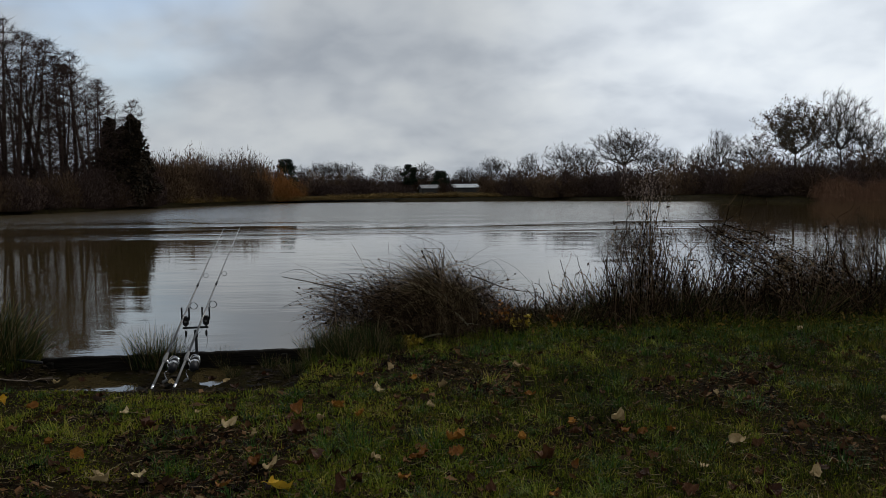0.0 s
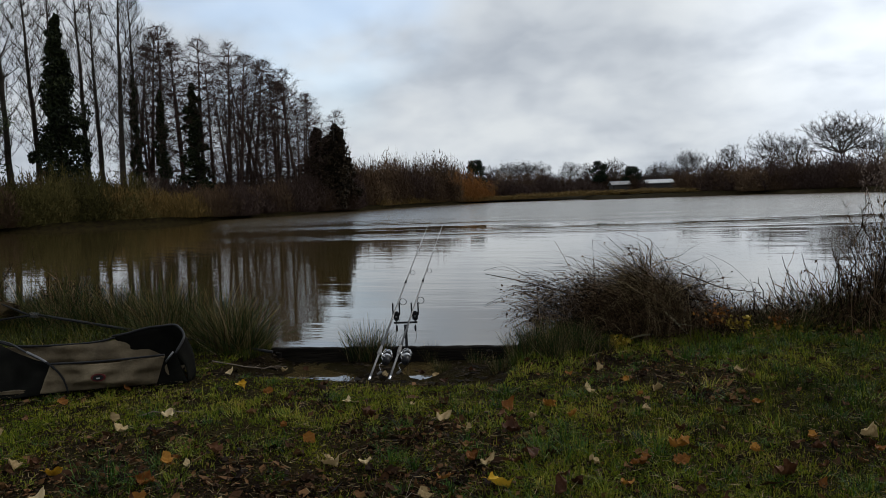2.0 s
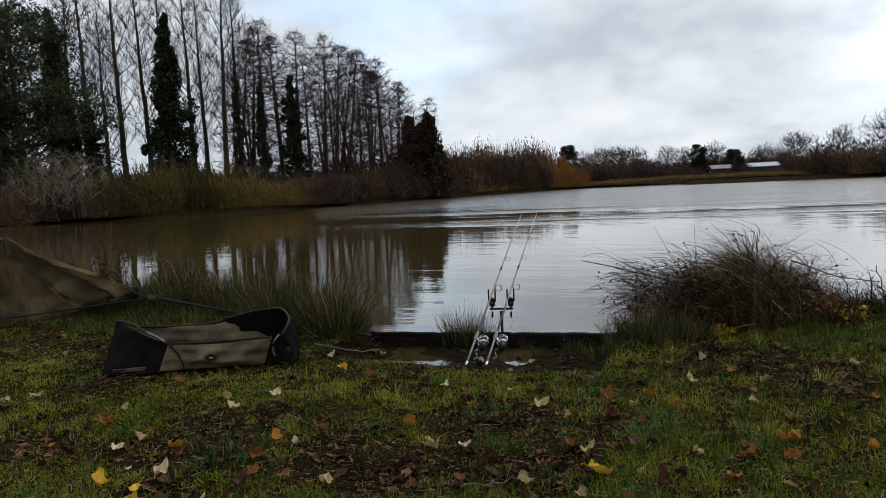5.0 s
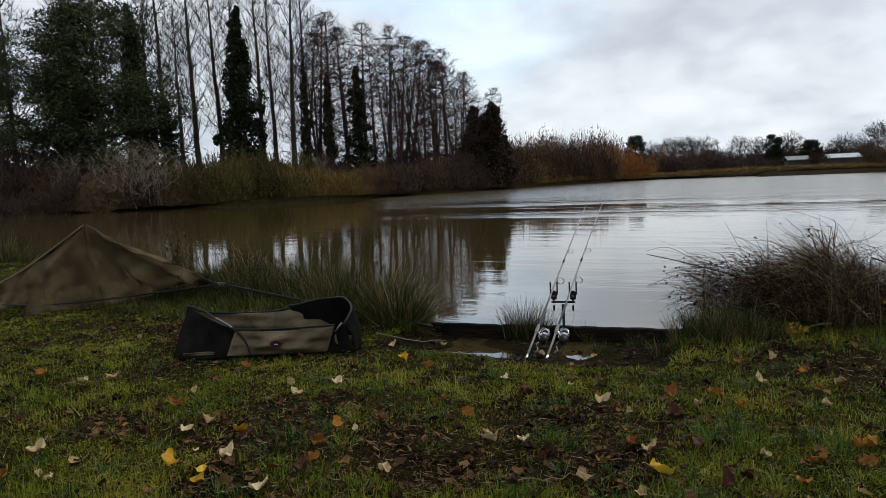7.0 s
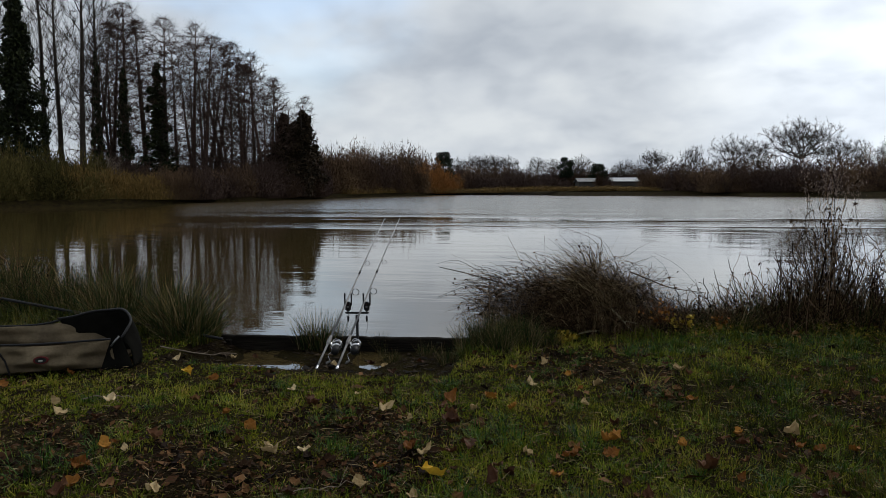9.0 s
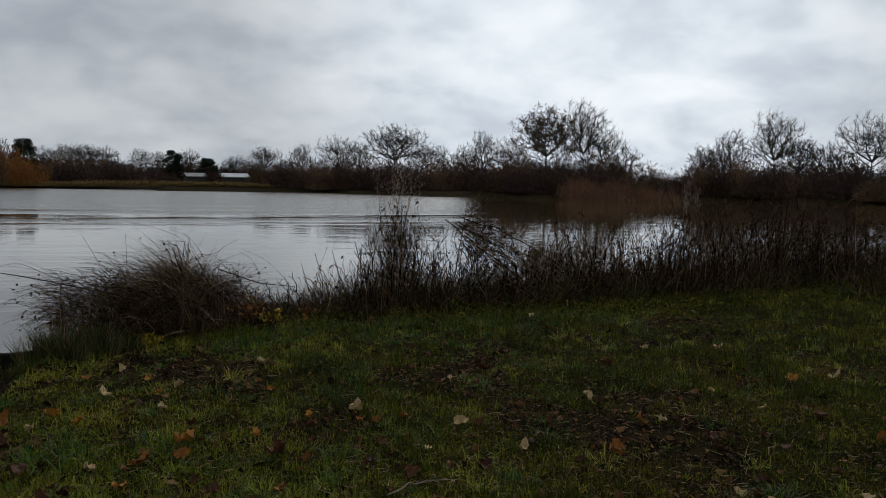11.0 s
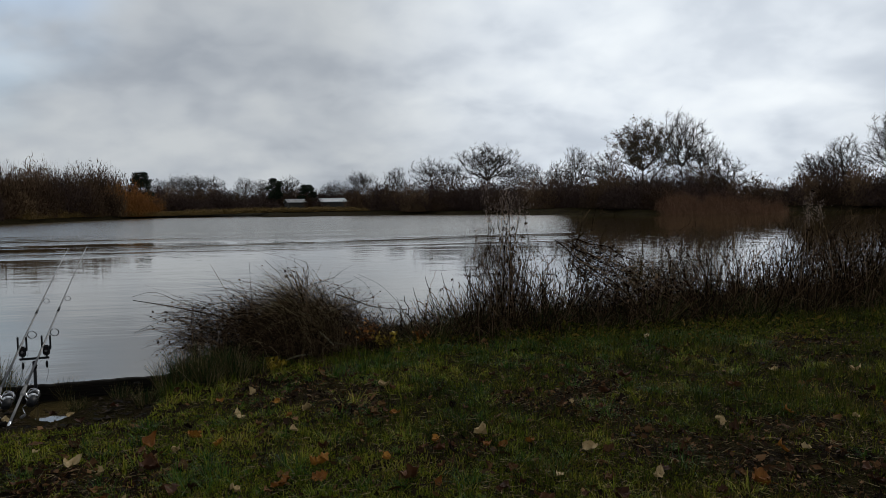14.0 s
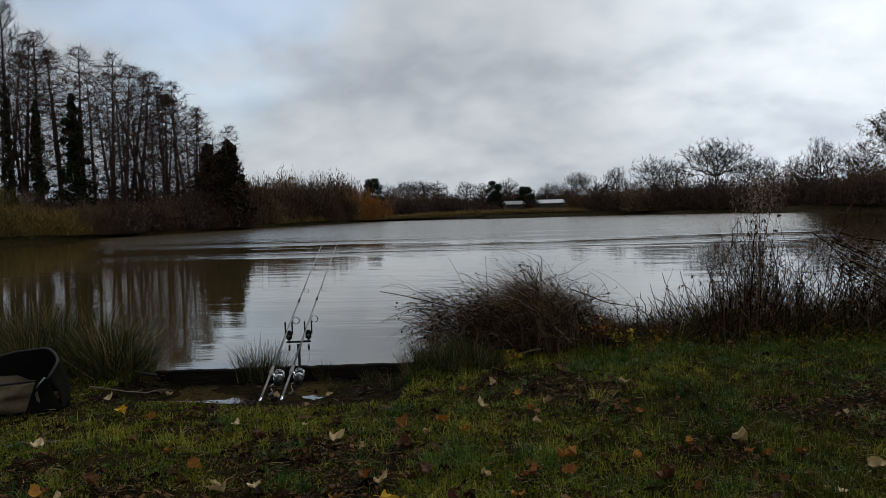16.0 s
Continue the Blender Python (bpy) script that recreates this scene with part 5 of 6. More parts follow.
def strap_leaves():
    """Broad withered blades hanging out of the mound's foot."""
    root = empty("withered_flag_leaves", Matrix(), "broad pale withered flag leaves bent to the grass", "plant")
    for pts, w in (([(0.10, 6.3, 0.02), (0.16, 6.22, 0.13), (0.24, 6.2, 0.15), (0.37, 6.2, 0.12)], 0.011), ([(0.28, 6.3, 0.05), (0.18, 6.3, 0.16), (0.12, 6.3, 0.22), (0.10, 6.3, 0.24)], 0.010), ([(0.02, 6.3, 0.04), (-0.05, 6.2, 0.06), (-0.14, 6.15, 0.05), (-0.2, 6.1, 0.03)], 0.008), ([(0.0, 6.38, 0.25), (0.03, 6.36, 0.33), (0.02, 6.34, 0.38), (-0.04, 6.32, 0.40)], 0.006)):
        path = smooth_path(pts, 9)
        part_np("blade", ribbons(path[None], (np.array([0.4, 0.8, 1, 1, 1, 0.9, 0.7, 0.45, 0.12]) * w)[None]), MAT_PALEBLADE, root)


MAT_PALEBLADE = material("withered_flag_blade", [(0.14, 0.12, 0.07), (0.26, 0.235, 0.15)], 0.7, 14, 3, trans=0.2)
strap_leaves()


def weed_clump(seed, high, label, heads=0.5, fluff=False, n=25, fan=0.42, leafy=0.0):
    """Dead weed stems, some snapped over, with side shoots and seed heads."""
    rng = np.random.RandomState(seed)
    clump = empty("dead_weed_clump", Matrix(), label, "weed", "dead weeds along the water's edge")
    base = np.stack([rng.normal(0, 0.16, n), rng.normal(0, 0.12, n), np.full(n, -0.03)], 1)
    path = arcs(rng, base, rng.uniform(0, 6.283, n), high * rng.uniform(0.35, 1.08, n), fan * rng.uniform(0, 1, n) ** 1.5, rng.uniform(-0.1, 0.5, n), 8)
    for k in range(0 if fluff else n // 4):
        # snapped stalk: the upper part hangs over
        b = rng.randint(4, 7)
        way = np.array([rng.normal(0, 1), rng.normal(0, 0.5), 0]); way /= np.linalg.norm(way)
        step = np.linalg.norm(path[k, 1] - path[k, 0])
        for q in range(b, 8):
            path[k, q] = path[k, q - 1] + step * (way * 0.75 + np.array([0, 0, -0.55 - 0.1 * (q - b)])) + rng.normal(0, 0.01, 3)
    radii = np.linspace(1, 0.4, 8)[None] * rng.uniform(0.0026, 0.0085, n)[:, None]
    part_np("stem", tubes(path, radii, 3), MAT_BRAMBLE, clump)
    shoot, q = sprout(rng, path, radii, 4, 0.3, 0.98, 0.65, lambda t: high * 0.2 * (1.2 - t), 0.05, 0.2, 4, 0.6, 0.0012)
    part_np("side_shoot", ribbons(shoot, q), MAT_BRAMBLE, clump)
    tops = shoot[rng.uniform(size=len(shoot)) < heads, 2:].reshape(-1, 3)
    part_np("seed_head", leaf_cards(tops, 0.013 * rng.uniform(0.5, 1.5, len(tops)), rng, 0.9), MAT_BRAMBLE, clump)
    if leafy:
        c = path[:, 2:].reshape(-1, 3)
        c = np.repeat(c[rng.uniform(size=len(c)) < leafy], 3, 0)
        part_np("leaf", leaf_cards(c + rng.normal(0, 0.025, c.shape), 0.028, rng, 0.6), MAT_BRAMBLE, clump, "shrivelled dark hanging leaves")
    k = 46
    dry = arcs(rng, np.tile(np.concatenate([base, base * 1.4, base * 1.7]), (8, 1))[:k], rng.uniform(0, 6.283, k), high * rng.uniform(0.2, 0.6, k), rng.uniform(0.1, 0.9, k), rng.uniform(0.2, 1.9, k), 5)
    part_np("dry_grass", ribbons(dry, np.linspace(1, 0.3, 5)[None] * rng.uniform(0.0014, 0.003, k)[:, None]), MAT_STRAW, clump, "straw-coloured dead grass")
    if fluff:
        f = rng.uniform(0, 1, (n, 3, 170, 1))
        top = (path[:, 4:7, None] * (1 - f) + path[:, 5:8, None] * f).reshape(-1, 3)
        c = top[(top[:, 2] > high * 0.84) & (rng.uniform(size=len(top)) < 0.42)]
        c = c + rng.normal(0, 0.042, c.shape)
        part_np("seed_fluff", leaf_cards(c, 0.012, rng, 0.8), MAT_FLUFF, clump, "pale grey-pink fluffy seed plumes")
    return clump


WEEDS = [weed_clump(131, 0.95, "dead brown weed stems with small seed heads"), weed_clump(132, 0.85, "dead brown weed stems with small seed heads", 0.8, n=16), weed_clump(133, 1.1, "tall dead dock stems hung with shrivelled leaves", 0.35, n=13, leafy=0.45), weed_clump(134, 0.5, "low tangle of dead stems and grass", 0.3, n=40, fan=1.1), weed_clump(136, 1.0, "tall dead dock stems hung with shrivelled leaves", 0.6, n=12, fan=0.6, leafy=0.7)]
HERB = weed_clump(135, 1.42, "tall willowherb gone to pale fluff", 0.7, True, 15, 0.24, 0.8)
SPARSE = weed_clump(137, 0.8, "a few thin dead stems with small seed heads", 0.5, n=5, fan=0.7)


FORKED = [twiggy_shrub(k, MAT_BRAMBLE, h, w, 110, "dead branching weed gone brown with small seed heads", 0.0075, 4, 0.0035, 7, "dead_weed_clump") for k, h, w in ((138, 1.0, 0.75), (139, 1.15, 0.6), (140, 0.9, 0.9))]
for bush in FORKED:
    tagged(bush, category="weed", group="dead weeds along the water's edge")


def hedge_line(x):
    return float(np.interp(x, [0.3, 1, 3, 6, 9, 13, 16], [6.95, 7.2, 7.4, 7.75, 8.3, 8.4, 8.6]))


def slump(ob, side, fore):
    """Tip a clump over about its foot by so many degrees."""
    loc = ob.matrix_basis.translation.copy()
    ob.matrix_basis = Matrix.Translation(loc) @ pose(0, 0, 0, fore, side, 0) @ Matrix.Translation(-loc) @ ob.matrix_basis
    return ob


x = 1.45
while x < 15.5:
    tall = float(np.interp(x, [1.2, 1.6, 2.0, 2.6, 3.3, 3.9, 4.8, 6, 8, 10, 13], [0.5, 0.7, 0.95, 1.05, 0.98, 0.9, 1.12, 1.25, 1.3, 1.25, 1.25]))
    if 4.9 < x < 5.9 and NR.random() < 0.5:
        x += 0.12
        continue
    w = NR.choices(WEEDS + FORKED, (1.6, 1.6, 1.6, 1.5, 2.0, 2, 2, 2))[0]
    drift = 0.78 + 0.22 * math.sin(2.9 * x + 0.6) + 0.14 * math.sin(7.3 * x)
    slump(settle(w, x, hedge_line(x) + NR.uniform(-0.22, 0.4 if x < 5 else 0.7), 1.0, tall * drift * NR.uniform(0.65, 1.35), NR.uniform(0, 360)), NR.gauss(0, 13), NR.gauss(0, 9))
    x += NR.uniform(0.08, 0.20) if x < 5 else NR.uniform(0.08, 0.16)
x = 3.4
while x < 8.5:
    slump(settle(NR.choice((WEEDS[0], WEEDS[2], WEEDS[4])), x, hedge_line(x) + NR.uniform(0.25, 0.5), 1.0, NR.uniform(0.75, 1.05), NR.uniform(0, 360)), NR.gauss(0, 12), NR.gauss(0, 8))
    x += NR.uniform(0.2, 0.4)
x = 0.65
while x < 15:
    settle(WEEDS[3], x, hedge_line(x) + NR.uniform(-0.25, 0.2), 1.0, NR.uniform(0.9, 1.7) * (0.5 if x < 1.5 else 1.0), NR.uniform(0, 360))
    x += NR.uniform(0.08, 0.15)
x = 5.6
while x < 12:
    settle(NR.choice(FORKED), x, hedge_line(x) + NR.uniform(-0.3, 0.7), NR.uniform(1.0, 1.6), NR.uniform(1.1, 1.5) * (1.1 if 6 < x < 8.5 else 0.9), NR.uniform(0, 360))
    x += NR.uniform(0.18, 0.34)
for x, y, s in ((0.72, 6.95, 0.72), (0.95, 7.0, 0.85), (1.15, 7.0, 0.7), (1.35, 7.05, 0.9), (1.6, 7.1, 1.0), (2.2, 7.1, 1.15), (3.3, 7.2, 1.3), (4.5, 7.3, 1.3), (5.4, 7.4, 1.9), (6.4, 7.7, 1.9), (6.9, 7.8, 2.1), (7.1, 7.7, 1.8), (7.6, 8.0, 2.0), (8.4, 8.1, 1.9)):
    settle(SPARSE, x, y, 1.0, s, NR.uniform(0, 360))
for x, y, s in ((1.93, 7.0, 1.0), (2.02, 7.04, 1.04), (5.6, 7.35, 0.92)):
    settle(HERB, x, y, 0.62, s, turn=NR.uniform(0, 360))


def leaning_stalks():
    """A collapsed sheaf of dark stalks lying over to the right in the hedge."""
    rng = np.random.RandomState(141)
    n = 22
    base = on_ground(rng.normal(2.72, 0.10, n), rng.normal(7.1, 0.10, n))
    base[:, 2] += rng.uniform(0.65, 1.0, n)
    path = arcs(rng, base, rng.normal(-0.1, 0.3, n), rng.uniform(0.7, 1.25, n), rng.uniform(1.95, 2.3, n), rng.uniform(-0.2, 0.2, n), 8)
    root = empty("fallen_stalks", Matrix(), "collapsed dark weed stalks slumped across the hedge", "weed")
    part_np("stem", tubes(path, np.linspace(1, 0.5, 8)[None] * rng.uniform(0.003, 0.006, n)[:, None], 4), MAT_BRAMBLE, root)
    c = np.repeat(path[:, 1:].reshape(-1, 3), 5, 0)
    part_np("leaf", leaf_cards(c + rng.normal(0, 0.03, c.shape), 0.024, rng, 0.7), MAT_BRAMBLE, root, "shrivelled hanging leaves")


leaning_stalks()
x = 0.9
while x < 13:
    tuft = NR.choice(RUSH_DRY + RUSH_DRY + RUSH)
    settle(tuft, x, hedge_line(x) - NR.uniform(0.0, 0.35), NR.uniform(0.8, 1.3), NR.uniform(0.4, 0.8), NR.uniform(0, 360))
    x += NR.uniform(0.14, 0.32)

MAT_LIME = material("lime_yellow_leaves", [(0.10, 0.13, 0.015), (0.19, 0.22, 0.03), (0.30, 0.31, 0.06)], 0.5, 8, 3, island=0.6, trans=0.35)


def round_leaves(centres, size, rng, sides=9):
    """Rounded, slightly cupped leaves hanging from their stalks."""
    v, t = [], []
    for c in centres:
        n = rng.normal(size=3) * np.array([1, 1, 0.5]); n[1] -= 0.9; n /= np.linalg.norm(n)
        a = np.cross(n, [0, 0, 1.0]); a /= np.linalg.norm(a)
        b = np.cross(n, a)
        s, o = size * rng.uniform(0.6, 1.25), len(v)
        v.append(c - n * s * 0.15)
        for k in range(sides):
            w = 6.283 * k / sides
            r = s * (1 + 0.22 * math.cos(w))
            v.append(c + (a * math.sin(w) * 0.85 + b * math.cos(w)) * r + n * 0.08 * s * rng.normal())
            t.append((o, o + 1 + k, o + 1 + (k + 1) % sides))
    return np.array(v), np.array(t)


def lime_sapling(x, y):
    rng = np.random.RandomState(151)
    s = empty("sapling", pose(x, y, ground_at(x, y)), "thin sapling with a few lime-yellow leaves", "sapling")
    stem = np.array([smooth_path([(0, 0, -0.02), (0.03, 0, 0.6), (-0.02, 0.02, 1.1), (-0.08, 0, 1.55)], 10), smooth_path([(0.02, 0, 0.4), (0.14, 0, 0.7), (0.26, 0, 0.88), (0.32, 0, 0.98)], 10)])
    part_np("stem", tubes(stem, np.linspace(0.008, 0.002, 10)[None].repeat(2, 0), 6), MAT_BRAMBLE, s)
    c = np.concatenate([stem[0][6:]] * 9 + [stem[1][7:]] * 5)
    c = c + rng.normal(0, 0.042, c.shape)
    part_np("leaf", round_leaves(c, 0.027, rng), MAT_LIME, s, "lime-yellow rounded leaves")


lime_sapling(9.15, 6.95)
for k in range(9):
    settle(NR.choice(FORKED + WEEDS[3:4]), 8.3 + 0.2 * k, 6.75 + NR.uniform(-0.1, 0.5), 1.1, NR.uniform(0.5, 0.9), NR.uniform(0, 360))


def overhanging_tree():
    """The bare tree whose lowest limb hangs into view by the path."""
    rng = np.random.RandomState(161)
    tree = empty("bare_tree", pose(9.6, 2.6, ground_at(9.6, 2.6) - 0.05), "bare tree with a low twiggy limb over the bank", "tree")
    t0, r0 = trunk_line(rng, 8.0, 0.16)
    limb = np.array([smooth_path([(0, 0, 2.0), (-1.0, 0.5, 2.75), (-2.3, 0.95, 2.95), (-3.1, 1.2, 3.05), (-3.9, 1.55, 2.95)], 10), smooth_path([(0, 0, 2.0), (-0.9, 0.3, 2.75), (-2.2, 0.8, 2.85), (-2.9, 1.2, 2.72), (-3.55, 1.42, 2.70)], 10)])
    limb[:, 1:] += rng.normal(0, 0.05, limb[:, 1:].shape)
    q0 = np.linspace(0.035, 0.007, 10)[None].repeat(2, 0)
    b1, q1 = sprout(rng, limb, q0, 10, 0.3, 1.0, 0.85, lambda t: 0.72 - 0.25 * t, 0.10, 0.34, 8, 0.55, 0.004)
    b2, q2 = sprout(rng, b1, q1, 7, 0.2, 1.0, 0.85, lambda t: 0.26, 0.10, 0.36, 6, 0.6, 0.0026)
    hi, qh = sprout(rng, t0, r0, 24, 0.45, 1.0, 0.8, lambda t: 2.4 * (1.1 - t), 0.1, 0.15, 6, 0.4, 0.008)
    part_np("trunk", joined([tubes(t0, r0, 10), tubes(limb, q0, 7)]), MAT_BARK, tree)
    part_np("crown", joined([tubes(b1, q1, 5), tubes(b2, q2, 4), tubes(hi, qh, 4)]), MAT_BARK, tree)


overhanging_tree()

# ---------------------------------------------------------------- fallen leaves
LEAF_COLOURS = {
    "pale": material("pale_buff_leaf", [(0.24, 0.165, 0.075), (0.42, 0.31, 0.16), (0.60, 0.48, 0.29)], 0.6, 18, 4, 0.05, 60, objects=0.5, trans=0.12),
    "yellow": material("yellow_leaf", [(0.26, 0.13, 0.010), (0.46, 0.26, 0.018), (0.58, 0.38, 0.04)], 0.55, 18, 4, 0.05, 60, objects=0.5, trans=0.15),
    "orange": material("orange_brown_leaf", [(0.10, 0.034, 0.009), (0.21, 0.085, 0.016), (0.36, 0.17, 0.03)], 0.6, 18, 4, 0.05, 60, objects=0.5, trans=0.12),
    "brown": material("brown_leaf", [(0.020, 0.009, 0.005), (0.060, 0.024, 0.011), (0.125, 0.058, 0.026)], 0.6, 18, 4, 0.05, 60, objects=0.5, trans=0.08)}


def leaf_mesh(seed, mat, lobed=False):
    """One broad fallen leaf with a raised midrib, curled margins and a stalk; lobed leaves have toothed, crumpled edges."""
    rng = np.random.RandomState(seed)
    rows, cols = 11, 9
    curl, cup, twist = rng.uniform(0.2, 1.3), rng.uniform(-0.2, 0.9), rng.uniform(-0.9, 0.9)
    v = []
    for i in range(rows):
        u = i / (rows - 1)
        half = 0.034 * (math.sin(math.pi * u ** 0.80) ** 0.7) * (1 + 0.10 * math.sin(17 * u + seed)) + 0.0012
        if lobed:
            half *= 1.25 * (0.72 + 0.40 * abs(math.sin(3.2 * math.pi * u + 0.4)))
        for j in range(cols):
            k = 2 * j / (cols - 1) - 1
            rough = (0.004 + 0.007 * curl) * math.sin(9 * u + 5 * k + seed) + (0.005 if lobed else 0.002) * math.sin(23 * u - 11 * k + 2 * seed)
            z = cup * half * k * k * 0.9 + curl * 0.09 * (u - 0.4) ** 2 + rough + twist * 0.03 * k * u
            v.append((half * k, (u - 0.5) * 0.092 + (0.012 * abs(k) if lobed else 0.0), z - 0.002 * (1 - abs(k))))
    geo = [(np.array(v), grid_tris(cols, rows))]
    stalk = np.array([(0, -0.046, 0.004), (0.006, -0.062, 0.008), (0.014, -0.078, 0.006)])
    geo.append(tubes(stalk[None], np.full((1, 3), 0.0011), 4))
    v, t = joined(geo)
    v[:, 2] -= v[:, 2].min()
    return link_mesh("fallen_leaf", v, t, mat)


LEAVES = {k: [leaf_mesh(200 + 10 * i + j, m, k in ("orange", "brown") and j % 3 == 0) for j in range(6)] for i, (k, m) in enumerate(LEAF_COLOURS.items())}
LEAF_WORDS = {"pale": "pale buff fallen leaf curled on the grass", "yellow": "bright yellow fallen leaf on the grass", "orange": "orange-brown fallen leaf on the grass", "brown": "dark reddish brown fallen leaf on the turf"}


def drop_leaf(kind, x, y, size=1.08):
    ob = new("fallen_leaf", NR.choice(LEAVES[kind]))
    ob.matrix_basis = pose(x, y, ground_at(x, y) + 0.020, NR.uniform(-28, 28), NR.uniform(-28, 28), NR.uniform(0, 360)) @ Matrix.Scale(size * NR.uniform(0.55, 1.0), 4)
    return tagged(ob, LEAF_WORDS[kind], "leaf", "fallen leaves on the bank")


for x, y in ((-5.31, 4.28), (-4.5, 3.14), (-4.37, 3.27), (-3.06, 2.81), (-3.06, 2.66), (-3.62, 2.22), (-3.26, 1.97), (-3.24, 2.15), (-2.59, 2.47), (-2.21, 2.25), (-1.81, 2.6), (-3.14, 3.62), (-2.9, 3.38), (-3.09, 4.82), (-2.83, 3.69), (-3.62, 3.27), (-1.59, 3.22), (-1.55, 3.15), (-1.38, 3.19), (-1.89, 4.17), (-1.2, 3.95), (-1.0, 3.74), (-0.69, 4.0), (-0.8, 3.28), (-0.38, 5.19), (-0.43, 4.64), (0.01, 4.71), (-0.08, 4.31), (-0.33, 3.39), (-1.0, 2.89), (-0.74, 2.83)):
    drop_leaf("pale", x, y, 1.0)
for x, y in ((0.54, 5.19), (0.99, 3.98), (1.5, 3.6), (3.29, 6.59), (3.59, 5.01), (5.08, 6.38), (2.6, 3.31), (2.43, 3.86), (1.71, 3.21), (2.39, 2.43), (2.43, 2.3), (3.64, 2.07), (4.45, 3.93), (4.2, 4.88)):
    drop_leaf("pale", x, y)
for x, y in ((-3.4, 1.9), (-2.28, 2.75), (-2.16, 2.58), (-2.36, 3.02), (-3.49, 2.99), (-1.8, 3.46), (-0.87, 4.18), (-0.64, 4.23), (-0.88, 3.3), (-0.96, 3.08), (-0.48, 4.09), (-0.19, 4.91), (-0.11, 3.37), (0.05, 3.63), (0.06, 3.43), (-0.18, 3.12), (-4.89, 3.11), (0.97, 3.76), (2.49, 3.37), (2.12, 2.99), (3.53, 2.73), (4.08, 3.93), (4.92, 3.76), (2.95, 3.96)):
    drop_leaf("orange", x, y, 1.15)
for x, y in ((-2.75, 2.72), (-2.55, 2.27), (-2.48, 2.18), (-2.74, 4.4), (-0.72, 3.04), (-2.73, 2.26)):
    drop_leaf("yellow", x, y, 1.15)
for x, y in ((-2.97, 2.84), (-4.2, 2.51), (-0.8, 3.86), (-0.77, 3.76), (-0.87, 4.03), (-0.26, 4.19), (-0.38, 3.1), (-0.43, 3.03), (-3.25, 2.54), (-2.16, 2.49), (-1.26, 2.71), (-1.64, 3.9), (-1.38, 3.72), (-2.23, 3.22), (-0.62, 3.47), (2.07, 4.74), (2.34, 4.94), (2.35, 5.07), (6.11, 6.52), (4.18, 7.15), (1.39, 2.96), (0.5, 3.36), (2.96, 2.78), (4.6, 3.21), (3.5, 3.12), (4.29, 2.85), (0.9, 3.12), (3.85, 4.33), (3.45, 6.05), (3.01, 4.63)):
    drop_leaf("brown", x, y, 1.2)
# the scatter between the large ones
for k in range(105):
    r, az = 2.3 + 3.4 * NR.random() ** 1.2, radians(NR.uniform(-62, 60))
    x, y = r * math.sin(az), r * math.cos(az)
    if -3.3 < x < -1 and y > 4.6:
        continue
    drop_leaf(NR.choices(("pale", "orange", "brown", "yellow"), (1.0, 2.0, 7, 0.5))[0], x, y, NR.uniform(0.4, 0.9))
for k in range(60):
    r, az = 2.6 + 3.4 * NR.random(), radians(NR.uniform(2, 62))
    drop_leaf(NR.choices(("pale", "orange", "brown"), (0.5, 0.8, 8))[0], r * math.sin(az), r * math.cos(az), NR.uniform(0.45, 0.95))


def leaf_drift():
    """The many small rotting leaves trodden into the turf."""
    rng = np.random.RandomState(106)
    x, y, r = bank_points(rng, 1500, 2.3, 8.0, 1.1, 64)
    keep = rng.uniform(0, 1, len(x)) < 0.10 + 0.55 * bare_patch(x, y)
    pieces = []
    for px, py in zip(x[keep], y[keep]):
        me = LEAVES["brown"][rng.randint(0, 6)]
        v, t = np.zeros(len(me.vertices) * 3, np.float32), np.zeros(len(me.polygons) * 3, np.int32)
        me.vertices.foreach_get("co", v); me.loops.foreach_get("vertex_index", t)
        m = np.array(pose(px, py, ground_at(px, py) + 0.012, rng.uniform(-25, 25), rng.uniform(-25, 25), rng.uniform(0, 360))) @ np.diag([*[rng.uniform(0.3, 0.75)] * 3, 1])
        pieces.append((v.reshape(-1, 3) @ m[:3, :3].T + m[:3, 3], t))
    stuff("leaf_drift", joined(pieces), MAT_LITTER, "small dark rotting leaves trodden into the turf", "leaf litter")


leaf_drift()
for x, y in ((-1.75, 5.35), (-1.62, 5.3), (-1.35, 5.4), (-2.75, 5.4), (-2.9, 5.3), (-1.5, 5.12), (-2.0, 5.2)):
    drop_leaf(NR.choice(("pale", "brown", "brown")), x, y, 0.9)

# --- weeds and twigs by the landing net and on the turf
for x, y, s in ((-8.3, 6.7, 0.75), (-7.45, 6.75, 0.95), (-7.2, 6.55, 0.7), (-6.1, 6.55, 0.8), (-5.7, 6.35, 0.65), (-9.4, 6.9, 0.9)):
    settle(WEEDS[NR.choice((0, 2))], x, y, 0.8, s, NR.uniform(0, 360))


def fallen_twig(points, r, label):
    rng = np.random.RandomState(int(1000 * abs(points[0][0])))
    pts = [(x, y, ground_at(x, y) + 0.03) for x, y in points]
    root = empty("fallen_twig", Matrix(), label, "twig")
    main = smooth_path(pts, 9) + rng.normal(0, 0.006, (9, 3))
    rad = np.linspace(r, r * 0.4, 9)
    part_np("branch", tubes(main[None], rad[None], 6), MAT_BARK_PALE, root)
    side, q = sprout(rng, main[None], rad[None], 3, 0.3, 0.9, 0.7, lambda t: 0.10, 0.0, 0.1, 4, 0.6, 0.0012)
    for k in range(len(side)):
        part_np("side_twig", tubes(side[k:k + 1], q[k:k + 1], 5), MAT_BARK_PALE, root)


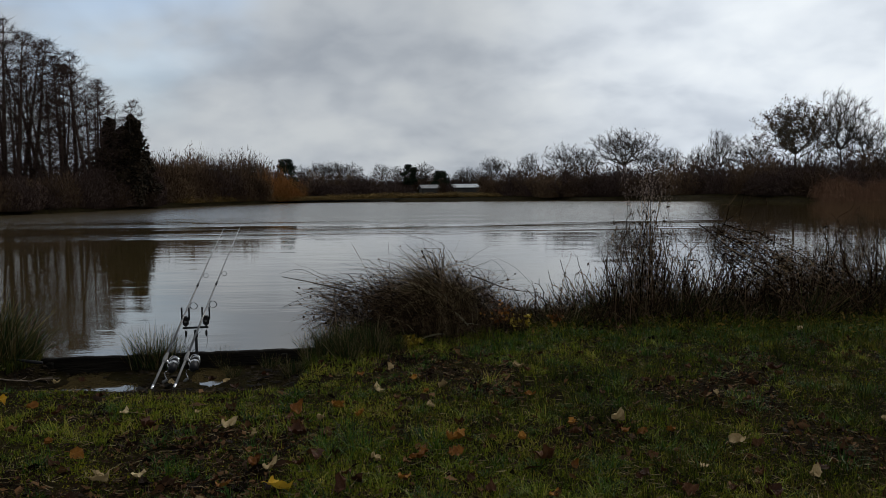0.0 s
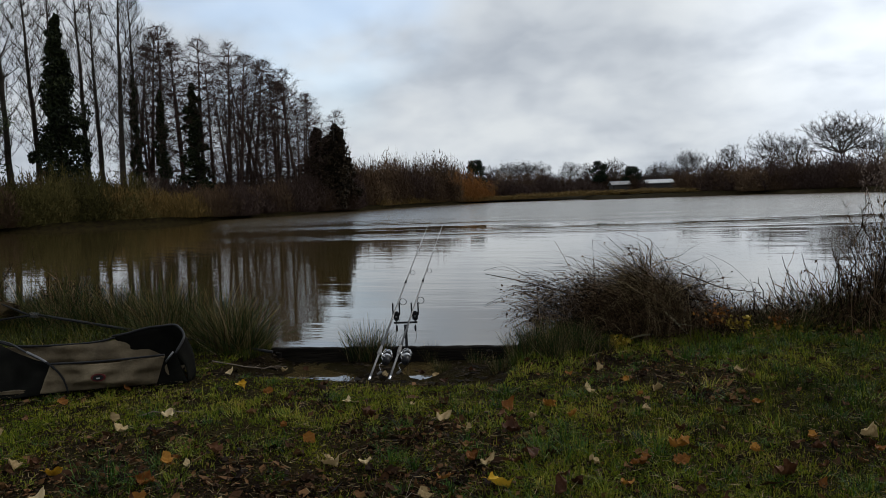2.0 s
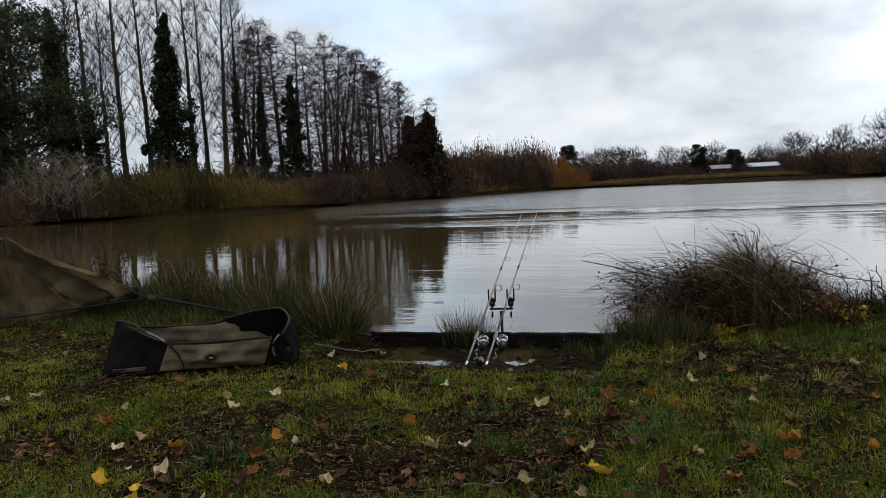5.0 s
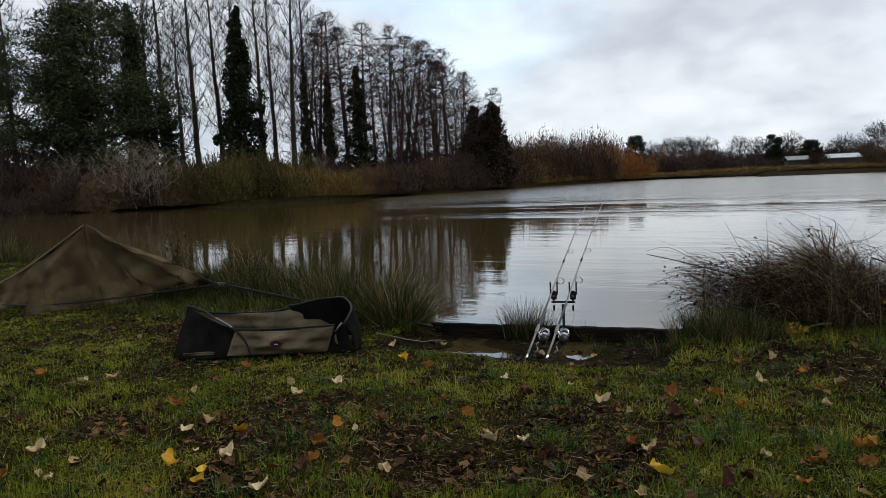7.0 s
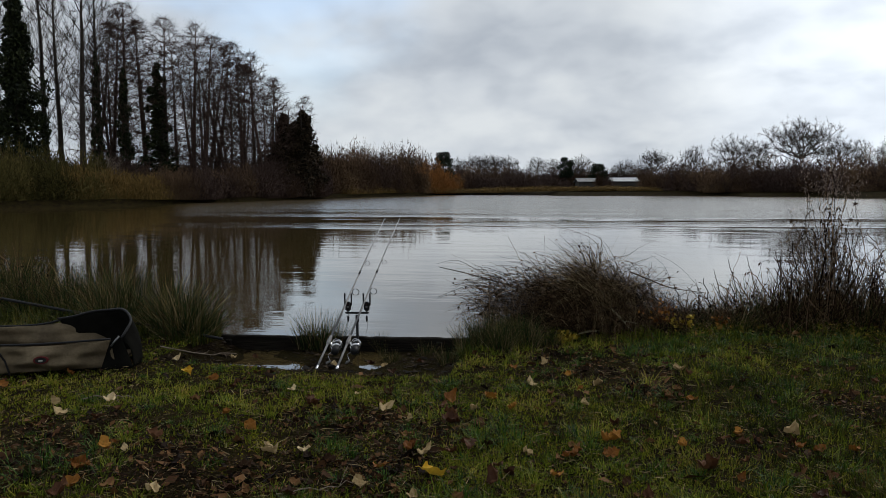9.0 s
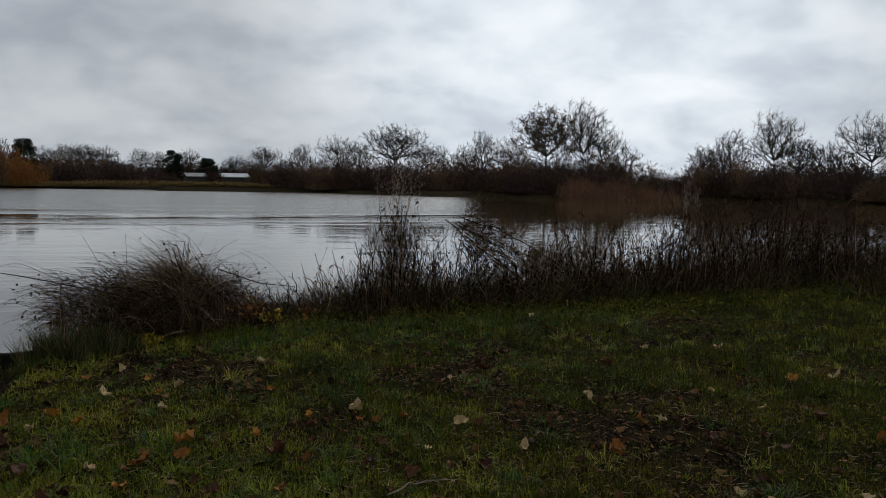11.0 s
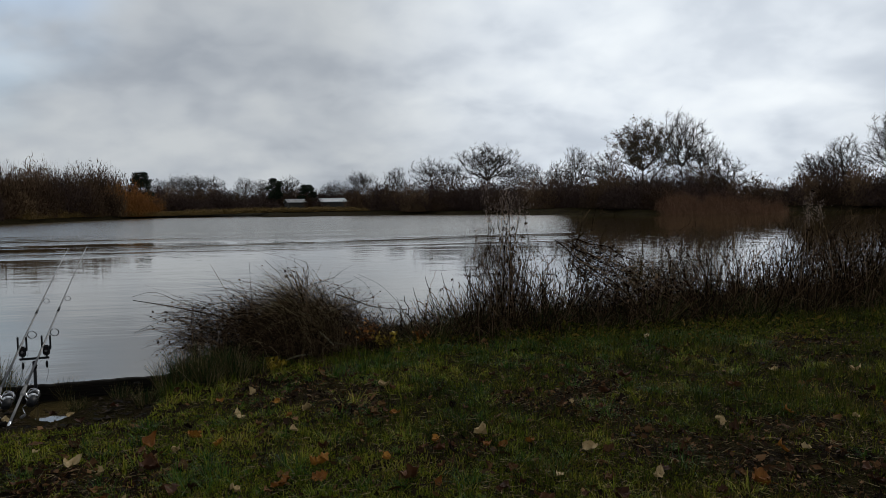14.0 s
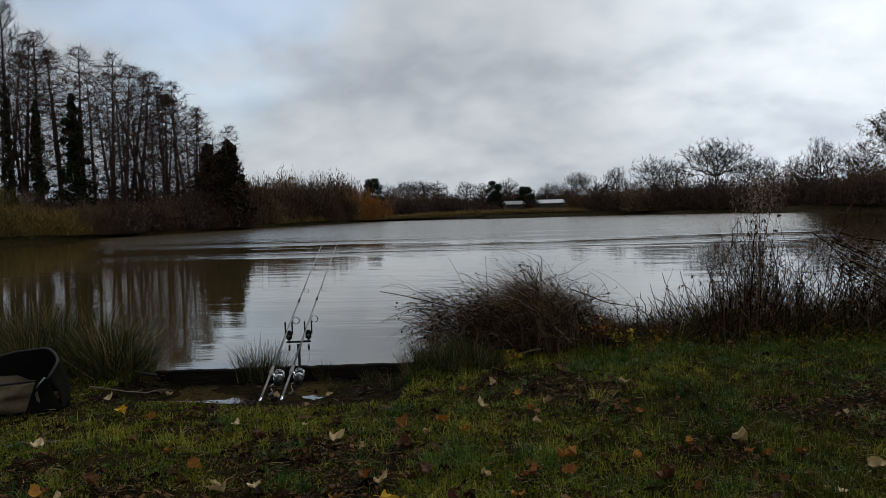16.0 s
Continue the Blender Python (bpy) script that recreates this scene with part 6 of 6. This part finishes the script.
fallen_twig([(-1.29, 2.70), (-1.15, 2.81), (-1.02, 2.88)], 0.0032, "bent grey twig lying among fallen leaves")
fallen_twig([(-3.0, 3.66), (-2.85, 3.72), (-2.7, 3.74)], 0.004, "short pale twig lying on the turf")
fallen_twig([(-3.35, 5.0), (-3.1, 5.2), (-2.95, 5.45)], 0.006, "thin bare twig by the edging board")
fallen_twig([(0.9, 2.75), (1.05, 2.85), (1.25, 2.86)], 0.004, "short pale twig lying on the turf")

# ---------------------------------------------------------------- edging board and tackle
MAT_CARBON = material("grey_carbon_blank", [(0.055, 0.055, 0.058), (0.10, 0.10, 0.103)], 0.35, 40, 3, metal=0.3, spec=0.6)
MAT_GRIP = material("pale_grey_grip", [(0.11, 0.108, 0.105), (0.20, 0.195, 0.19)], 0.5, 60, 3)
MAT_SILVER = material("worn_silver_metal", [(0.45, 0.45, 0.46), (0.70, 0.70, 0.71)], 0.25, 30, 3, metal=0.9)
MAT_BLACK = material("matt_black_plastic", [(0.008, 0.008, 0.009), (0.018, 0.018, 0.019)], 0.45, 30, 3)
MAT_STEEL = material("dull_steel", [(0.10, 0.10, 0.105), (0.18, 0.18, 0.185)], 0.4, 30, 3, metal=0.8)
MAT_CANVAS = material("olive_brown_canvas", [(0.046, 0.034, 0.019), (0.090, 0.068, 0.040), (0.16, 0.124, 0.076)], 0.8, 4, 6, 0.16, 14, spread=0.22, spec=0.2)
MAT_MESHBLACK = material("black_mesh_fabric", [(0.003, 0.003, 0.0025), (0.006, 0.006, 0.005), (0.013, 0.0125, 0.010)], 0.95, 6, 5, 0.08, 400, spec=0.02)
MAT_BADGE = material("badge_red", [(0.06, 0.010, 0.010), (0.10, 0.016, 0.016)], 0.6, 30, 3)
MAT_BADGE_PALE = material("badge_pale", [(0.35, 0.34, 0.32), (0.45, 0.44, 0.42)], 0.6, 30, 3)


def edging_board():
    """The old timber that holds the bank of the swim."""
    a, b = Vector((-3.35, 5.68, 0)), Vector((-0.98, 5.98, 0))
    d = (b - a).normalized()
    turn = math.degrees(math.atan2(d.y, d.x))
    rng = np.random.RandomState(301)
    root = empty("edging_board", pose(*((a + b) / 2 + Vector((0, 0, -0.28))), 0, 0, turn), "dark soaked timber edging board holding the bank", "board")
    L, n = (b - a).length, 40
    bm = bmesh.new()
    rows = []
    for i in range(n + 1):
        u = -L / 2 + L * i / n
        wob, top = rng.normal(0, 0.0025), 0.285 + rng.normal(0, 0.003)
        rows.append([bm.verts.new(p) for p in ((u, -0.028 + wob, 0), (u, -0.026 + wob, top - 0.008), (u, -0.018 + wob, top), (u, 0.02 + wob, top + 0.001), (u, 0.028 + wob, top - 0.008), (u, 0.028 + wob, 0))])
    for p, q in zip(rows, rows[1:]):
        for k in range(6):
            bm.faces.new((p[k], q[k], q[(k + 1) % 6], p[(k + 1) % 6]))
    bm.faces.new(rows[0]); bm.faces.new(rows[-1][::-1])
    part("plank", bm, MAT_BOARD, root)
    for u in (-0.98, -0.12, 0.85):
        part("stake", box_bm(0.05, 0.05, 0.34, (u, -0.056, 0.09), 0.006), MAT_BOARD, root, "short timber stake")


edging_board()


def ring_bm(centre, radius, thick, normal, up):
    """A round wire eye: centre, radius, wire, axis."""
    n = Vector(normal).normalized()
    a = Vector(up).cross(n).normalized(); b = n.cross(a)
    pts = [Vector(centre) + (a * math.cos(t) + b * math.sin(t)) * radius for t in np.linspace(0, 2 * math.pi, 21)]
    return tube_bm([tuple(p) for p in pts], thick, 6, cap=False)


def fishing_rod(butt, direction, label):
    """A 3.6 m carp rod with its reel: local x to the side, y along the rod, z up from it."""
    y = Vector(direction).normalized(); xx = y.cross(Vector((0, 0, 1))).normalized(); z = xx.cross(y)
    m = Matrix((xx, y, z)).transposed().to_4x4(); m.translation = butt
    rod = empty("fishing_rod", m, label, "fishing rod", "rods on the alarms")
    part("butt_cap", tube_bm([(0, -0.01, 0), (0, 0.0, 0), (0, 0.03, 0), (0, 0.034, 0)], [0.008, 0.0105, 0.0105, 0.009], 14), MAT_SILVER, rod, "silver butt cap")
    part("handle", tube_bm([(0, 0.034, 0), (0, 0.2, 0), (0, 0.38, 0)], [0.0088, 0.0078, 0.0082], 12), MAT_GRIP, rod, "pale grey slim handle")
    part("reel_seat", tube_bm([(0, 0.36, 0), (0, 0.38, 0), (0, 0.42, 0), (0, 0.47, 0), (0, 0.5, 0)], [0.0095, 0.0135, 0.015, 0.0125, 0.0095], 14), MAT_GRIP, rod, "pale grey reel seat")
    part("blank", tube_bm([(0, 0.5, 0), (0, 1.2, 0), (0, 1.8, 0), (0, 2.6, -0.004), (0, 3.2, -0.012), (0, 3.6, -0.022)], [0.0086, 0.0076, 0.0066, 0.0048, 0.0034, 0.0020], 10), MAT_CARBON, rod)
    part("ferrule", tube_bm([(0, 1.78, 0), (0, 1.86, 0)], 0.0092, 12), MAT_BLACK, rod)
    # rod rings hang below and slightly to one side
    for s, r in ((1.45, 0.030), (2.15, 0.022), (2.67, 0.013), (3.05, 0.010), (3.34, 0.008), (3.59, 0.006)):
        drop = -0.004 if s < 2.5 else -0.014
        c = Vector((0.55 * (r + 0.012), s, -0.85 * (r + 0.012) + drop))
        ring = part("rod_ring", ring_bm(c, r, max(0.0016, r * 0.12), (0, 1, 0), (0, 0, 1)), MAT_STEEL, rod, "dark steel line guide")
        part("ring_foot", tube_bm([(0, s - 0.03, drop - 0.004), (0.25 * r, s - 0.012, drop - 0.3 * r), tuple(c + Vector((-0.3 * r, 0, 0.9 * r)))], 0.0018, 5), MAT_STEEL, ring)
    # big-pit reel under the seat, rolled to one side
    tilt = pose(0, 0.43, -0.012, 0, 0, 0) @ pose(0, 0, 0, 0, -32, 0)
    reel = part("reel", tube_bm([(0, 0.0, 0), (0, -0.005, -0.03), (0, -0.01, -0.06)], [0.010, 0.008, 0.014], 10), MAT_SILVER, rod, "silver big-pit fishing reel")
    reel.matrix_local = tilt
    part("reel_body", lathe_bm([(0.012, -0.055), (0.026, -0.045), (0.030, -0.02), (0.030, 0.01), (0.022, 0.03)], 18, pose(0, 0, -0.078, -90)), MAT_BLACK, reel, "black reel body")
    part("spool", lathe_bm([(0.020, 0.0), (0.036, 0.004), (0.036, 0.010), (0.026, 0.014), (0.026, 0.052), (0.036, 0.056), (0.036, 0.062), (0.022, 0.070), (0.010, 0.073)], 22, pose(0, 0.03, -0.078, -90)), MAT_SILVER, reel, "polished silver spool")
    part("line", lathe_bm([(0.0262, 0.0), (0.0345, 0.003), (0.0345, 0.034), (0.0262, 0.037)], 22, pose(0, 0.0445, -0.078, -90)), MAT_BLACK, reel, "dark line on the spool")
    part("bail_arm", tube_bm([(-0.04, 0.035, -0.078), (-0.045, 0.07, -0.06), (0, 0.10, -0.035), (0.045, 0.07, -0.06), (0.04, 0.035, -0.078)], 0.0038, 6, 16), MAT_SILVER, reel, "bright bail arm")
    handle = part("crank", tube_bm([(-0.03, -0.01, -0.08), (-0.065, -0.012, -0.08), (-0.075, -0.02, -0.10), (-0.078, -0.03, -0.125)], 0.004, 6, 10), MAT_SILVER, reel)
    part("knob", tube_bm([(-0.075, -0.03, -0.125), (-0.095, -0.032, -0.126), (-0.115, -0.034, -0.127)], [0.007, 0.010, 0.009], 10), MAT_GRIP, handle, "pale grey handle knob")
    return rod


fishing_rod((-1.924, 4.682, 0.028), (-0.148, 0.956, 0.252), "slim grey carp rod resting on a bite alarm")
fishing_rod((-1.784, 4.707, 0.028), (-0.137, 0.957, 0.258), "slim grey carp rod resting on a bite alarm")


def rod_rest():
    """One bank stick with a two-rod buzz bar, bite alarms and hanging bobbins."""
    cx, cy = -2.005, 5.81
    root = empty("rod_rest", pose(cx, cy, -0.25, 0, 0, 10), "black bank stick with buzz bar holding two bite alarms", "rod rest")
    part("bank_stick", tube_bm([(0, -0.045, -0.05), (0, -0.045, 0.46)], 0.0115, 12), MAT_BLACK, root, "black bank stick")
    part("collar", tube_bm([(0, -0.045, 0.40), (0, -0.045, 0.455)], 0.015, 12), MAT_BLACK, root)
    bar = part("buzz_bar", box_bm(0.20, 0.018, 0.016, (0, -0.045, 0.478), 0.004), MAT_BLACK, root, "matt black buzz bar")
    part("locking_knob", tube_bm([(0.0, -0.05, 0.44), (0.0, -0.075, 0.44)], 0.008, 10), MAT_BLACK, bar)
    for s in (-1, 1):
        x = s * 0.079
        a = part("bite_alarm", box_bm(0.046, 0.036, 0.078, (x, -0.02, 0.530), 0.009), MAT_BLACK, root, "black electronic bite alarm")
        for e in (-1, 1):
            part("ear", box_bm(0.011, 0.024, 0.11, (x + e * 0.028, -0.02, 0.588), 0.004, None), MAT_BLACK, a, "upright black snag ear")
        part("stem", tube_bm([(x, -0.045, 0.475), (x, -0.03, 0.485), (x, -0.02, 0.50)], 0.007, 8), MAT_BLACK, a)
        part("speaker", lathe_bm([(0.009, 0), (0.010, 0.002), (0.006, 0.003)], 14, pose(x, -0.0385, 0.527, 90)), MAT_STEEL, a)
        part("light", lathe_bm([(0.003, 0), (0.003, 0.003), (0.001, 0.004)], 8, pose(x, -0.0385, 0.548, 90)), MAT_BADGE, a, "small red indicator light")
        hang = part("bobbin", tube_bm([(x, -0.03, 0.40), (x, -0.03, 0.415), (x, -0.03, 0.44), (x, -0.03, 0.452)], [0.005, 0.009, 0.009, 0.004], 10), MAT_BLACK, root, "black hanging bobbin")
        part("chain", tube_bm([(x, -0.028, 0.47), (x + s * 0.006, -0.03, 0.36), (x - s * 0.01, -0.04, 0.30)], 0.0014, 5, 8), MAT_STEEL, hang)


rod_rest()


def sheet_bm(rows, thick=0.004):
    """A sheet of cloth through rows of points, given a thickness."""
    bm = bmesh.new()
    vs = [[bm.verts.new(p) for p in r] for r in rows]
    for a, b in zip(vs, vs[1:]):
        for k in range(len(a) - 1):
            f = bm.faces.new((a[k], a[k + 1], b[k + 1], b[k])); f.smooth = True
    bm.normal_update()
    geo = bmesh.ops.solidify(bm, geom=bm.faces[:], thickness=thick)
    return bm


def cloth(corner, nu, nv, sag=0.0, wrinkle=0.006, seed=0, lift=(0, 0, 0)):
    """Bilinear cloth between four corners (a b along the bottom, c d along the top), sagging and creased."""
    a, b, c, d = [np.array(p, float) for p in corner]
    rng = np.random.RandomState(seed)
    ph = rng.uniform(0, 6.28, 6)
    nrm = np.cross(b - a, c - a); nrm /= np.linalg.norm(nrm)
    rows = []
    for i in range(nv + 1):
        v = i / nv
        row = []
        for j in range(nu + 1):
            u = j / nu
            p = (a * (1 - u) + b * u) * (1 - v) + (c * (1 - u) + d * u) * v
            w = math.sin(math.pi * u) * math.sin(math.pi * v)
            crease = math.sin(9 * u + 4 * v + ph[0]) + 0.7 * math.sin(17 * u - 7 * v + ph[1]) + 0.6 * math.sin(5 * u + 13 * v + ph[2])
            p = p + nrm * (sag * w + wrinkle * crease * (0.25 + w)) - np.array([0, 0, 1]) * 0.02 * math.sin(math.pi * u) * v * (1 if sag else 0.4)
            row.append(tuple(p))
        rows.append(row)
    return rows


def unhooking_cradle():
    """A collapsible carp cradle: padded floor, canvas long sides, black mesh gusset ends."""
    o = Vector((-4.42, 3.83, 0)); e = Vector((-3.16, 4.45, 0))
    d = (e - o).normalized()
    root = empty("unhooking_cradle", pose(o.x, o.y, max(ground_at(o.x, o.y), ground_at(e.x, e.y)) + 0.012, 0, 0, math.degrees(math.atan2(d.y, d.x))) @ Matrix.Diagonal((0.965, 1, 0.95, 1)), "olive canvas unhooking cradle with black mesh ends on the grass", "fishing cradle")
    L, W = 1.40, 0.5
    part("floor_pad", box_bm(L - 0.1, W - 0.06, 0.03, (L / 2, W / 2, 0.02), 0.012), MAT_CANVAS, root, "thin padded canvas floor")
    front = part("front_wall", sheet_bm(cloth(((0.42, 0.0, 0.01), (1.30, 0.0, 0.01), (0.50, 0.0, 0.215), (1.27, 0.0, 0.215)), 40, 16, 0.05, 0.020, 5)), MAT_CANVAS, root, "sagging olive-brown canvas side")
    part("back_wall", sheet_bm(cloth(((0.05, W, 0.01), (1.30, W, 0.01), (0.02, W, 0.27), (1.06, W, 0.285)), 40, 16, 0.05, 0.026, 6)), MAT_CANVAS, root, "olive-brown canvas side")
    # left end: a dark gusset swept from the tall back corner to the low front edge
    part("end_gusset", sheet_bm(cloth(((0.0, 0.0, 0.0), (0.61, -0.005, 0.0), (-0.05, W, 0.335), (0.50, 0.0, 0.22)), 18, 12, -0.03, 0.013, 7)), MAT_MESHBLACK, root, "black mesh end panel")
    part("end_panel", sheet_bm(cloth(((0.0, 0.0, 0.0), (0.0, W, 0.0), (-0.03, 0.25, 0.17), (-0.05, W, 0.335)), 10, 8, 0.01, 0.006, 8)), MAT_MESHBLACK, root, "black mesh end panel")
    # right end: a rounded hood
    top = smooth_path([(0.80, W, 0.298), (1.0, W - 0.01, 0.335), (1.18, W - 0.06, 0.368), (1.32, 0.32, 0.372), (1.385, 0.16, 0.315), (1.34, 0.02, 0.225)], 22)
    foot = smooth_path([(0.95, W, 0.0), (1.2, W, 0.0), (1.36, W - 0.04, 0.0), (1.43, 0.32, 0.0), (1.44, 0.14, 0.0), (1.42, 0.0, 0.0)], 22)
    rows = [[tuple(f * (1 - v) + t * v + np.array([0.03 * math.sin(math.pi * v), 0, 0.004 * math.sin(9 * v + i)])) for v in np.linspace(0, 1, 9)] for i, (f, t) in enumerate(zip(foot, top))]
    part("end_hood", sheet_bm(rows), MAT_MESHBLACK, root, "black mesh rounded end hood")
    part("end_gusset", sheet_bm(cloth(((1.20, -0.022, 0.0), (1.42, -0.004, 0.0), (1.275, -0.006, 0.218), (1.34, 0.015, 0.226)), 8, 8, -0.012, 0.003, 9)), MAT_MESHBLACK, root, "black mesh end panel")
    rim = [r[-1] for r in rows]
    part("rim_tube", tube_bm([(-0.05, W, 0.335), (0.12, W, 0.275), (0.5, W, 0.258), (0.70, W, 0.265), (0.82, W, 0.290)], 0.009, 8, 24), MAT_BLACK, root, "black rear rim tube")
    part("rim_tube", tube_bm([(0.50, 0, 0.22), (0.75, -0.004, 0.212), (1.0, -0.002, 0.214), (1.27, 0, 0.222)], 0.008, 8, 20), MAT_BLACK, root, "black front rim tube")
    part("hood_rim", tube_bm(rim, 0.009, 8), MAT_BLACK, root, "black curved hood rim")
    part("end_pole", tube_bm([(-0.05, W, 0.338), (0.12, 0.36, 0.325), (0.33, 0.14, 0.27), (0.50, 0.0, 0.215), (0.58, -0.008, 0.11), (0.61, -0.01, 0.0)], 0.007, 8, 26), MAT_BLACK, root, "black flexible end pole")
    part("pole_sleeve", tube_bm([(0.30, 0.17, 0.285), (0.42, 0.062, 0.252), (0.47, 0.02, 0.232)], 0.0085, 8), MAT_STEEL, root, "grey pole sleeve")
    part("pole_sleeve", tube_bm([(1.275, -0.012, 0.17), (1.30, -0.01, 0.205), (1.33, 0.0, 0.24)], 0.007, 8), MAT_STEEL, root, "grey pole sleeve")
    badge = part("badge", lathe_bm([(0.034, -0.03), (0.036, 0.003), (0.034, 0.005)], 24, pose(0.83, -0.072, 0.11, 90) @ Matrix.Diagonal((1.35, 0.8, 1, 1))), MAT_BADGE, front, "oval dark red badge")
    part("badge_field", lathe_bm([(0.027, 0), (0.027, 0.0015)], 24, pose(0.83, -0.0765, 0.11, 90) @ Matrix.Diagonal((1.35, 0.75, 1, 1))), MAT_BLACK, front)
    part("badge_mark", box_bm(0.026, 0.002, 0.009, (0.83, -0.0795, 0.107), 0.0008), MAT_BADGE_PALE, front, "plain pale mark")


unhooking_cradle()


def net_material():
    m = material("fine_net_mesh", [(0.040, 0.027, 0.014), (0.090, 0.064, 0.034), (0.17, 0.125, 0.068)], 0.95, 5.0, 8, 0.10, 160, spread=0.18, spec=0.03)
    tree = m.node_tree
    add, link = node_kit(tree)
    clear, mix = add("ShaderNodeBsdfTransparent"), add("ShaderNodeMixShader")
    weave = add("ShaderNodeTexNoise")
    weave.inputs["Scale"].default_value, weave.inputs["Detail"].default_value = 7.0, 6.0
    holes = add("ShaderNodeMapRange")
    holes.inputs["From Min"].default_value, holes.inputs["From Max"].default_value = 0.3, 0.7
    holes.inputs["To Min"].default_value, holes.inputs["To Max"].default_value = 0.38, 0.80
    tc = add("ShaderNodeTexCoord")
    link(tc.outputs["Object"], weave.inputs["Vector"]); link(weave.outputs["Fac"], holes.inputs["Value"])
    link(holes.outputs[0], mix.inputs[0])
    link(clear.outputs[0], mix.inputs[1]); link(tree.nodes["Principled BSDF"].outputs[0], mix.inputs[2])
    link(mix.outputs[0], tree.nodes["Material Output"].inputs[0])
    return m


MAT_NET = net_material()
MAT_CORD = material("pale_net_cord", [(0.15, 0.12, 0.08), (0.25, 0.21, 0.15)], 0.9, 20, 3)


def landing_net():
    """A large landing net stood up on the bank, its mesh hung like a tent, handle lying on the grass."""
    g = lambda x, y, h: (x, y, ground_at(x, y) + h)
    apex, left, right, tail = g(-7.40, 5.40, 0.88), g(-9.35, 5.2, 0.06), g(-6.6, 5.62, 0.12), g(-6.1, 5.9, 0.27)
    front, back = g(-7.7, 4.9, 0.03), g(-8.0, 6.3, 0.06)
    root = empty("landing_net", Matrix(), "large brown landing net propped up like a tent", "landing net")

    def panel(hem, seed, sag):
        rng = np.random.RandomState(seed)
        ph = rng.uniform(0, 6.28, 4)
        line = smooth_path(hem, 60)
        rows = []
        for i, h in enumerate(line):
            u = i / 59
            row = []
            for v in np.linspace(0, 1, 18):
                p = np.array(apex) * (1 - v) + h * v
                p[2] -= sag * math.sin(math.pi * v) * (0.6 + 0.4 * math.sin(7 * u + ph[0]))
                fold = 0.050 * v * (math.sin(26 * u + ph[1] + 3 * v) + 0.7 * math.sin(41 * u + ph[2] - 4 * v)) + 0.020 * math.sin(9 * v + 13 * u + ph[3]) + 0.010 * math.sin(29 * v - 17 * u + ph[0])
                p[1] += fold
                p[2] = max(p[2] + 0.4 * fold, 0.03)
                row.append(tuple(p))
            rows.append(row)
        return sheet_bm(rows, 0.002)
    part("net_mesh", panel([left, (-8.6, 5.0, 0.05), front, (-7.1, 5.2, 0.06), (-6.8, 5.45, 0.12), right], 311, 0.05), MAT_NET, root, "fine brown net panel")
    part("net_mesh", panel([(-6.75, 5.5, 0.14), right, (-6.3, 5.78, 0.30), tail, (-6.6, 6.2, 0.15), back], 312, 0.10), MAT_NET, root, "fine brown net panel in folds")
    part("net_mesh", panel([back, (-8.9, 6.0, 0.08), left], 313, 0.08), MAT_NET, root, "fine brown net panel")
    arm = [left, (-8.4, 4.97, 0.10), (-7.3, 5.03, 0.14), (-6.5, 5.55, 0.20), (-5.95, 5.88, 0.25)]
    part("net_arm", tube_bm(arm, [0.007, 0.007, 0.009, 0.011], 8, 30), MAT_BLACK, root, "black carbon arm")
    part("net_arm", tube_bm([tuple(np.array(apex) + [0, 0, 0.01]), (-6.9, 5.6, 0.66), (-6.35, 5.8, 0.42), (-5.95, 5.88, 0.25)], [0.006, 0.008, 0.010, 0.011], 8, 24), MAT_BLACK, root, "black carbon arm")
    part("net_cord", tube_bm([left, (-8.3, 5.22, 0.46), tuple(np.array(apex) + [0, 0, 0.012])], 0.006, 6, 16), MAT_CORD, root, "taut net cord")
    part("spreader_block", box_bm(0.13, 0.06, 0.045, (0, 0, 0), 0.012, pose(-5.92, 5.9, 0.25, 0, 0, -10)), MAT_STEEL, root, "grey spreader block")
    part("handle", tube_bm([(-5.86, 5.9, 0.25), (-4.6, 5.72, 0.14), (-3.06, 5.42, 0.035)], [0.014, 0.013, 0.012], 10, 12), MAT_BLACK, root, "long black carbon handle")
    part("prop_stick", tube_bm([g(-7.36, 5.42, -0.05), (-7.38, 5.4, 0.5), (-7.36, 5.37, 1.02)], 0.006, 6, 8), MAT_BRAMBLE, root, "thin twig prop")


landing_net()
